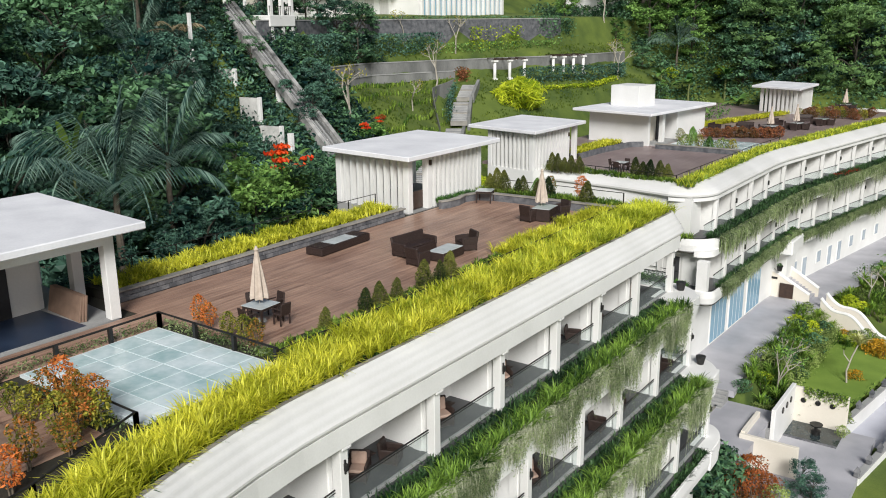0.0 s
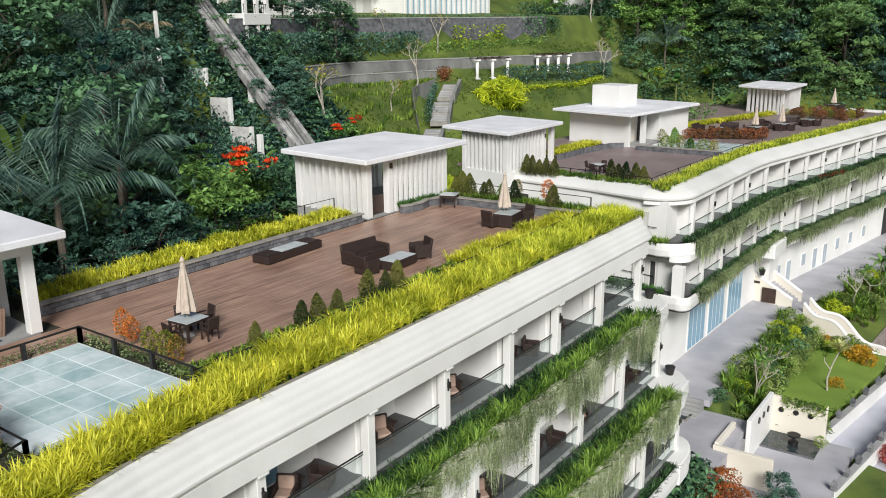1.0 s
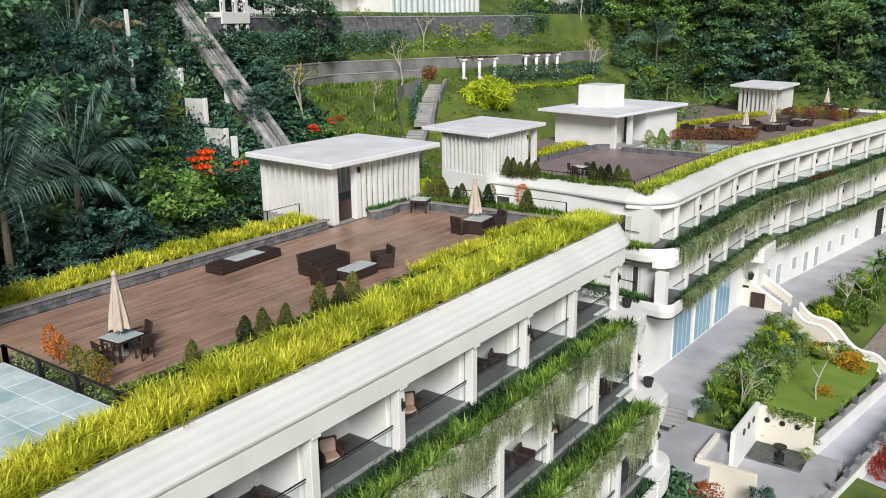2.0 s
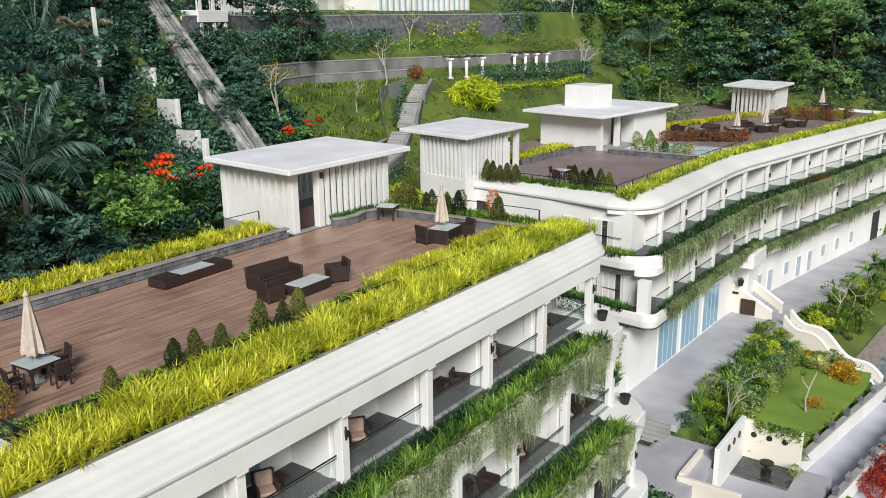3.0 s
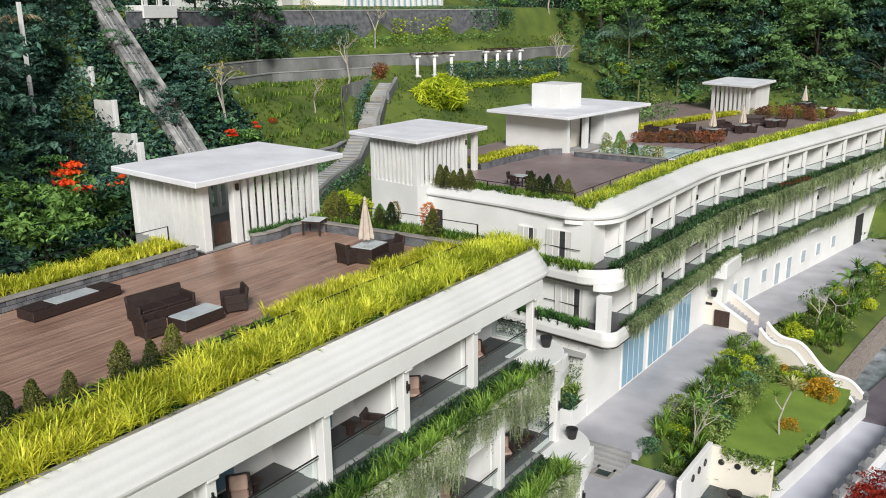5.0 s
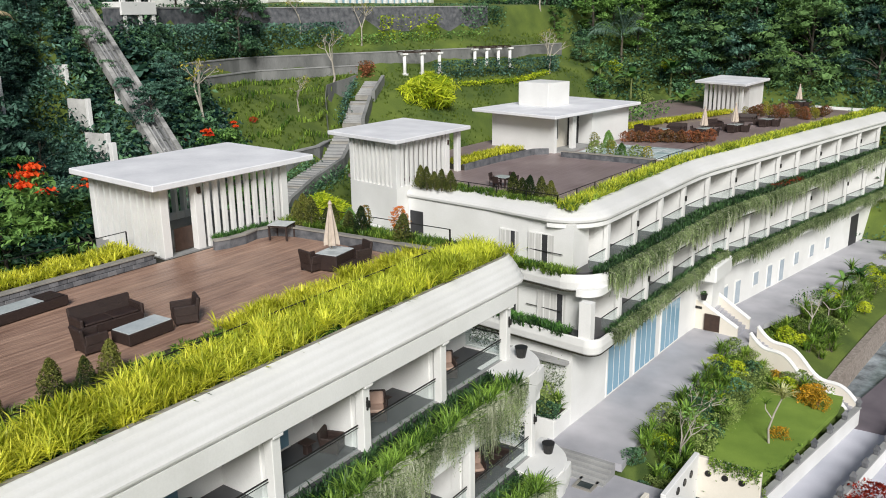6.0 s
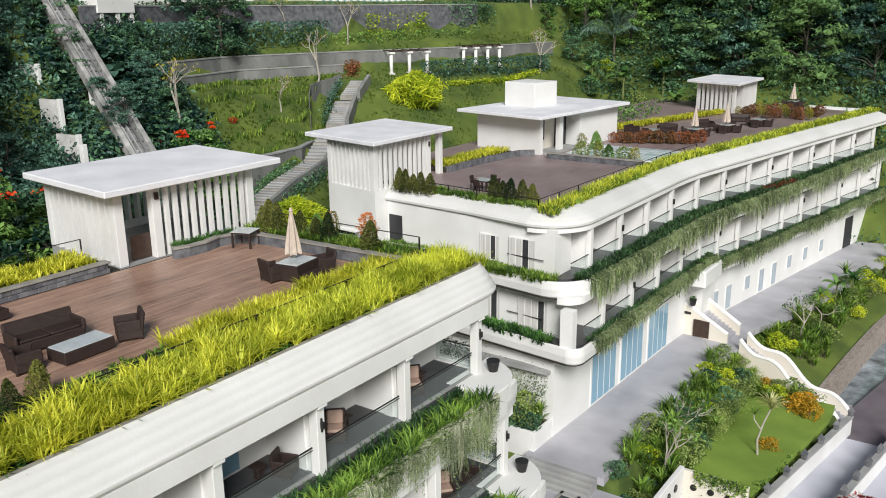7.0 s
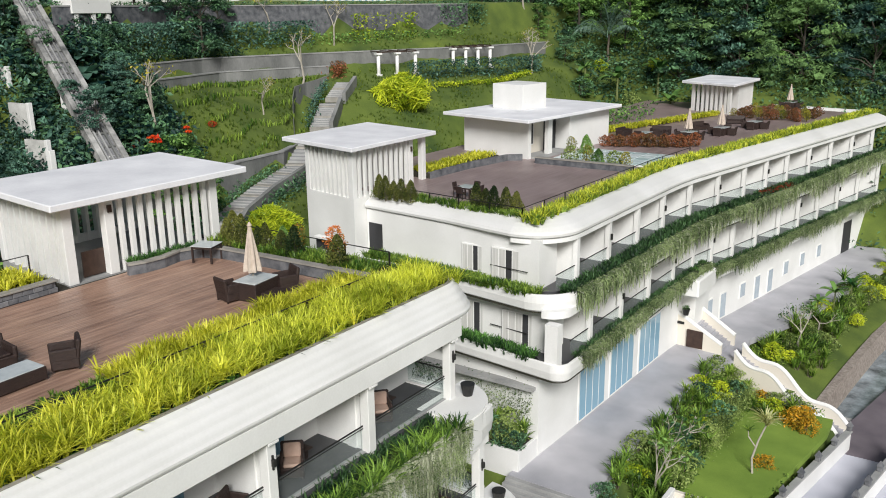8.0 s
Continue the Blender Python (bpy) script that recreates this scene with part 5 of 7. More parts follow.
roots = np.stack([rng.uniform(-30.55, -29.95, 110), rng.uniform(41.9, 45.6, 110), np.full(110, 0.25)], 1)
stuff("planter_grass", *blade_field(rng, roots, 0.4, 0.03, 0.6, 16), GRASSD, "dark green grass before the louvres")
fx = rng.uniform(-30.4, -18.0, 130)
roots = np.stack([fx, rng.uniform(47.4, 48.3, 130), np.full(130, -0.05)], 1)
stuff("planter_grass", *blade_field(rng, roots, 0.5, 0.05, 0.8, 14), GRASSG, "green grass on the roof end")
hd = np.concatenate([np.stack([rng.uniform(-26.5, -20.2, 1500), rng.uniform(18.5, 19.0, 1500), rng.uniform(-0.05, 0.32, 1500)], 1), np.stack([rng.uniform(-27.1, -26.65, 1700), rng.uniform(9.5, 18.6, 1700), rng.uniform(-0.05, 0.3, 1700)], 1), np.stack([rng.uniform(-24.5, -20.0, 700), rng.uniform(12.3, 12.7, 700), rng.uniform(-0.05, 0.3, 700)], 1)])
stuff("low_hedge", *leaf_cloud(rng, hd, 0.09, 0.3, 0.5), VINE, "low leafy hedge round the glass floor", "hedge")
# far roof
roots = strip(lambda y: -22.75 + front(y), lambda y: -21.45 + front(y), 62.5, 129, 900, -1.2)
stuff("roof_grass", *blade_field(rng, roots, 0.62, 0.06, 0.8, 11), GRASSG, "green blades among the far roof grass")
roots = strip(lambda y: -22.75 + front(y), lambda y: -21.45 + front(y), 62.5, 129, 1100, -1.15)
stuff("roof_grass", *blade_field(rng, roots, 0.66, 0.06, 0.8, 11), GRASSN2, "yellow-green grass along the far roof edge")
fx = rng.uniform(-35.0, -22, 420)
roots = np.stack([fx, rng.uniform(63.0, 63.9, 420) + 0.1 * (-21.5 - fx), np.full(420, -1.25)], 1)
stuff("roof_grass", *blade_field(rng, roots, 0.5, 0.06, 0.75, 11), GRASSG, "green grass along the end of the far roof")
roots = np.stack([rng.uniform(-37, -35.1, 220), rng.uniform(71, 80.3, 220), np.full(220, -0.85)], 1)
stuff("planter_grass", *blade_field(rng, roots, 0.5, 0.06, 0.75, 11), GRASSY, "yellow-green grass behind the far deck")
roots = strip(lambda y: -34.6 + 0.26 * (y - 100), lambda y: -33.2 + 0.26 * (y - 100), 96.5, 119, 480, -1.1)
stuff("planter_grass", *blade_field(rng, roots, 0.55, 0.07, 0.75, 11), GRASSY, "yellow-green grass behind the far terrace")

# planters of the near wing: grass and hanging vines
for k, (fl, xc, top) in enumerate(LEVELS):
    y0 = 3
    roots = strip(lambda y: xc + 0.05 + bulge(y), lambda y: xc + 0.5 + bulge(y), y0, 45.4, 700, fl - 0.3)
    stuff("planter_shrub", *blade_field(rng, roots, 0.5, 0.06, 0.8, 9), FARPLANT, "dark green plants along the balustrade", "plants")
    if k == 2:
        continue
    roots = clumped(strip(lambda y: xc + 1.0 + bulge(y), lambda y: xc + 1.68 + bulge(y), y0, 45.3, 950, fl - 0.35))
    stuff("planter_grass", *blade_field(rng, roots, 0.75, 0.055, 0.8, 13), GRASSN, "long green grass in a balcony planter")
    pts = []
    n = 1700
    yy = rng.uniform(y0, 45.6, n)
    for y in yy:
        L = abs(rng.normal(1.5, 0.6)) * (0.75 + 0.35 * math.sin(y * 0.9) + 0.2 * math.sin(y * 2.7)) + 0.15
        m = int(L / 0.07)
        t = np.linspace(0, 1, max(2, m))
        x = xc + 1.72 + bulge(y) + 0.16 * np.sin(np.minimum(1, t * 3) * 1.6) + rng.normal(0, 0.05, len(t))
        pts.append(np.stack([x, y + 0.07 * np.cumsum(rng.normal(0, 0.22, len(t))), fl - 0.05 - L * t], 1))
    pts = np.concatenate(pts)
    stuff("hanging_vine", *leaf_cloud(rng, pts, 0.075, 0.1, 0.42), VINE, "grey-green vines hanging over the planter wall", "vines")
    ty = rng.uniform(y0, 45.7, 7600)
    tops = np.stack([[xc + 1.62 + bulge(y) for y in ty], ty, np.full(len(ty), fl + 0.02)], 1)
    stuff("hanging_vine", *strands(rng, tops, 1.25 * (0.75 + 0.35 * np.sin(ty * 0.9) + 0.2 * np.sin(ty * 2.7)), 0.022, 0.2), DRYVINE, "thin dry trailing stems over the planter wall", "vines")
# far wing planters
for k, (fl, off, top) in enumerate(FLEV):
    def edge(y):
        return -20.2 + off + front(y)

    n = 2300 if k == 0 else 1300
    roots = strip(lambda y: edge(y) + 0.1, lambda y: edge(y) + wide(k, y) * (0.72 if k == 0 else 0.8), 62.6, 128, n, fl - 0.1)
    roots[:, 2] -= [sunk(k, y) for y in roots[:, 1]]
    stuff("planter_grass", *blade_field(rng, roots, 0.55, 0.09, 0.85, 7), FARPLANT, "deep green plants in a far balcony planter")
    fx = rng.uniform(-34.5, -21, 420)
    roots = np.stack([fx, rng.uniform(61.0, 62.1, 420) + (0.1 if k else 0) - off * (0.3 if k else 1) + 0.1 * (-20.2 - fx), np.full(420, fl - 0.12)], 1)
    stuff("planter_grass", *blade_field(rng, roots, 0.6, 0.06, 0.8, 13), GRASSG if k == 0 else GRASSD, "green plants along the end wall planter")
    ty = rng.uniform(62.9, 128, 5200)
    tops = np.stack([[edge(y) + wide(k, y) - rng.uniform(0, 0.45 if k == 0 else 0.2) for y in ty], ty, [fl + 0.2 - sunk(k, y) for y in ty]], 1)
    long = (1.0 if k == 0 else 0.75) * (0.8 + 0.35 * np.sin(ty * 0.7) * np.sin(ty * 0.23))
    stuff("hanging_vine", *strands(rng, tops[::2], long[::2], 0.045, 0.35), VINE, "grey-green vines hanging over the far planter", "vines")
    stuff("hanging_vine", *strands(rng, tops[1::2], long[1::2], 0.035, 0.38), DRYVINE, "dry grey trailing stems over the far planter", "vines")
    pts = np.repeat(tops, 7, axis=0) + rng.normal(0, (0.16, 0.2, 0.1), (7 * len(tops), 3))
    pts[:, 2] -= np.repeat(long, 7) * rng.uniform(0, 0.9, 7 * len(tops)) ** 1.5
    pts[:, 0] += 0.3
    stuff("hanging_vine", *leaf_cloud(rng, pts, 0.13, 0.3, 0.45), VINE, "small grey-green leaves on the far vines", "vines")
fx = rng.uniform(0, 1, 60)
roots = np.stack([-18.6 + 0.5 * fx + [front(y) - 1.0 for y in 95 + 5 * fx], 95 + 5 * fx, np.full(60, -4.85)], 1)
stuff("flowering_plants", *leaf_cloud(rng, roots.repeat(14, 0) + rng.normal(0, (0.2, 0.2, 0.15), (840, 3)), 0.16, 0.3, 0.5), REDLEAF, "red flowering plants in the far planter", "flowers")


# ---- shrubs and trees ----
def shrub_mesh(rng, h, r, n, size, mat, shape="ball", aspect=0.5, trunk=0.15):
    """A shrub at the origin: short stems and a leafy crown; cone, ball or column."""
    u = rng.uniform(0, 1, n)
    a = rng.uniform(0, 2 * np.pi, n)
    lump = 1 + 0.25 * np.sin(3 * a + 6 * u) + 0.15 * np.sin(7 * a - 4 * u)
    if shape == "cone":
        rad = r * (1 - u) ** 0.6 * (0.55 + 0.5 * rng.uniform(0, 1, n) ** 0.4) * lump
    elif shape == "column":
        rad = r * np.sin(np.pi * np.clip(u * 0.9 + 0.08, 0, 1)) ** 0.5 * rng.uniform(0.4, 1, n) ** 0.5 * lump
    else:
        rad = r * np.sqrt(np.maximum(0.02, 1 - (2 * u - 0.9) ** 2)) * rng.uniform(0.35, 1, n) ** 0.5 * lump
    c = np.stack([rad * np.cos(a), rad * np.sin(a), trunk + u * (h - trunk)], 1)
    v, f = leaf_cloud(rng, c, size, 0.3, aspect)
    me = bpy.data.meshes.new("crown")
    me.from_pydata(v, [], f)
    me.materials.append(mat)
    return me


def shrub_maker(name, label, category, h, r, n, size, mat, shape="ball", aspect=0.5, trunk=0.15, seed=1, variants=3):
    """Returns a function that stands copies of a shrub at given places."""
    g = np.random.default_rng(seed)
    made = []
    for i in range(variants):
        me = shrub_mesh(g, h, r, n, size, mat, shape, aspect, trunk)
        bm = bmesh.new()
        for j in range(3):
            a = g.uniform(0, 6.28)
            tube(bm, [(0.03 * math.cos(a), 0.03 * math.sin(a), -0.1), (r * 0.25 * math.cos(a), r * 0.25 * math.sin(a), h * 0.6)], 0.02 + 0.012 * h, 5, 0.008)
        made.append((me, mesh_of("stem", bm, WOODTRIM)))

    def stand(x, y, z, s=1.0, lab="", group=""):
        i = int(abs(x * 13.7 + y * 7.1)) % variants
        e = thing(name, lab or label, category, Matrix.LocRotScale((x, y, z), Euler((0, 0, x * 3 + y)), (s, s, s * (0.9 + 0.2 * ((x * 5.3) % 1)))), group)
        for nm, me in (("crown", made[i][0]), ("stem", made[i][1])):
            o = new(nm, me)
            o.parent = e
        return e
    return stand


conifer = shrub_maker("conifer_shrub", "small dense dark green conical shrub in the planter", "shrub", 1.2, 0.38, 2600, 0.085, CONIFER, "cone", 0.4, 0.05, 3)
darkcone = shrub_maker("conifer_shrub", "small dense green conical shrub in the planter", "shrub", 1.05, 0.40, 2400, 0.085, BRIGHT, "cone", 0.4, 0.05, 4)
russet = shrub_maker("croton_shrub", "upright shrub with red and orange young leaves", "shrub", 1.45, 0.38, 520, 0.12, RUSSET, "column", 0.45, 0.3, 5)
olive = shrub_maker("croton_shrub", "upright olive and gold leaved shrub", "shrub", 1.3, 0.38, 520, 0.12, OLIVE, "column", 0.45, 0.25, 6)
maroon = shrub_maker("maroon_shrub", "dark red-leaved shrub on the far terrace", "shrub", 1.0, 0.5, 500, 0.14, MAROON, "ball", 0.5, 0.1, 7)
green = shrub_maker("green_shrub", "dense green garden shrub", "shrub", 1.4, 0.8, 800, 0.15, GARDEN, "ball", 0.5, 0.1, 8)
darks = shrub_maker("green_shrub", "dense dark green garden shrub", "shrub", 1.5, 0.9, 700, 0.19, JUNGLE, "ball", 0.5, 0.1, 9)
redbush = shrub_maker("red_bush", "dense red-leaved bush beside the lane", "bush", 1.8, 1.3, 1500, 0.16, REDLEAF, "ball", 0.5, 0.1, 44, 2)
gold = shrub_maker("golden_shrub", "golden yellow croton shrub in the garden", "shrub", 1.2, 0.7, 700, 0.16, YELLOW, "ball", 0.5, 0.1, 10)

for i, (x, y, s) in enumerate(((-21.25, 22.0, 0.75), (-21.3, 24.4, 0.9), (-21.3, 25.25, 0.95), (-21.25, 26.35, 0.8), (-21.05, 28.0, 1.15), (-20.95, 29.0, 0.85), (-21.05, 29.95, 1.1))):
    conifer(x, y, -0.05, s, group="conifers beside the deck")
for x, y, s in ((-22.4, 46.5, 1.3), (-26.0, 46.8, 1.0), (-25.3, 46.9, 1.1), (-27.4, 46.7, 0.9), (-28.5, 46.75, 1.2), (-29.1, 46.8, 1.3), (-29.7, 46.9, 1.0)):
    conifer(x, y, 0.25, s, group="conifers at the end of the deck")
for x, y, f in ((-25.5, 19.5, russet), (-24.9, 19.45, russet), (-23.5, 19.2, olive), (-22.75, 19.3, olive), (-21.8, 19.0, russet)):
    f(x, y, -0.05, 0.82, group="shrubs before the dining set")
for i, (x, y) in enumerate(((-23.7, 11.2), (-23.1, 11.9), (-23.3, 12.6), (-22.5, 12.5), (-20.6, 12.1), (-20.9, 11.6), (-20.1, 10.8), (-19.6, 8.9), (-21.2, 11.2), (-24.4, 10.6), (-22.0, 12.3), (-21.5, 12.5), (-22.9, 11.3), (-20.4, 9.8))):
    (russet if i % 4 else olive)(x, y, -0.05, 0.9 + 0.1 * (i % 3), group="shrubs south of the glass floor")
for x, y in ((-34.2, 63.9), (-33.6, 63.8), (-33.0, 63.9), (-32.3, 63.8), (-31.6, 63.9), (-26.8, 64.3), (-26.2, 64.4), (-25.5, 64.2), (-24.8, 64.5), (-24.3, 64.9)):
    conifer(x, y, -1.25, 1.15 + 0.3 * ((x * 3) % 1), group="conifers round the far deck")
for i in range(7):
    (olive, darkcone, green)[i % 3](-31.2 + 1.15 * i, 81.6 + 0.5 * (i % 2) + (4.6 if i < 2 else 0), -1.2, (1.1, 1.5, 1.0)[i % 3], "bushy green shrub beside the far glass floor", "shrubs beside the far glass floor")
for i in range(18):
    maroon(-30.4 + 0.4 * i, 91.2 + 0.18 * i + 0.5 * (i % 3), -1.25, 1.0 + 0.2 * (i % 2), group="red shrubs on the far terrace")
for i in range(30):
    if i % 3:
        maroon(-26.6 + 0.85 * (i % 10), 117.0 + 2.6 * (i // 10) + 0.3 * (i % 4), -1.25, 1.0 + 0.2 * (i % 2), group="red shrubs at the end of the far terrace")
    else:
        olive(-26.6 + 0.85 * (i % 10), 117.0 + 2.6 * (i // 10) + 0.3 * (i % 4), -1.25, 1.0, group="gold shrubs at the end of the far terrace")


ICO_V = np.array([(0, 0, 1), *[(0.894 * math.cos(k * 1.2566), 0.894 * math.sin(k * 1.2566), 0.447) for k in range(5)], *[(0.894 * math.cos(k * 1.2566 + 0.628), 0.894 * math.sin(k * 1.2566 + 0.628), -0.447) for k in range(5)], (0, 0, -1)])
ICO_F = [(0, 1 + k, 1 + (k + 1) % 5) for k in range(5)] + [(1 + k, 6 + k, 1 + (k + 1) % 5) for k in range(5)] + [(1 + (k + 1) % 5, 6 + k, 6 + (k + 1) % 5) for k in range(5)] + [(11, 6 + (k + 1) % 5, 6 + k) for k in range(5)]


def broadleaf_meshes(seed, h, spread, clumps, per, size, mat, trunk_mat=None, droop=0.0, aspect=0.5, bare=0.25):
    """Trunk with limbs and a crown of leaf clumps with gaps, as two meshes; each clump has a dense heart of foliage."""
    g = np.random.default_rng(seed)
    bm = bmesh.new()
    top = (g.normal(0, 0.03 * h), g.normal(0, 0.03 * h), h * 0.72)
    tube(bm, [(0, 0, -1.5), (top[0] * 0.2, top[1] * 0.2, h * 0.25), (top[0] * 0.6, top[1] * 0.6, h * 0.5), top], 0.022 * h, 7, 0.006 * h)
    verts, faces, pts = [], [], []
    for i in range(clumps):
        a = g.uniform(0, 2 * math.pi)
        v = g.uniform(bare, 1.0)
        r = spread * (1 - abs(v - 0.5) ** 1.7 * 1.7) * g.uniform(0.3, 1.0) ** 0.7
        c = np.array((r * math.cos(a), r * math.sin(a), h * v))
        s = g.uniform(0.5, 1.0) * spread * 0.34
        if i % 4 == 0:
            z0 = h * min(0.68, v * 0.75)
            tube(bm, [(top[0] * z0 / h, top[1] * z0 / h, z0), (c[0] * 0.5, c[1] * 0.5, (z0 + h * v) / 2 + 0.03 * h), tuple(c)], 0.009 * h, 4, 0.003 * h)
        k = len(verts)
        q = ICO_V * (g.uniform(0.32, 0.5, 12) * s)[:, None]
        q[:, 2] = q[:, 2] * 0.6 - droop * (q[:, 0] ** 2 + q[:, 1] ** 2)
        verts += (q + c).tolist()
        faces += [tuple(k + j for j in t) for t in ICO_F]
        p = g.normal(size=(per, 3))
        p[:, 2] = np.where(p[:, 2] < -0.3, -p[:, 2], p[:, 2])
        p /= np.linalg.norm(p, axis=1)[:, None]
        p *= (g.uniform(0.6, 1.15, per))[:, None] * s
        p[:, 2] *= 0.62
        p[:, 2] -= droop * (p[:, 0] ** 2 + p[:, 1] ** 2)
        pts.append(p + c)
    v, f = leaf_cloud(g, np.concatenate(pts), size, 0.5, aspect)
    k = len(verts)
    me = bpy.data.meshes.new("crown")
    me.from_pydata(verts + v, [], faces + [[k + j for j in t] for t in f])
    me.materials.append(mat)
    return mesh_of("trunk", bm, trunk_mat or DARKBARK), me


def palm_meshes(seed, h, n, L, mat, dry=0):
    """A palm: ringed trunk and arching fronds of paired leaflets."""
    g = np.random.default_rng(seed)
    bm = bmesh.new()
    tube(bm, [(0, 0, -1), (0.1, 0.05, h * 0.5), (0, 0, h)], 0.2, 8, 0.13)
    verts, faces = [], []
    for i in range(n):
        a = 2 * math.pi * i / n + g.uniform(-0.2, 0.2)
        up = g.uniform(0.9, 2.5) if dry else g.uniform(0.35, 1.3)
        Lf = L * g.uniform(0.8, 1.15)
        d = np.array((math.cos(a), math.sin(a), 0.0))
        s = np.array((-math.sin(a), math.cos(a), 0.0))
        m = 46
        t = np.linspace(0.05, 1, m)
        spine = d[None] * (Lf * np.sin(t * 1.25) / math.sin(1.25) * math.cos(up * 0.6))[:, None]
        spine[:, 2] = h + Lf * (up * t * 0.75 - 0.75 * t ** 2.2)
        for j in range(m):
            w = Lf * 0.24 * math.sin(math.pi * (0.12 + 0.83 * t[j])) * g.uniform(0.85, 1.1)
            for sg in (-1, 1):
                q = spine[j]
                tip = q + s * sg * w + d * w * 0.45 + np.array((0, 0, -w * 0.55 * g.uniform(0.6, 1.3)))
                mid = (q + tip) / 2 + np.array((0, 0, 0.06))
                k = len(verts)
                e = d * 0.024
                verts += [q - e, q + e, mid + e * 1.1, mid - e * 1.1, tip]
                faces += [(k, k + 1, k + 2, k + 3), (k + 3, k + 2, k + 4)]
        for j in range(m - 1):
            k = len(verts)
            verts += [spine[j] - s * 0.035, spine[j] + s * 0.035, spine[j + 1] + s * 0.03, spine[j + 1] - s * 0.03]
            faces.append((k, k + 1, k + 2, k + 3))
    me = bpy.data.meshes.new("fronds")
    me.from_pydata([tuple(v) for v in verts], [], faces)
    me.materials.append(mat)
    return mesh_of("trunk", bm, WOODTRIM), me


def banana_meshes(seed, h, n, mat, L=2.2, W=0.55, rise=(0.5, 1.3)):
    g = np.random.default_rng(seed)
    bm = bmesh.new()
    tube(bm, [(0, 0, -0.6), (0.03, 0, h * 0.5), (0, 0, h)], 0.13, 7, 0.06)
    verts, faces = [], []
    for i in range(n):
        a = 2 * math.pi * i / n + g.uniform(-0.4, 0.4)
        d = np.array((math.cos(a), math.sin(a), 0))
        s = np.array((-math.sin(a), math.cos(a), 0))
        Lf = L * g.uniform(0.7, 1.15)
        up = g.uniform(*rise)
        m = 10
        k = len(verts)
        for j in range(m + 1):
            t = j / m
            q = d * (Lf * t * math.cos(up * 0.7))
            q[2] = h * 0.95 + Lf * (up * t * 0.8 - 0.55 * t * t)
            w = W * math.sin(math.pi * min(1, 0.05 + 0.95 * t)) ** 0.6 * (1 if t < 0.98 else 0.2) * 0.5
            verts += [q - s * w + np.array((0, 0, 0.12 * w)), q, q + s * w + np.array((0, 0, 0.12 * w))]
        for j in range(m):
            for c in (0, 1):
                b = k + 3 * j + c
                faces.append((b, b + 1, b + 4, b + 3))
    me = bpy.data.meshes.new("leaves")
    me.from_pydata([tuple(v) for v in verts], [], faces)
    me.materials.append(mat)
    return mesh_of("stem", bm, BRIGHT_STEM), me


BRIGHT_STEM = material("green_stem", (0.10, 0.13, 0.04), (0.22, 0.24, 0.09), 0.6, 3, 20, 0.2)


def plant_tree(kinds, name, label, x, y, s, group="", z=None, rz=None):
    i = int(abs(x * 31.7 + y * 17.3)) % len(kinds)
    z = terrain(x, y) if z is None else z
    e = thing(name, label, "tree", Matrix.LocRotScale((x, y, z), Euler((0, 0, (x * 5 + y * 3) if rz is None else rz)), (s, s, s)), group)
    a, b = kinds[i]
    for nm, me in (("trunk", a), ("crown", b)):
        o = new(nm, me)
        o.parent = e
    return e


FOREST = leaf_material("forest_leaves", (0.010, 0.040, 0.018), (0.21, 0.36, 0.12), 0.5, 0.6, 0.2)
PALMLEAF = leaf_material("blue_green_fronds", (0.02, 0.06, 0.05), (0.24, 0.36, 0.28), 0.35, 0.3, 0.2)
JT = [broadleaf_meshes(40 + i, 10, 3.6 + 0.3 * i, 54, 54, 0.45, JUNGLE, None, 0.05, 0.5, 0.12) for i in range(4)]
JB = [broadleaf_meshes(50 + i, 9, 3.4, 52, 52, 0.45, JUNGLEB, None, 0.05, 0.45, 0.12) for i in range(3)]
FEATHER = [broadleaf_meshes(60 + i, 12, 5.2, 84, 80, 0.52, FOREST, None, 0.16, 0.3, 0.04) for i in range(3)]
DROOP = [broadleaf_meshes(64 + i, 10, 3.8, 60, 70, 0.36, JUNGLEB, None, 0.14, 0.3, 0.06) for i in range(2)]
LIGHT = [broadleaf_meshes(70 + i, 8, 3.0, 40, 56, 0.40, BRIGHT, None, 0.04, 0.5, 0.12) for i in range(3)]
PALM = [palm_meshes(80 + i, 4.0, 15, 6.0, PALMLEAF, 1) for i in range(2)]
BAN = [banana_meshes(90 + i, 2.6, 9, BRIGHT) for i in range(3)]

JLABEL = "tall jungle tree with dense dark green foliage"
g = np.random.default_rng(77)


def scatter(n, x0, x1, y0, y1, gap, keep):
    got = []
    tries = 0
    while len(got) < n and tries < 20000:
        tries += 1
        p = (g.uniform(x0, x1), g.uniform(y0, y1))
        if keep(*p) and all((p[0] - q[0]) ** 2 + (p[1] - q[1]) ** 2 > gap * gap for q in got):
            got.append(p)
    return got


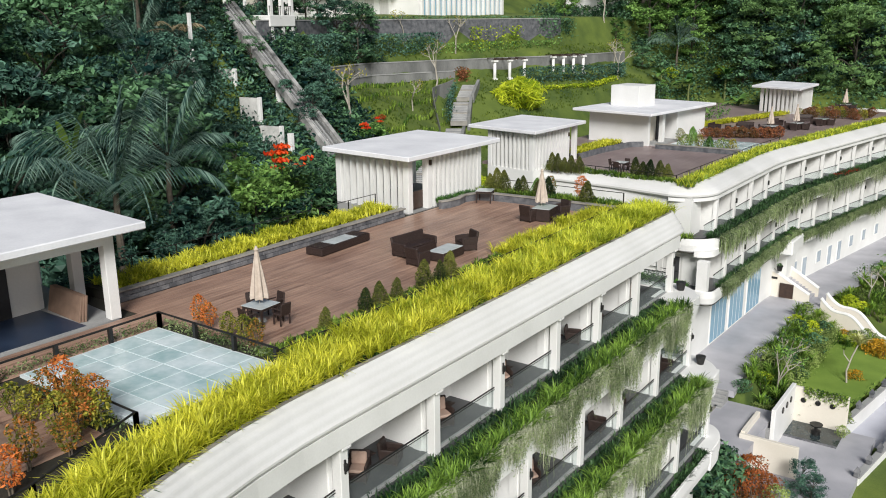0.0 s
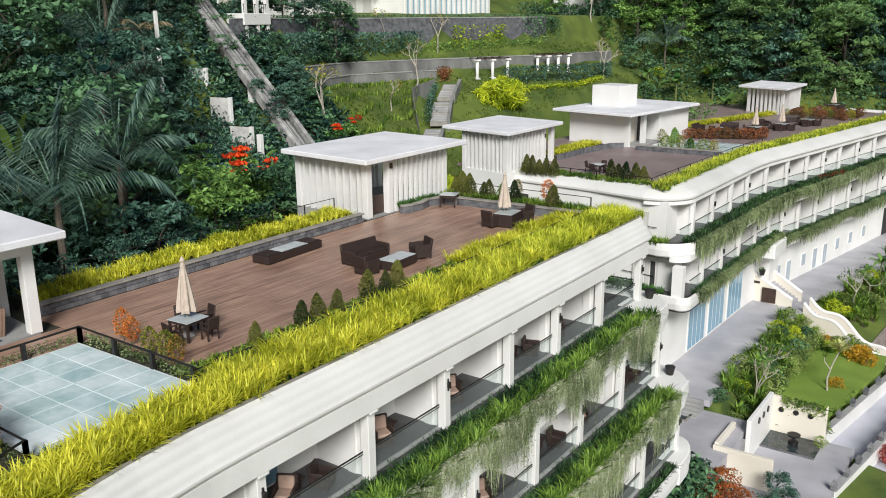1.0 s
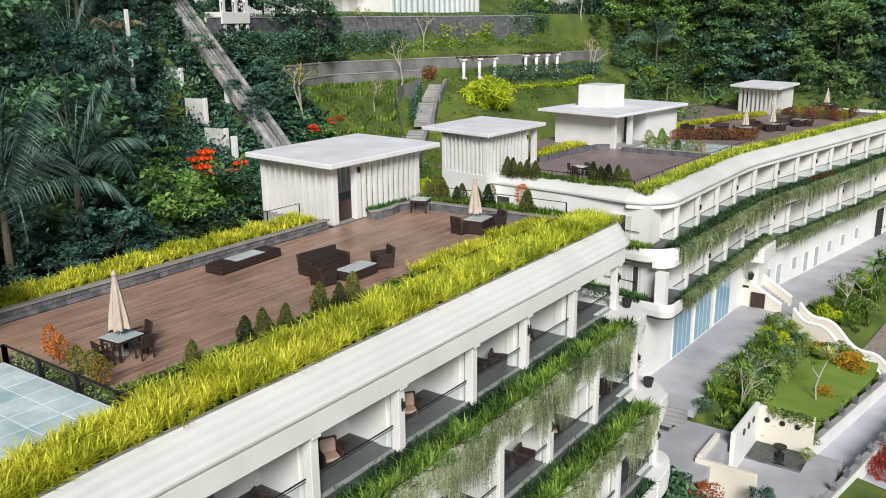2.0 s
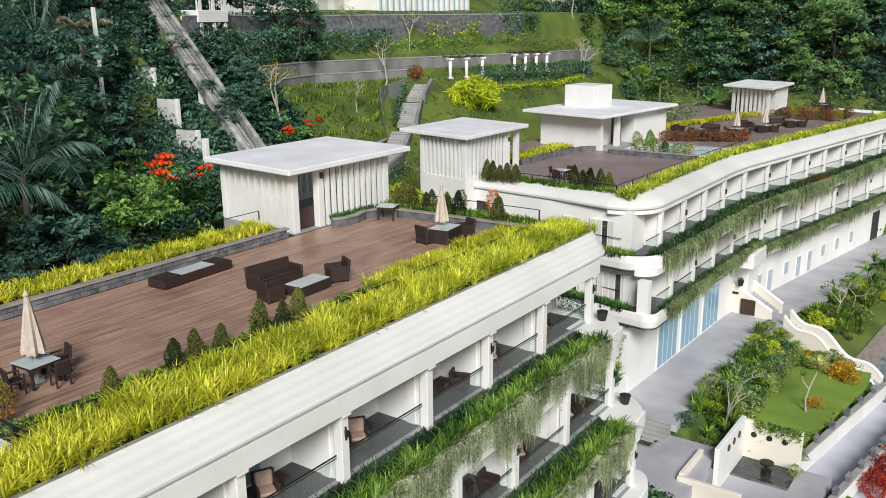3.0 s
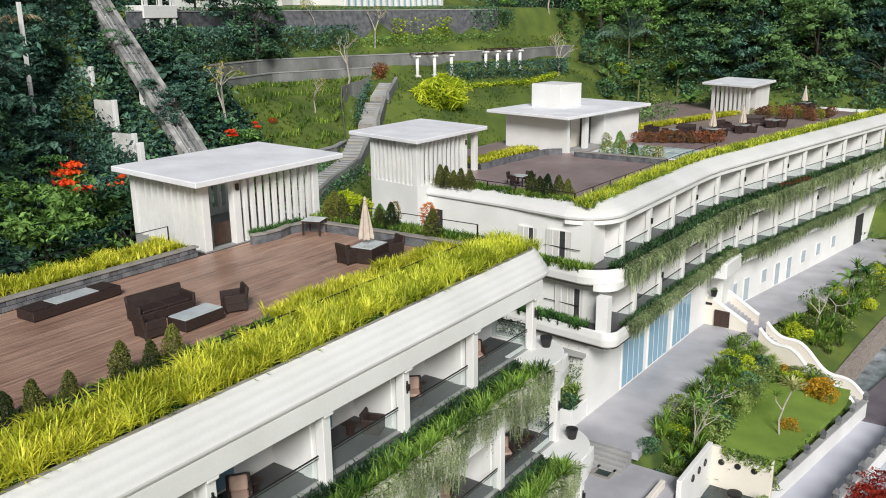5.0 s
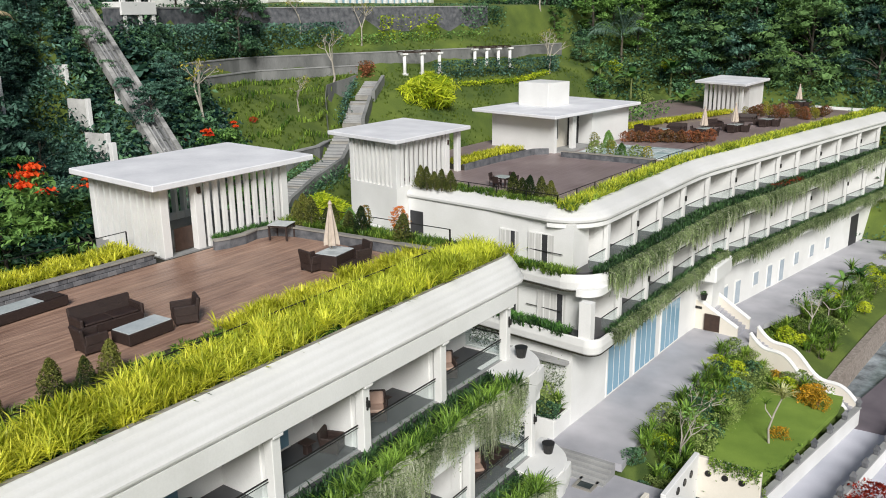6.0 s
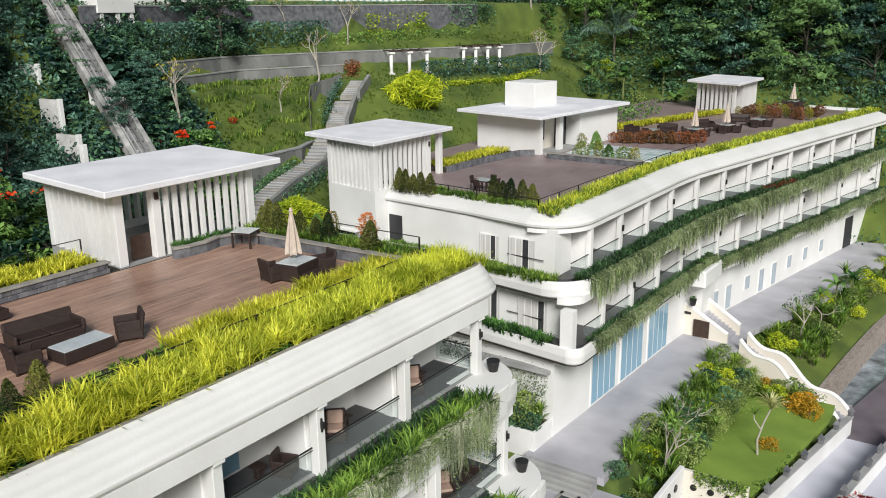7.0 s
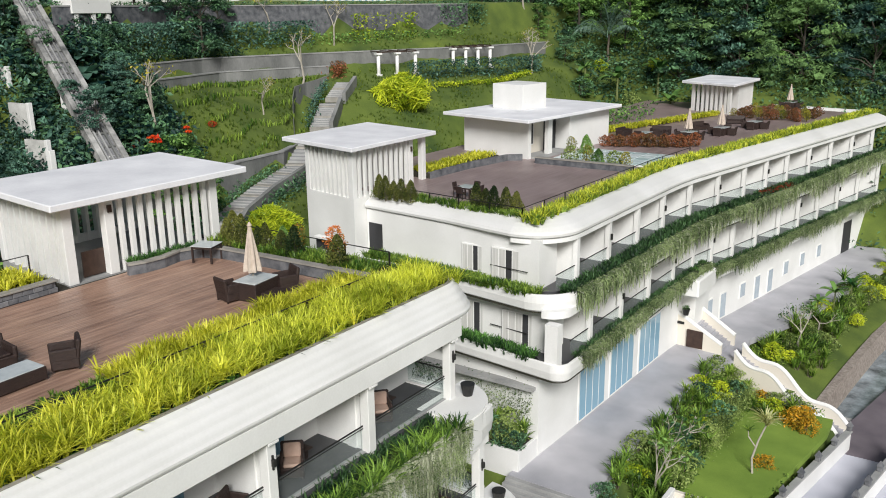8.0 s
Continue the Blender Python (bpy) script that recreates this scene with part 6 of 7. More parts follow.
# jungle on the slope behind the near wing
for i, (x, y) in enumerate(scatter(105, -84, -38, 4, 60, 3.0, lambda x, y: not (y > 53 and x > -73) and not (x > -41 and 40 < y) and not (-67 < x < -48.5 and 45.5 < y < 57) and not (x > -43 and y < 31))):
    s = g.uniform(0.75, 1.15) * (0.9 if x > -44 else 1.1)
    if y > 38 and x < -46:
        s = min(s, 0.5)
    if i % 3 == 1:
        plant_tree(JB, "jungle_tree", "jungle tree with bluish dark green foliage", x, y, s, "jungle trees")
    elif i % 7 == 3:
        plant_tree(DROOP, "jungle_tree", "drooping fine-leaved jungle tree", x, y, s * 0.9, "jungle trees")
    elif i % 11 == 5:
        plant_tree(LIGHT, "jungle_tree", "lighter green jungle tree", x, y, s, "jungle trees")
    else:
        plant_tree(JT, "jungle_tree", JLABEL, x, y, s, "jungle trees")
for i in range(13):
    x, y = -40 + 2.7 * i + g.uniform(-0.6, 0.6), 136.8 + 2.6 * (i % 3) + g.uniform(-0.5, 0.5)
    plant_tree((JT, DROOP, FEATHER, JB)[i % 4], "jungle_tree", "tall dark tree behind the end of the wing", x, y, g.uniform(1.1, 1.4), "jungle trees", terrain(x, y) - 3.5)
# woods at the north end and on the ridge
for i, (x, y) in enumerate(scatter(64, -75, -6, 122, 168, 4.8, lambda x, y: not (x < -38 and y < 141) and not (x > -40 and y < 139))):
    s = g.uniform(1.0, 1.45)
    k = LIGHT if x < -44 and i % 3 else (FEATHER, JT, FEATHER, LIGHT)[i % 4]
    plant_tree(k, "jungle_tree", "tall feathery tree on the wooded slope" if k is FEATHER else JLABEL, x, y, s, "jungle trees")
for i, (x, y) in enumerate(scatter(16, -125, -84, 55, 190, 8.0, lambda x, y: x - swing(x, y) < -92)):
    plant_tree(JT if i % 2 else JB, "jungle_tree", JLABEL, x, y, g.uniform(0.9, 1.4), "jungle trees")

# ---- hillside: walls, stairs, rail, buildings ----
def contour(xe, y):
    """x at which the hillside has the profile place xe."""
    x = xe
    for _ in range(4):
        x = xe + swing(x, y)
    return x


def hill_wall(name, label, xe, y0, y1, z0, z1, mat, thick=0.35, cope=True, n=24):
    w = thing(name, label, "wall")
    pts = [(contour(xe, y), y) for y in np.linspace(y0, y1, n)]
    bm = bmesh.new()
    sweep(bm, pts, [(-thick / 2, z0), (-thick / 2, z1), (thick / 2, z1), (thick / 2, z0)])
    part("body", bm, mat, w)
    if cope:
        bm = bmesh.new()
        sweep(bm, pts, [(-thick / 2 - 0.06, z1), (-thick / 2 - 0.06, z1 + 0.12), (thick / 2 + 0.06, z1 + 0.12), (thick / 2 + 0.06, z1)])
        part("coping", bm, CONCRETE, w, "grey coping")
    return w


MOSS = material("weathered_concrete", (0.10, 0.105, 0.10), (0.30, 0.30, 0.29), 0.85, 0.5, 9, 0.5, stretch=(1, 1, 0.35), world_space=True)
hill_wall("retaining_wall", "grey concrete retaining wall across the hillside", -70.05, 68, 128, 4.0, 6.35, MOSS)
hill_wall("retaining_wall", "low grey edging wall above the planted lawn", -68.6, 70, 92, 4.0, 5.0, MOSS, 0.3)
hill_wall("retaining_wall", "tall weathered stone retaining wall below the upper building", -74.75, 64, 117, 6.8, 11.5, STONE)
LOWLINE = [(-51.5, 57), (-53.2, 64), (-54.5, 70), (-55.1, 75.6), (-57.0, 79.4)]
low = thing("retaining_wall", "grey concrete wall at the foot of the planted lawn", "wall")
bm = bmesh.new()
sweep(bm, LOWLINE, [(-0.2, -8), (-0.2, -1.5), (0.2, -1.5), (0.2, -8)])
part("body", bm, MOSS, low)
bm = bmesh.new()
sweep(bm, LOWLINE, [(-0.26, -1.5), (-0.26, -1.37), (0.26, -1.37), (0.26, -1.5)])
part("coping", bm, CONCRETE, low)
side = thing("stair_wall", "dark grey curved stair wall beside the lawn", "wall")
bm = bmesh.new()
pts = [(-57.3, 79.6, -0.4), (-58.9, 81.2, 0.9), (-60.8, 83.2, 2.5), (-62.3, 85.1, 3.4), (-63.0, 87.5, 3.6), (-63.2, 89.6, 3.8), (-63.6, 91.8, 4.1), (-65.5, 93.0, 4.4)]
rows = []
for i, (x, y, z) in enumerate(pts):
    rows.append([bm.verts.new(c) for c in ((x - 0.15, y + 0.1, z - 3.5), (x - 0.15, y + 0.1, z), (x + 0.15, y - 0.1, z), (x + 0.15, y - 0.1, z - 3.5))])
for a, c in zip(rows, rows[1:]):
    for j in range(4):
        bm.faces.new((a[j], a[(j + 1) % 4], c[(j + 1) % 4], c[j]))
bm.faces.new(rows[0][::-1]), bm.faces.new(rows[-1])
bmesh.ops.recalc_face_normals(bm, faces=bm.faces[:])
part("body", bm, MOSS, side)


def hill_stair(label, pts, w, n, kerb=0.85):
    st = thing("stone_stair", label, "stairs")
    total = [Vector(p) for p in pts]
    for s in range(len(total) - 1):
        a, b = total[s], total[s + 1]
        d = (b - a)
        yaw = math.degrees(math.atan2(d.y, d.x))
        L = math.hypot(d.x, d.y)
        for i in range(n):
            u = (i + 0.5) / n
            p = a + d * u
            bpart("step", (-L / n * 0.55, L / n * 0.55, -w / 2, w / 2, -0.5, 0.0), CONCRETE if (i % 5) else COPING, st, m=pose(p.x, p.y, p.z + 0.25, 0, 0, yaw))
    for sd in (1,):
        bm = bmesh.new()
        rows = []
        for i, p in enumerate(total):
            d = (total[min(i + 1, len(total) - 1)] - total[max(i - 1, 0)])
            n2 = Vector((d.y, -d.x, 0)).normalized() * (w / 2 + 0.15)
            q = p + n2
            rows.append([bm.verts.new(q + Vector(c)) for c in ((-0.13, -0.13, -1.5), (-0.13, -0.13, kerb), (0.13, 0.13, kerb), (0.13, 0.13, -1.5))])
        for a, c in zip(rows, rows[1:]):
            for j in range(4):
                bm.faces.new((a[j], a[(j + 1) % 4], c[(j + 1) % 4], c[j]))
        bm.faces.new(rows[0][::-1]), bm.faces.new(rows[-1])
        bmesh.ops.recalc_face_normals(bm, faces=bm.faces[:])
        part("side_wall", bm, MOSS, st)
    return st


hill_stair("worn grey stone stair climbing the garden slope", [(-47.5, 60.0, -6.5), (-50.2, 65.2, -4.5), (-51.9, 70.1, -3.6), (-53.3, 75.5, -2.8), (-56.2, 81.0, -0.9)], 1.9, 9, 0.42)
hill_stair("worn grey stone stair climbing to the pergola terrace", [(-56.4, 82.2, -0.4), (-59.2, 86.9, 1.5)], 2.0, 12)
hill_stair("worn grey stone stair below the pergola", [(-59.6, 88.0, 1.8), (-61.4, 92.0, 3.2)], 1.9, 9)

# inclined lift rail
rail = thing("inclined_lift_track", "weathered grey inclined lift track climbing the slope", "lift track")
top, bot = Vector((-73.5, 63.2, 13.4)), Vector((-53.0, 57.3, 0.2))
ax = (bot - top).normalized()
sd = Vector((0, 0, 1)).cross(ax).normalized()
WORN = material("worn_white_concrete", (0.05, 0.055, 0.055), (0.50, 0.49, 0.47), 0.85, 0.9, 5, 0.5, world_space=True, patch=0.7)


def beam_along(name, o0, o1, drop, high, mat, label=""):
    """A beam along the track between two sideways offsets."""
    bm = bmesh.new()
    ring = [[bm.verts.new(p + sd * o + Vector((0, 0, z))) for o, z in ((o0, drop), (o0, high), (o1, high), (o1, drop))] for p in (top, bot)]
    for j in range(4):
        bm.faces.new((ring[0][j], ring[0][(j + 1) % 4], ring[1][(j + 1) % 4], ring[1][j]))
    bm.faces.new(ring[0][::-1]), bm.faces.new(ring[1])
    bmesh.ops.recalc_face_normals(bm, faces=bm.faces[:])
    return part(name, bm, mat, rail, label)


beam_along("bed", -0.62, 0.62, -0.7, -0.15, STONE)
beam_along("side_beam", -1.02, -0.62, -0.8, 0.2, WORN, "worn white concrete beam")
beam_along("side_beam", 0.62, 1.02, -0.8, 0.2, WORN, "worn white concrete beam")
for o in (-0.45, -0.1, 0.3):
    beam_along("rail", o - 0.06, o + 0.06, -0.1, 0.14, CONCRETE if o < 0 else MOSS)
for i in range(16):
    p = top + (bot - top) * ((i + 0.5) / 16)
    bm = bmesh.new()
    tube(bm, [p - sd * 0.61, p + sd * 0.61], 0.09, 4)
    part("sleeper", bm, MOSS, rail)
for u in (0.15, 0.35, 0.55, 0.75, 0.93):
    p = top + (bot - top) * u
    bpart("pier", (p.x - 0.3, p.x + 0.3, p.y - 0.7, p.y + 0.7, p.z - 4, p.z - 0.3), WHITE, rail)

# stepped white wall
PANELM = material("stained_white_concrete", (0.34, 0.34, 0.32), (0.78, 0.77, 0.74), 0.8, 0.9, 7, 0.4, world_space=True, patch=0.4)
stw = thing("stepped_wall", "stepped white concrete wall running down the jungle slope", "wall")
for x0, y0, x1, y1, z, h in ((-68.8, 56.9, -66.1, 57.2, 6.9, 2.4), (-63.8, 55.8, -61.4, 55.9, 4.4, 3.0), (-59.5, 54.3, -57.2, 54.5, 2.1, 1.9)):
    bm = bmesh.new()
    sweep(bm, [(x0, y0), (x1, y1)], [(-0.12, z - h - 2.5), (-0.12, z), (0.12, z), (0.12, z - h - 2.5)])
    part("panel", bm, PANELM, stw)
    bpart("post", (x1 - 0.02, x1 + 0.32, y1 - 0.17, y1 + 0.17, z - h - 2.5, z + 0.08), WHITE, stw, r=0.02)
bpart("post", (-54.8, -54.35, 53.0, 53.4, -3.0, 1.8), WHITE, stw, r=0.02)
lone = thing("white_post", "thin white post standing among the trees", "post")
bpart("post", (-63.15, -62.9, 49.8, 50.05, -3.0, 12.2), WHITE, lone)

# lift tower pavilion
tw = thing("lift_station", "white lift station on columns with a dark balcony rail", "building", pose(-71.2, 66.6, 0, 0, 0, 8))
bpart("balcony", (-2.6, 1.6, -1.2, 3.2, 10.9, 12.1), WHITE, tw, r=0.04)
for x in (-2.2, 1.1):
    for y in (-0.9, 1.0, 2.7):
        bpart("column", (x, x + 0.4, y, y + 0.4, 6.0, 10.9), WHITE, tw)
        bpart("column", (x, x + 0.4, y, y + 0.4, 12.1, 15.6), WHITE, tw)
bpart("roof", (-3.0, 2.0, -1.6, 3.6, 15.6, 16.0), WHITE, tw)
for i in range(12):
    y = -1.0 + 4.0 * i / 11
    bpart("baluster", (1.42, 1.46, y, y + 0.04, 12.1, 13.0), IRON, tw)
bpart("handrail", (1.4, 1.48, -1.1, 3.1, 13.0, 13.06), IRON, tw)
bpart("inner_wall", (-2.0, -1.8, -0.8, 2.8, 12.1, 15.6), CREAM, tw)

# upper hotel buildings
up = thing("hotel_building", "white colonnaded hotel building above the retaining wall", "building")
bpart("wall", (-96, -83.5, 82, 104, 11, 24), WHITE, up)
bpart("wall", (-90, -78.5, 104, 128, 11, 24), WHITE, up)
for i in range(16):
    bpart("window", (-78.5, -78.45, 104.75 + 1.4 * i, 105.6 + 1.4 * i, 11.4, 20), WINDOW, up, "tall blue-green window between columns")
for i in range(17):
    y = 104.3 + 1.4 * i
    bpart("column", (-78.4, -78.0, y, y + 0.35, 11, 24), WHITE, up)
for i in range(6):
    y = 84 + 3.4 * i
    f = bpart("window_frame", (-83.5, -83.42, y, y + 2.0, 12.4, 15.6), CURTAIN, up, "curtained window")
bpart("balcony", (-83.5, -81.5, 82, 104, 15.9, 16.3), WHITE, up)
up2 = thing("hotel_building", "white hotel building among trees on the ridge", "building")
bpart("wall", (-74, -66, 142, 154, 9, 22), WHITE, up2)
for i in range(5):
    # unlit rooms shown as dark sheets on the wall
    bpart("window", (-66, -65.95, 143 + 2.2 * i, 144.2 + 2.2 * i, 11.5, 14), UNLIT_ROOM, up2, "flat dark sheet for an unlit window")
    bpart("column", (-65.4, -65.0, 142.6 + 2.2 * i, 143.0 + 2.2 * i, 9, 16), WHITE, up2)


# pergolas
def pergola(m, label, n, gap, depth):
    p = thing("pergola", label, "pergola", m)
    for i in range(n):
        for x in (0, -depth):
            bm = bmesh.new()
            tube(bm, [(x, i * gap, -0.4), (x, i * gap, 2.3)], 0.22, 10, 0.2)
            c = part("column", bm, WHITE, p, "white round column", smooth=True)
            bpart("capital", (x - 0.34, x + 0.34, i * gap - 0.34, i * gap + 0.34, 2.3, 2.5), WHITE, c)
            bpart("base", (x - 0.32, x + 0.32, i * gap - 0.32, i * gap + 0.32, -0.3, 0.15), WHITE, c)
    for x in (0, -depth):
        bpart("beam", (x - 0.06, x + 0.06, -0.2, (n - 1) * gap + 0.2, 2.5, 2.62), DARKWOOD, p, "dark timber beam")
    for i in range(n + 2):
        y = ((n - 1) * gap) * i / (n + 1)
        bpart("rafter", (-depth - 0.2, 0.2, y - 0.04, y + 0.04, 2.62, 2.72), DARKWOOD, p)
    return p


pergola(pose(-60.9, 97.2, 3.75, 0, 0, -24), "white columned pergola with a dark timber top", 3, 2.4, 2.6)
pergola(pose(-58.0, 108.0, 3.9, 0, 0, -24), "white columned pergola beside the lawn", 4, 1.8, 2.4)

# planted rows on the lawn
rows = []
for xe in (-58.6, -60.6, -62.8, -65.2, -67.6):
    for y in np.arange(64, 90, 0.42):
        x = contour(xe, y) + 0.25 * math.sin(y * 0.8)
        if x > -56.5 - 0.55 * max(0, y - 80) and y > 80 or g.uniform() < 0.12:
            continue
        rows.append((x + g.normal(0, 0.12), y, terrain(x, y) - 0.05))
stuff("planted_rows", *blade_field(g, rows, 0.75, 0.09, 0.4, 7), GRASSG, "rows of yellow-green plants across the sloping lawn", "plants")
tufts = []
while len(tufts) < 5200:
    x, y = g.uniform(-74, -44), g.uniform(60, 128)
    if x - swing(x, y) < -75 or noise.noise((x * 0.25, y * 0.25, 7.0)) < -0.15:
        continue
    tufts.append((x, y, terrain(x, y) - 0.03))
stuff("lawn_tufts", *blade_field(g, tufts, 0.34, 0.06, 0.6, 5), LAWNBLADE, "rough olive-green grass tufts over the hillside lawns", "grass")
# the big yellow bush, hedges and borders
bigbush = shrub_maker("yellow_bush", "large bright yellow-green bamboo bush on the lawn", "bush", 4.0, 2.9, 2400, 0.95, YELLOW, "ball", 0.17, 0.2, 31, 1)
bigbush(-55.2, 94.2, 0.3, 1.0)
bigbush(-37.4, 57.0, -3.2, 0.55, "bright yellow-green bush beside the stair")
for x, y, f, s in ((-26.3, 47.2, darkcone, 1.1), (-25.3, 47.2, russet, 0.9), (-23.15, 47.2, russet, 1.15), (-27.2, 47.0, conifer, 1.0)):
    f(x, y, 0.25, s, group="shrubs at the end of the deck")


def hedge(label, mat, pts, h, w, n, size):
    c = []
    P = [Vector(p) for p in pts]
    for _ in range(n):
        i = g.integers(0, len(P) - 1)
        p = P[i].lerp(P[i + 1], g.uniform())
        c.append((p.x + g.normal(0, w / 2.5), p.y + g.normal(0, w / 2.5), p.z + g.uniform(0, 1) ** 0.7 * h))
    stuff("hedge", *leaf_cloud(g, c, size, 0.3, 0.5), mat, label, "hedge")


hedge("dark green hedge below the pergola lawn", JUNGLEB, [(contour(-65.6, y), y, terrain(contour(-65.6, y), y)) for y in (99, 103, 107, 111, 116, 120)], 2.2, 0.7, 3200, 0.3)
hedge("yellow-green border below the hedge", YELLOW, [(contour(-63.8, y), y, terrain(contour(-63.8, y), y)) for y in (101, 105, 109, 113, 117)], 0.6, 0.8, 1100, 0.3)
hedge("clipped dark hedge on top of the tall wall", JUNGLE, [(contour(-75.2, y), y, 11.45) for y in (62, 74, 86, 98, 110, 118)], 0.5, 0.5, 2600, 0.25)
hedge("shrubs along the foot of the tall wall", BRIGHT, [(contour(-73.2, y), y, 7.0) for y in (88, 92, 97, 102, 108, 114)], 1.5, 1.3, 1300, 0.3)
hedge("dark shrubs between the path and the tall wall", JUNGLEB, [(contour(-72.6, y), y, terrain(contour(-72.6, y), y)) for y in (67, 70, 74, 78, 82, 88, 93)], 2.8, 1.9, 5400, 0.34)
hedge("dark planting on the path edge", JUNGLE, [(contour(-71.0, y), y, terrain(contour(-71.0, y), y)) for y in (66, 72, 78, 84)], 1.0, 1.0, 1500, 0.35)
hedge("yellow shrubs by the tall wall", YELLOW, [(contour(-73.4, y), y, 7.6) for y in (99, 100.5, 106, 107)], 3.0, 0.9, 420, 0.35)
hedge("green hedge closing the upper lawn", JUNGLE, [(contour(-74.8, y), y, 8.0) for y in (112, 116, 120)], 3.6, 1.2, 1600, 0.35)
hedge("dark planting along the stone stair", JUNGLE, [(-51.0, 62, -5.8), (-52.6, 68, -4.6), (-54.2, 74, -3.6)], 1.5, 0.8, 1400, 0.25)
hedge("dark planting beside the upper stair", JUNGLEB, [(-57.6, 81.8, -0.3), (-60.4, 86.0, 1.6), (-62.2, 89.8, 3.0)], 0.9, 0.7, 700, 0.25)
hedge("clipped yellow-green hedge along the garden lawn", GARDEN, [(-13.5, 70.6, -17.4), (-13.45, 75, -17.4), (-13.3, 81.0, -17.4)], 1.35, 0.75, 5200, 0.13)
hedge("dark planting below the stone stair", JUNGLE, [(-46.8, 61.0, -8.2), (-48.6, 65.5, -6.6), (-50.2, 70.3, -5.6), (-51.4, 75, -4.7)], 2.1, 1.3, 2600, 0.28)
hedge("maroon planting beside the upper stair", MAROON, [(-62.0, 91.5, 3.6), (-64.0, 94.0, 4.2)], 1.4, 1.0, 500, 0.3)

# ---- single trees on the hillside ----
def bare_meshes(seed, h, mat):
    gg = np.random.default_rng(seed)
    bm = bmesh.new()
    tips = []

    def grow(p, d, L, r, k):
        q = p + d * L
        tube(bm, [p, (p + q) / 2 + Vector(gg.normal(0, 0.04 * L, 3)), q], r, 5, r * 0.6)
        if k == 0:
            tips.append(q)
            return
        for _ in range(3):
            e = (d + Vector(gg.normal(0, 0.5, 3))).normalized()
            e.z = abs(e.z) * 0.8 + 0.2
            grow(q, e.normalized(), L * 0.62, r * 0.6, k - 1)
    grow(Vector((0, 0, -0.5)), Vector((0.03, 0.02, 1)), h * 0.45, 0.022 * h, 3)
    pts = np.array([t + Vector(gg.normal(0, 0.15, 3)) for t in tips for _ in range(5)])
    v, f = leaf_cloud(gg, pts, 0.22, 0.3, 0.45)
    me = bpy.data.meshes.new("crown")
    me.from_pydata(v, [], f)
    me.materials.append(mat)
    return mesh_of("trunk", bm, PALEBARK), me


BARE = [bare_meshes(200 + i, 5.5, OLIVE) for i in range(3)]
for x, y, s in ((-56.6, 63.2, 1.35), (-63.6, 87.5, 1.15), (-60.8, 79.0, 0.8), (-66.4, 96.0, 1.0), (-61.0, 130.5, 1.2), (-52.5, 118.0, 1.0), (-55, 122, 0.9), (-70.5, 90.0, 1.0)):
    plant_tree(BARE, "bare_tree", "thin pale-barked tree with sparse leaves", x, y, s, "sparse garden trees")
for x, y, s, k in ((-69.0, 79.2, 0.75, JT), (-72.8, 74.5, 0.6, JT), (-72.8, 76.5, 0.8, JB), (-73.4, 80.5, 0.7, JB), (-72.0, 84.0, 0.5, JT), (-77.5, 70, 0.9, JT), (-60, 133, 0.5, LIGHT), (-57.5, 130, 0.3, LIGHT), (-49, 126, 0.4, LIGHT), (-46, 123.5, 0.4, JT), (-43.5, 122, 0.35, LIGHT), (-53.5, 129, 0.35, JT), (-64, 138, 0.8, JT), (-69, 132, 0.7, LIGHT)):
    plant_tree(k, "garden_tree", "leafy green tree on the hillside", x, y, s, "hillside trees")
for x, y, s in ((-57, 58.6, 0.45), (-49.5, 56.5, 0.45), (-59.5, 63.6, 0.45), (-66.4, 67.0, 0.36), (-63.8, 65.8, 0.4), (-61.3, 64.9, 0.42), (-58.6, 64.2, 0.4), (-69.8, 68.8, 0.3), (-70.5, 60.0, 0.3), (-74, 61, 0.6), (-69.5, 57.5, 0.4), (-72, 58.5, 0.5), (-67.5, 54.5, 0.4), (-57.5, 57.2, 0.3), (-61.0, 59.2, 0.3), (-64.0, 60.0, 0.3), (-69.0, 51.5, 0.5), (-65.0, 49.5, 0.5), (-48, 52, 0.45), (-68.2, 53.4, 0.6), (-67.0, 51.6, 0.65), (-64.0, 46.5, 0.8), (-45, 49.5, 0.5), (-43.0, 52.5, 0.5), (-47.5, 46.5, 0.7), (-66.5, 60.0, 0.35), (-71.5, 55.5, 0.7), (-76, 59, 0.8)):
    plant_tree(JB if (int(x) % 2) else JT, "jungle_tree", "leafy jungle tree beside the lift track", x, y, s, "jungle trees")
for x, y, s in ((-47.1, 27.8, 1.7), (-50.5, 49.5, 1.2), (-44.5, 46.0, 1.1), (-46.5, 131, 1.6), (-41.5, 133, 1.5), (-49.5, 127, 1.3), (-38, 128.5, 1.4), (-44, 126, 1.2)):
    plant_tree(BAN, "banana_plant", "banana plant with broad pale green leaves", x, y, s, "banana plants")
for x, y, s, z in ((-39.5, 25.6, 1.15, -1.9), (-43.5, 32.0, 1.05, -0.9), (-66, 46.5, 1.1, 5.0), (-60.0, 42, 1.0, 2.0), (-72, 51, 1.2, None), (-52, 140, 1.0, None)):
    plant_tree(PALM, "palm_tree", "palm tree with long arching bluish fronds", x, y, s, "palm trees", z)
for x, y, s, z in ((-37.2, 24.2, 0.5, -4.6), (-38.0, 27.6, 0.5, -4.8), (-40.5, 30.0, 0.5, -4.8), (-36.8, 21.5, 0.5, -4.8), (-41.5, 33.5, 0.5, -5.0)):
    plant_tree(JB, "jungle_tree", "low leafy tree at the foot of the palms", x, y, s, "jungle trees", z)
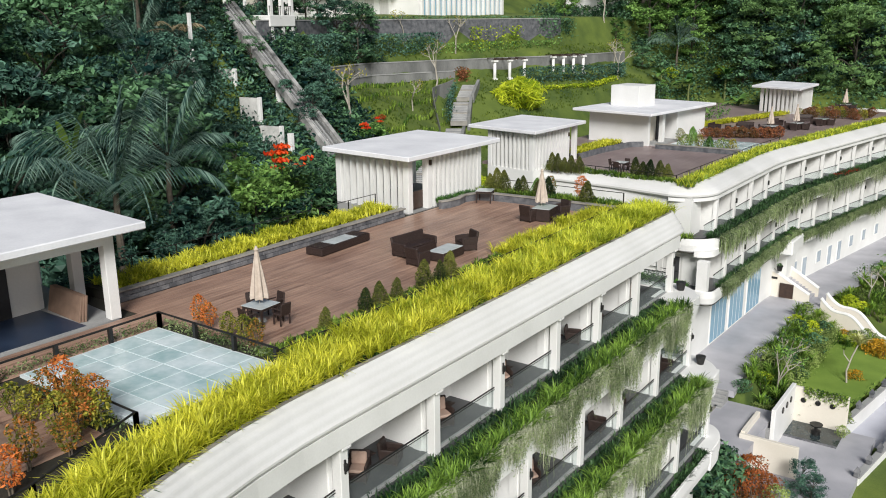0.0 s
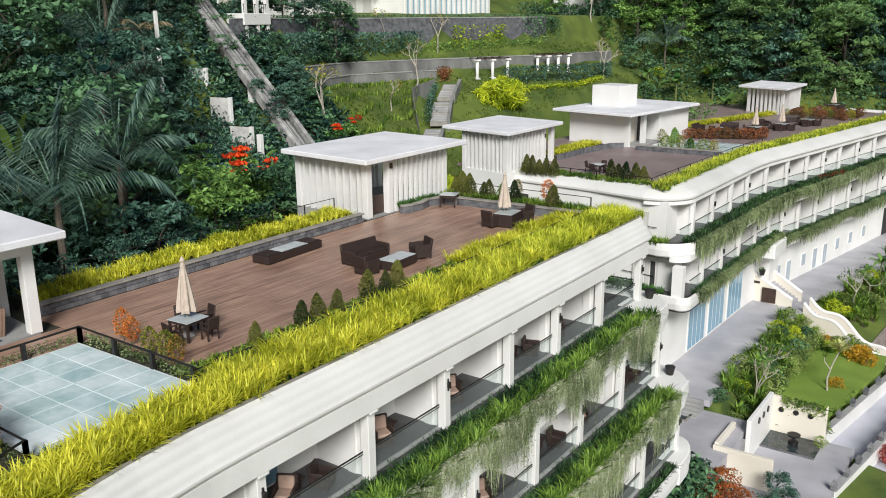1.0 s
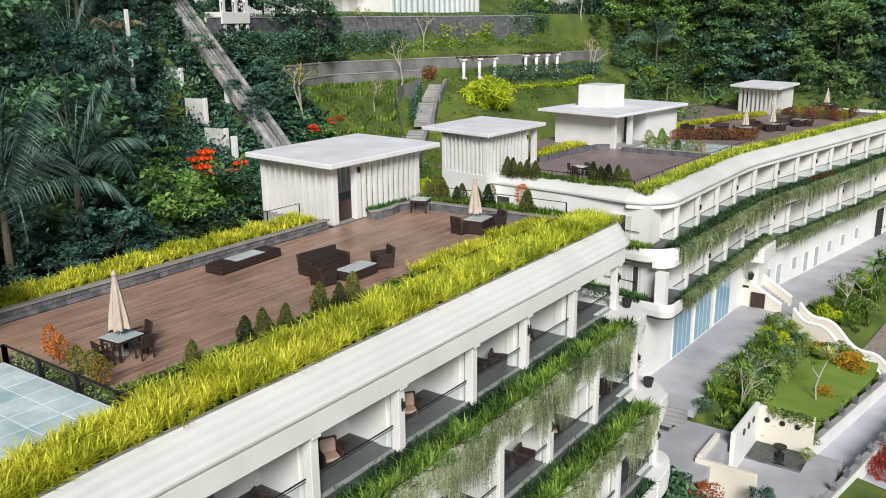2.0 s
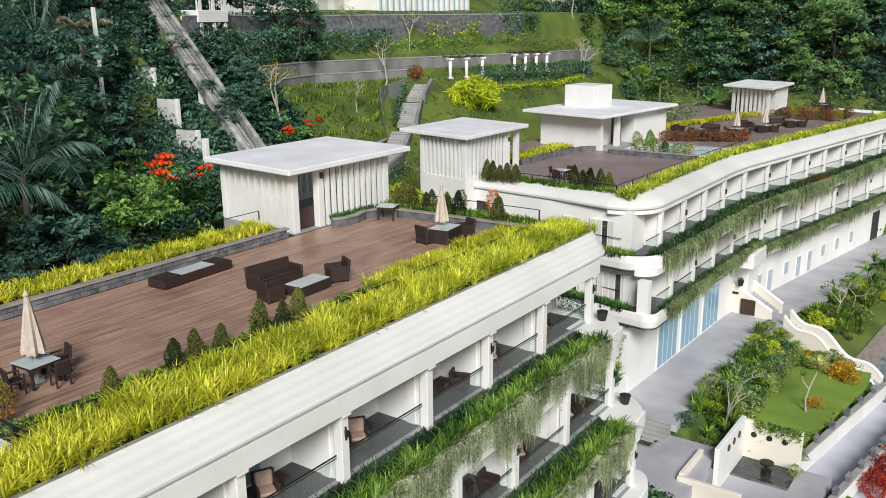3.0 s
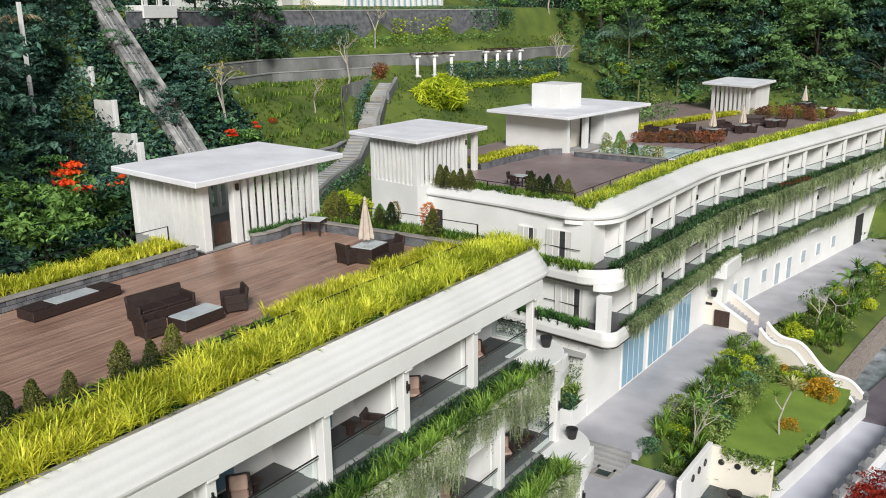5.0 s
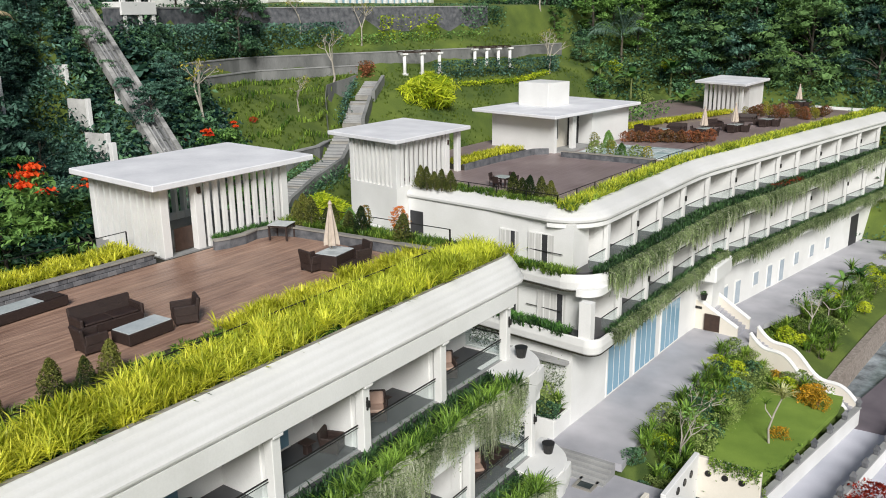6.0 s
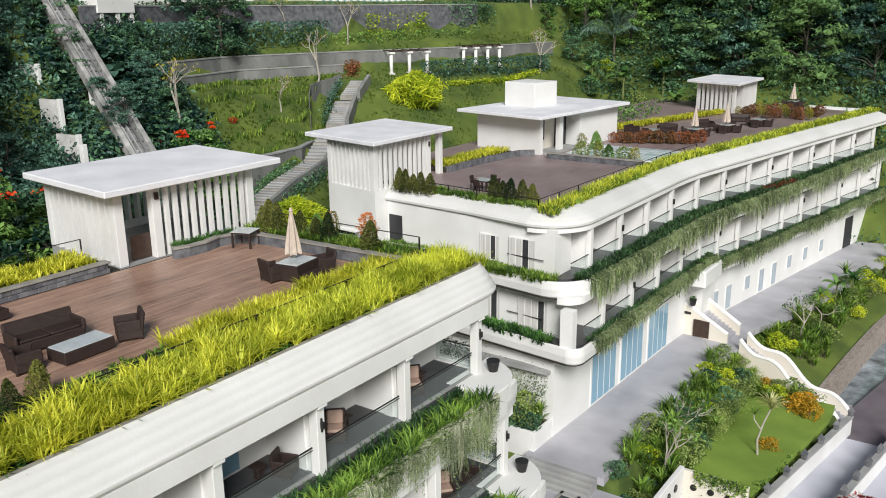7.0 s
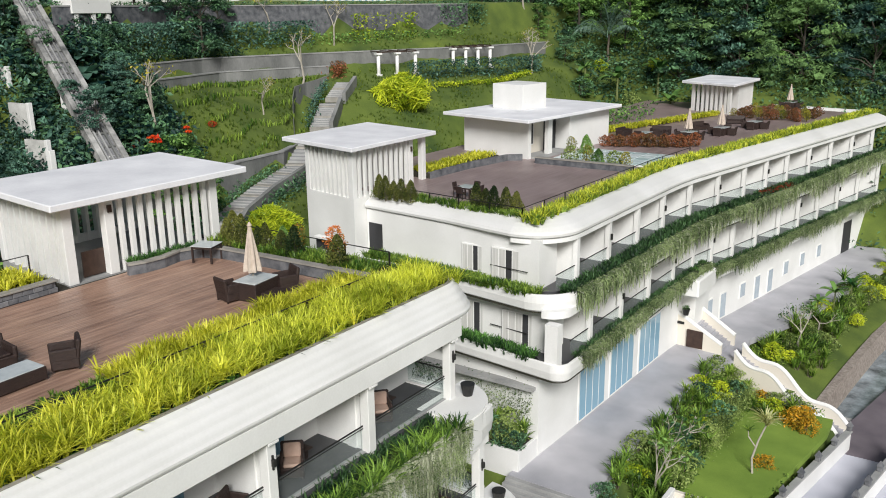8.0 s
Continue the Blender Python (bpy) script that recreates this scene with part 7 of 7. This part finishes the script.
plant_tree([banana_meshes(95, 2.0, 2, GRASSG, 3.1, 0.8, (1.8, 2.0))], "banana_plant", "banana plant with one tall upright pale green leaf", -44.6, 26.4, 1.0, "banana plants", 1.5, 0.6)
DRYPALM = [palm_meshes(88, 6.0, 5, 3.4, DRY)]
plant_tree(DRYPALM, "palm_tree", "palm with dry brown drooping fronds", -64.6, 49.4, 0.95, "palm trees", 4.9)

# flame trees with orange-red flowers
FLAME = []
for sd in (300, 301):
    a, b = broadleaf_meshes(sd, 9, 4.0, 36, 90, 0.4, BRIGHT, None, 0.02)
    gg = np.random.default_rng(sd)
    c = np.array([v.co for v in b.vertices])
    topv = c[c[:, 2] > np.quantile(c[:, 2], 0.8)]
    order = np.argsort(-topv[:, 2])
    pick = [topv[order[int(j)]] for j in np.linspace(0, len(order) * 0.5, 7)]
    pts = gg.normal(0, (0.24, 0.24, 0.06), (80, 3))
    v, f = leaf_cloud(gg, pts, 0.34, 0.3, 0.7)
    fm = bpy.data.meshes.new("blossom")
    fm.from_pydata(v, [], f)
    fm.materials.append(FLOWER)
    FLAME.append((a, b, fm, pick))
for i, (x, y, z, s) in enumerate(((-43.0, 38.4, -6.4, 0.98), (-45.8, 43.6, -7.4, 0.88), (-50.5, 60.5, -5.2, 0.75), (-53.5, 63.0, -3.4, 0.55))):
    e = plant_tree([FLAME[i % 2][:2]], "flame_tree", "green tree with orange-red flower clusters", x, y, s, "flame trees", z)
    for p in FLAME[i % 2][3][:(4 if i in (0, 1) else 2)]:
        o = new("blossom", FLAME[i % 2][2])
        o.parent = e
        o.matrix_basis = Matrix.Translation(Vector(p) + Vector((0, 0, 0.3)))
        tagged(o, "orange-red blossom")

for i in range(34):
    x, y = g.uniform(-60, -41), g.uniform(114, 138)
    if x > -46 - 0.9 * (y - 120):
        (green, gold, darks, green)[i % 4](x, y, terrain(x, y) - 0.1, g.uniform(0.7, 1.7), group="shrubs on the upper slope")
for x, y, s in ((-58.8, 71.0, 0.32), (-62.5, 67.5, 0.5), (-63.2, 68.6, 0.4), (-56.2, 61.2, 0.5)):
    redbush(x, y, terrain(x, y), s, "small bush with orange-red flowers on the slope", "flowering bushes")
BANB = [banana_meshes(95 + i, 1.2, 12, JUNGLEB, 2.0, 0.75) for i in range(3)]
# undergrowth that closes the slopes
for x, y, s in ((-64.8, 51.0, 0.42), (-60.8, 50.0, 0.4), (-57.0, 49.0, 0.4), (-67.5, 52.4, 0.5), (-62.5, 47.5, 0.62), (-60.0, 46.0, 0.62), (-63.6, 48.6, 0.6), (-69.5, 53.6, 0.6), (-61.5, 44.5, 0.75), (-66, 48.0, 0.75), (-58.5, 44.6, 1.15), (-73.5, 56.0, 0.45), (-71.0, 57.5, 0.35)):
    plant_tree(DROOP if int(x) % 2 else JB, "jungle_tree", "low dark leafy tree below the stepped wall", x, y, s, "jungle trees")
und = scatter(760, -78, -49, 42, 60.0, 0.5, lambda x, y: y < 56.0 + 0.24 * max(0, -62 - x))
pts = np.concatenate([np.array((x, y, terrain(x, y) + 0.35)) + g.normal(0, (0.6, 0.6, 0.45), (44, 3)) for x, y in und])
stuff("undergrowth", *leaf_cloud(g, pts, 0.36, 0.4, 0.5), JUNGLEB, "dense dark undergrowth below the stepped wall", "undergrowth")
und = [(x, y) for x, y in scatter(1200, -80, -36, 2, 61, 0.6, lambda x, y: not (x > -40 and y > 47) and not (y > 57 and x - swing(x, y) > -70 and y < 63))]
pts = np.concatenate([np.array((x, y, terrain(x, y) + 0.5)) + g.normal(0, (0.7, 0.7, 0.7), (40, 3)) for x, y in und])
stuff("undergrowth", *leaf_cloud(g, pts, 0.42, 0.4, 0.5), JUNGLEB, "dense dark green undergrowth on the slope", "undergrowth")
und = scatter(1050, -78, -6, 120, 156, 0.6, lambda x, y: not (x < -44 + 0.8 * (120 - y) and y < 136) and not (x < -53 and y < 136))
pts = np.concatenate([np.array((x, y, terrain(x, y) + 0.6)) + g.normal(0, (0.8, 0.8, 0.7), (38, 3)) for x, y in und])
stuff("undergrowth", *leaf_cloud(g, pts, 0.5, 0.4, 0.5), JUNGLE, "dense green undergrowth on the wooded slope", "undergrowth")
und = scatter(240, -47, -34, 48.8, 61.5, 0.5, lambda x, y: True)
pts = np.concatenate([np.array((x, y, max(-11.5, terrain(x, y)) + 1.0)) + g.normal(0, (0.6, 0.6, 1.2), (26, 3)) for x, y in und])
stuff("undergrowth", *leaf_cloud(g, pts, 0.35, 0.4, 0.5), JUNGLE, "dark green planting between the two wings", "undergrowth")

def rail_y(x):
    return 57.3 + (-53 - x) * 0.288


band = []
for i in range(1500):
    x = g.uniform(-76, -50)
    d = g.uniform(1.7, 7.5) if i % 2 else -g.uniform(1.7, 5.5)
    if d < -3.0:
        continue
    band.append((x, rail_y(x) + d, 0.4 + 0.5 * min(3.0, abs(d) - 1.2)))
for k, mat in ((0, JUNGLEB), (1, JUNGLE)):
    pts = np.concatenate([np.array((x, y, terrain(x, y) + 0.2 + h * g.uniform(0, 1))) + g.normal(0, (0.5, 0.5, 0.35), (26, 3)) for x, y, h in band[k::2]])
    stuff("undergrowth", *leaf_cloud(g, pts, 0.5, 0.4, 0.5), mat, "dense dark green undergrowth beside the lift track", "undergrowth")
pts = np.concatenate([np.array((x, y, terrain(x, y) + 0.3)) + g.normal(0, (0.5, 0.5, 0.35), (30, 3)) for x, y in scatter(520, -70, -46, 43.5, 56.5, 0.55, lambda x, y: True)])
stuff("undergrowth", *leaf_cloud(g, pts, 0.42, 0.4, 0.5), JUNGLE, "low dark green plants below the stepped wall", "undergrowth")
for x, d, s in ((-67.6, 2.4, 0.75), (-66.8, 3.2, 0.8), (-65.6, 2.6, 1.0), (-64.2, 2.3, 1.3), (-62.8, 3.4, 1.2), (-61, 2.6, 1.2)):
    plant_tree(BANB, "banana_plant", "broad-leaved plant with deep blue-green leaves", x, rail_y(x) + d, s, "banana plants")
pts = np.stack([g.uniform(-42, -35, 1400), g.uniform(92, 117, 1400), g.uniform(-1.3, 0.2, 1400)], 1)
stuff("undergrowth", *leaf_cloud(g, pts, 0.4, 0.4, 0.5), BRIGHT, "green shrubs behind the far terrace", "undergrowth")
cover = [(x, y) for x, y in zip(g.uniform(-16.2, -8.5, 2600), g.uniform(62.7, 82.2, 2600)) if x < -13.4 or y > 79.4 or y < 65.5 or x > -9.5 + 0.16 * (y - 66)]
cover = [(x, y, max(terrain(x, y), -17.6 if x < lane_edge(y) - 0.3 else -30)) for x, y in cover if x < lane_edge(y) - 0.35]
stuff("ground_cover", *leaf_cloud(g, np.array(cover).repeat(5, 0) + g.normal(0, (0.2, 0.2, 0.12), (len(cover) * 5, 3)) + np.array((0, 0, 0.15)), 0.22, 0.4, 0.45), GRASSN, "low green planting round the garden lawn", "plants")
cover = [(x, y, terrain(x, y) + 0.1) for x, y in zip(g.uniform(-15.4, -12.6, 1500), g.uniform(85, 110, 1500))]
stuff("ground_cover", *leaf_cloud(g, np.array(cover).repeat(4, 0) + g.normal(0, (0.25, 0.25, 0.15), (len(cover) * 4, 3)), 0.24, 0.4, 0.45), GRASSG, "yellow-green planting along the plaza edge", "plants")

# ---- garden planting ----
def spiky_maker(name, label, mat, h, per, seed):
    """Clumps of sword leaves on short stems."""
    gg = np.random.default_rng(seed)
    made = []
    for i in range(3):
        bm = bmesh.new()
        heads = []
        for j in range(5):
            a = gg.uniform(0, 6.28)
            r = gg.uniform(0.05, 0.45)
            z = h * gg.uniform(0.15, 0.8)
            tube(bm, [(0.06 * math.cos(a), 0.06 * math.sin(a), -0.1), (r * math.cos(a), r * math.sin(a), z)], 0.03, 5, 0.018)
            heads.append((r * math.cos(a), r * math.sin(a), z - 0.08))
        v, f = blade_field(gg, heads, h * 0.62, 0.075, 0.8, per)
        me = bpy.data.meshes.new("leaves")
        me.from_pydata(v, [], f)
        me.materials.append(mat)
        made.append((me, mesh_of("stem", bm, WOODTRIM)))

    def stand(x, y, z, s=1.0, lab="", group=""):
        e = thing(name, lab or label, "plant", Matrix.LocRotScale((x, y, z), Euler((0, 0, x * 3 + y)), (s, s, s)), group)
        for nm, me in zip(("leaves", "stem"), made[int(abs(x * 13.7 + y * 7.1)) % 3]):
            o = new(nm, me)
            o.parent = e
        return e
    return stand


spiky = spiky_maker("dracaena", "green spiky sword-leaved garden plant", GRASSN, 1.6, 26, 61)
spikyg = spiky_maker("dracaena", "yellow-green spiky sword-leaved garden plant", GRASSG, 1.3, 24, 62)
orange = shrub_maker("croton_shrub", "orange and gold leaved croton shrub on the lawn edge", "shrub", 1.2, 0.7, 600, 0.17, ORANGE, "ball", 0.4, 0.1, 63)
drac = thing("dracaena_tree", "slender curved tree with a pale yellow spiky head", "tree", pose(-10.4, 70.5, -17.42))
bm = bmesh.new()
tube(bm, [(0, 0, -0.2), (-0.15, 0.1, 1.0), (0.1, 0.3, 2.2), (0.45, 0.5, 3.3)], 0.08, 7, 0.05)
tube(bm, [(0.05, 0.2, 1.7), (-0.5, 0.3, 2.3), (-0.55, 0.3, 2.7)], 0.05, 6, 0.03)
part("trunk", bm, PALEBARK, drac, "pale curved trunk")
raw("head", *blade_field(np.random.default_rng(64), [(0.45, 0.5, 3.25), (0.35, 0.6, 3.4), (0.55, 0.4, 3.3)], 1.0, 0.08, 1.0, 40), PALEBLADE, drac, "pale yellow spiky leaves")
raw("side_head", *blade_field(np.random.default_rng(65), [(-0.55, 0.3, 2.65)], 0.5, 0.05, 0.9, 26), GRASSG, drac, "small green leaf tuft")
wallvine = np.stack([g.uniform(-11.9, -8.9, 900), 62.15 + g.normal(0, 0.12, 900), -15.0 - np.abs(g.normal(0, 0.4, 900))], 1)
stuff("wall_vine", *leaf_cloud(g, wallvine, 0.2, 0.2, 0.4), GRASSG, "yellow-green creeper over the fountain wall", "vines")
FRANGI = [bare_meshes(230 + i, 3.6, BRIGHT) for i in range(2)]
for x, y, s, z in ((-14.1, 63.4, 1.2, -16.9), (-15.0, 68.6, 1.25, -17.3), (-12.0, 89.6, 1.1, -15.9), (-11.4, 93.5, 0.9, -15.9)):
    plant_tree(FRANGI, "frangipani_tree", "pale-barked frangipani tree with sparse leaves", x, y, s, "frangipani trees", z)
for i, (x, y) in enumerate(scatter(40, -16.2, -13.7, 62.8, 81.6, 0.85, lambda x, y: (x + 14.9) ** 2 + (y - 71.4) ** 2 > 1.6)):
    (green, gold, spiky, spikyg, green, spiky, darks)[i % 7](x, y, max(terrain(x, y), -17.4) - 0.1, g.uniform(0.8, 1.35), group="garden border shrubs")
for i, (x, y) in enumerate(scatter(12, -13.0, -9.2, 79.0, 81.6, 0.8, lambda x, y: True)):
    (gold, green, spikyg, orange)[i % 4](x, y, -17.8, g.uniform(0.8, 1.2), group="garden border shrubs")
for x, y, s in ((-9.7, 78.6, 1.35), (-8.8, 78.0, 1.2), (-10.0, 71.8, 1.0)):
    orange(x, y, -17.7, s, group="orange shrubs")
for i, (x, y) in enumerate(scatter(70, -14.6, -10.4, 86.8, 128, 0.9, lambda x, y: x > -14.3 + 0.05 * (y - 86))):
    (green, spiky, spikyg, gold)[i % 4](x + front(y) - front(96) if y > 96 else x, y, terrain(x, y), g.uniform(0.8, 1.4), group="garden border shrubs")
for x, y, s in ((-11.5, 100, 0.8), (-10.8, 104, 0.7), (-12.5, 98, 0.6)):
    plant_tree(BAN, "banana_plant", "banana plant with broad pale green leaves", x, y, s, "banana plants", -16.0)
footbox = thing("planter_box", "white planter box at the foot of the wing", "planter")
bpart("front_wall", (-24.5, -20.82, 59.3, 59.5, PLAZA - 1, -13.95), WHITE, footbox, r=0.02)
bpart("side_wall", (-21.02, -20.82, 59.505, 61.59, PLAZA - 1, -13.95), WHITE, footbox, r=0.02)
bpart("soil", (-24.5, -21.025, 59.505, 61.7, PLAZA - 1, -14.15), SOIL, footbox)
for i, (x, y, s) in enumerate(((-21.5, 59.95, 0.85), (-22.3, 60.2, 1.15), (-21.6, 60.9, 1.0), (-23.1, 59.9, 1.2), (-22.5, 61.1, 1.3), (-23.6, 60.8, 1.2))):
    (darks, green, spikyg)[i % 3](x, y, -14.2, s, "bushy green shrub in the white planter box", "planter box shrubs")
trellis = np.stack([g.uniform(-26, -21.2, 1500), 61.75 - np.abs(g.normal(0, 0.16, 1500)), -12.3 + g.normal(0, 0.75, 1500)], 1)
stuff("wall_vine", *leaf_cloud(g, trellis, 0.13, 0.2, 0.5), VINE, "sparse climbing plants on the end wall", "vines")
bpart("ledge", (-34, -21.0, 61.2, 61.9, -10.95, -10.75), CONCRETE, far, "weathered grey ledge")
rustbush = shrub_maker("rust_bush", "large rust-red bush in front of the pool court", "bush", 1.9, 1.4, 1700, 0.15, RUST, "ball", 0.5, 0.1, 46, 1)
for x, y, s in ((-12.5, 50.3, 1.25), (-11.7, 49.2, 1.1)):
    rustbush(x, y, -18.0, s, group="rust bushes")
for x, y, s, z in ((-12.0, 46.0, 0.6, -18.0), (-4.2, 66.4, 1.1, -19.4), (-3.4, 68.3, 1.2, -19.4), (-4.6, 64.6, 0.9, -19.4), (-2.9, 66.2, 1.2, -19.4), (-11.0, 47.6, 0.5, -18.0)):
    redbush(x, y, z, s, group="red bushes")
for x, y, s in ((-14.7, 49.0, 2.6), (-15.3, 47.8, 2.3), (-13.9, 47.4, 2.2), (-15.2, 50.6, 1.7), (-14.0, 50.6, 1.6)):
    darks(x, y, -18.0, s, "dense dark green bush beside the pool court", "pool court shrubs")
for x, y, s in ((-9.5, 51.9, 0.3), (-8.7, 50.9, 0.26)):
    plant_tree(DROOP, "drooping_tree", "small drooping tree with sparse grey-green leaves", x, y, s, "drooping trees", -18.5)
for x, y, s in ((-10.4, 49.5, 1.0), (-15.0, 53.4, 0.8), (-15.3, 55.0, 0.6), (-9.2, 63.2, 0.8), (-8.9, 61.0, 0.6), (-12.0, 63.0, 0.8), (-10.9, 63.1, 0.7)):
    green(x, y, -18.0 if y < 60 else -17.7, s, group="pool court shrubs")
for i, (x, y) in enumerate(scatter(12, -16.2, -13.2, 59.3, 63.2, 0.75, lambda x, y: True)):
    (darks, green, spiky)[i % 3](x, y, max(terrain(x, y), -17.6), 0.75 + 0.1 * (i % 3), group="garden border shrubs")
bench_g = thing("garden_table", "teal painted garden table beside the border shrubs", "table", pose(-14.9, 71.4, -17.5, 0, 0, 75))
TEAL = material("teal_paint", (0.02, 0.10, 0.09), (0.05, 0.20, 0.17), 0.5, 3, 30, 0.1)
bpart("tabletop", (-0.95, 0.95, -0.6, 0.6, 0.7, 0.76), TEAL, bench_g, r=0.015)
for x in (-0.75, 0.65):
    for y in (-0.5, 0.42):
        bpart("leg", (x, x + 0.09, y, y + 0.08, 0, 0.7), TEAL, bench_g)
for x, y, z in ((-18.6, 82.2, -9.0), (-18.8, 84.4, -9.0), (-19.3, 82.9, PLAZA + 2.75), (-16.55, 47.5, -4.46), (-15.05, 47.5, -8.86)):
    pot = thing("plant_pot", "dark round pot with a leafy plant", "plant pot", pose(x, y, z))
    bm = bmesh.new()
    bmesh.ops.create_cone(bm, cap_ends=True, segments=16, radius1=0.2, radius2=0.3, depth=0.5, matrix=Matrix.Translation((0, 0, 0.25)))
    part("pot", bm, IRON, pot, smooth=False)
    if x < -17:
        o = new("plant", shrub_mesh(g, 0.75, 0.28, 180, 0.12, GRASSD, "ball", 0.35, 0.45))
        o.parent = pot
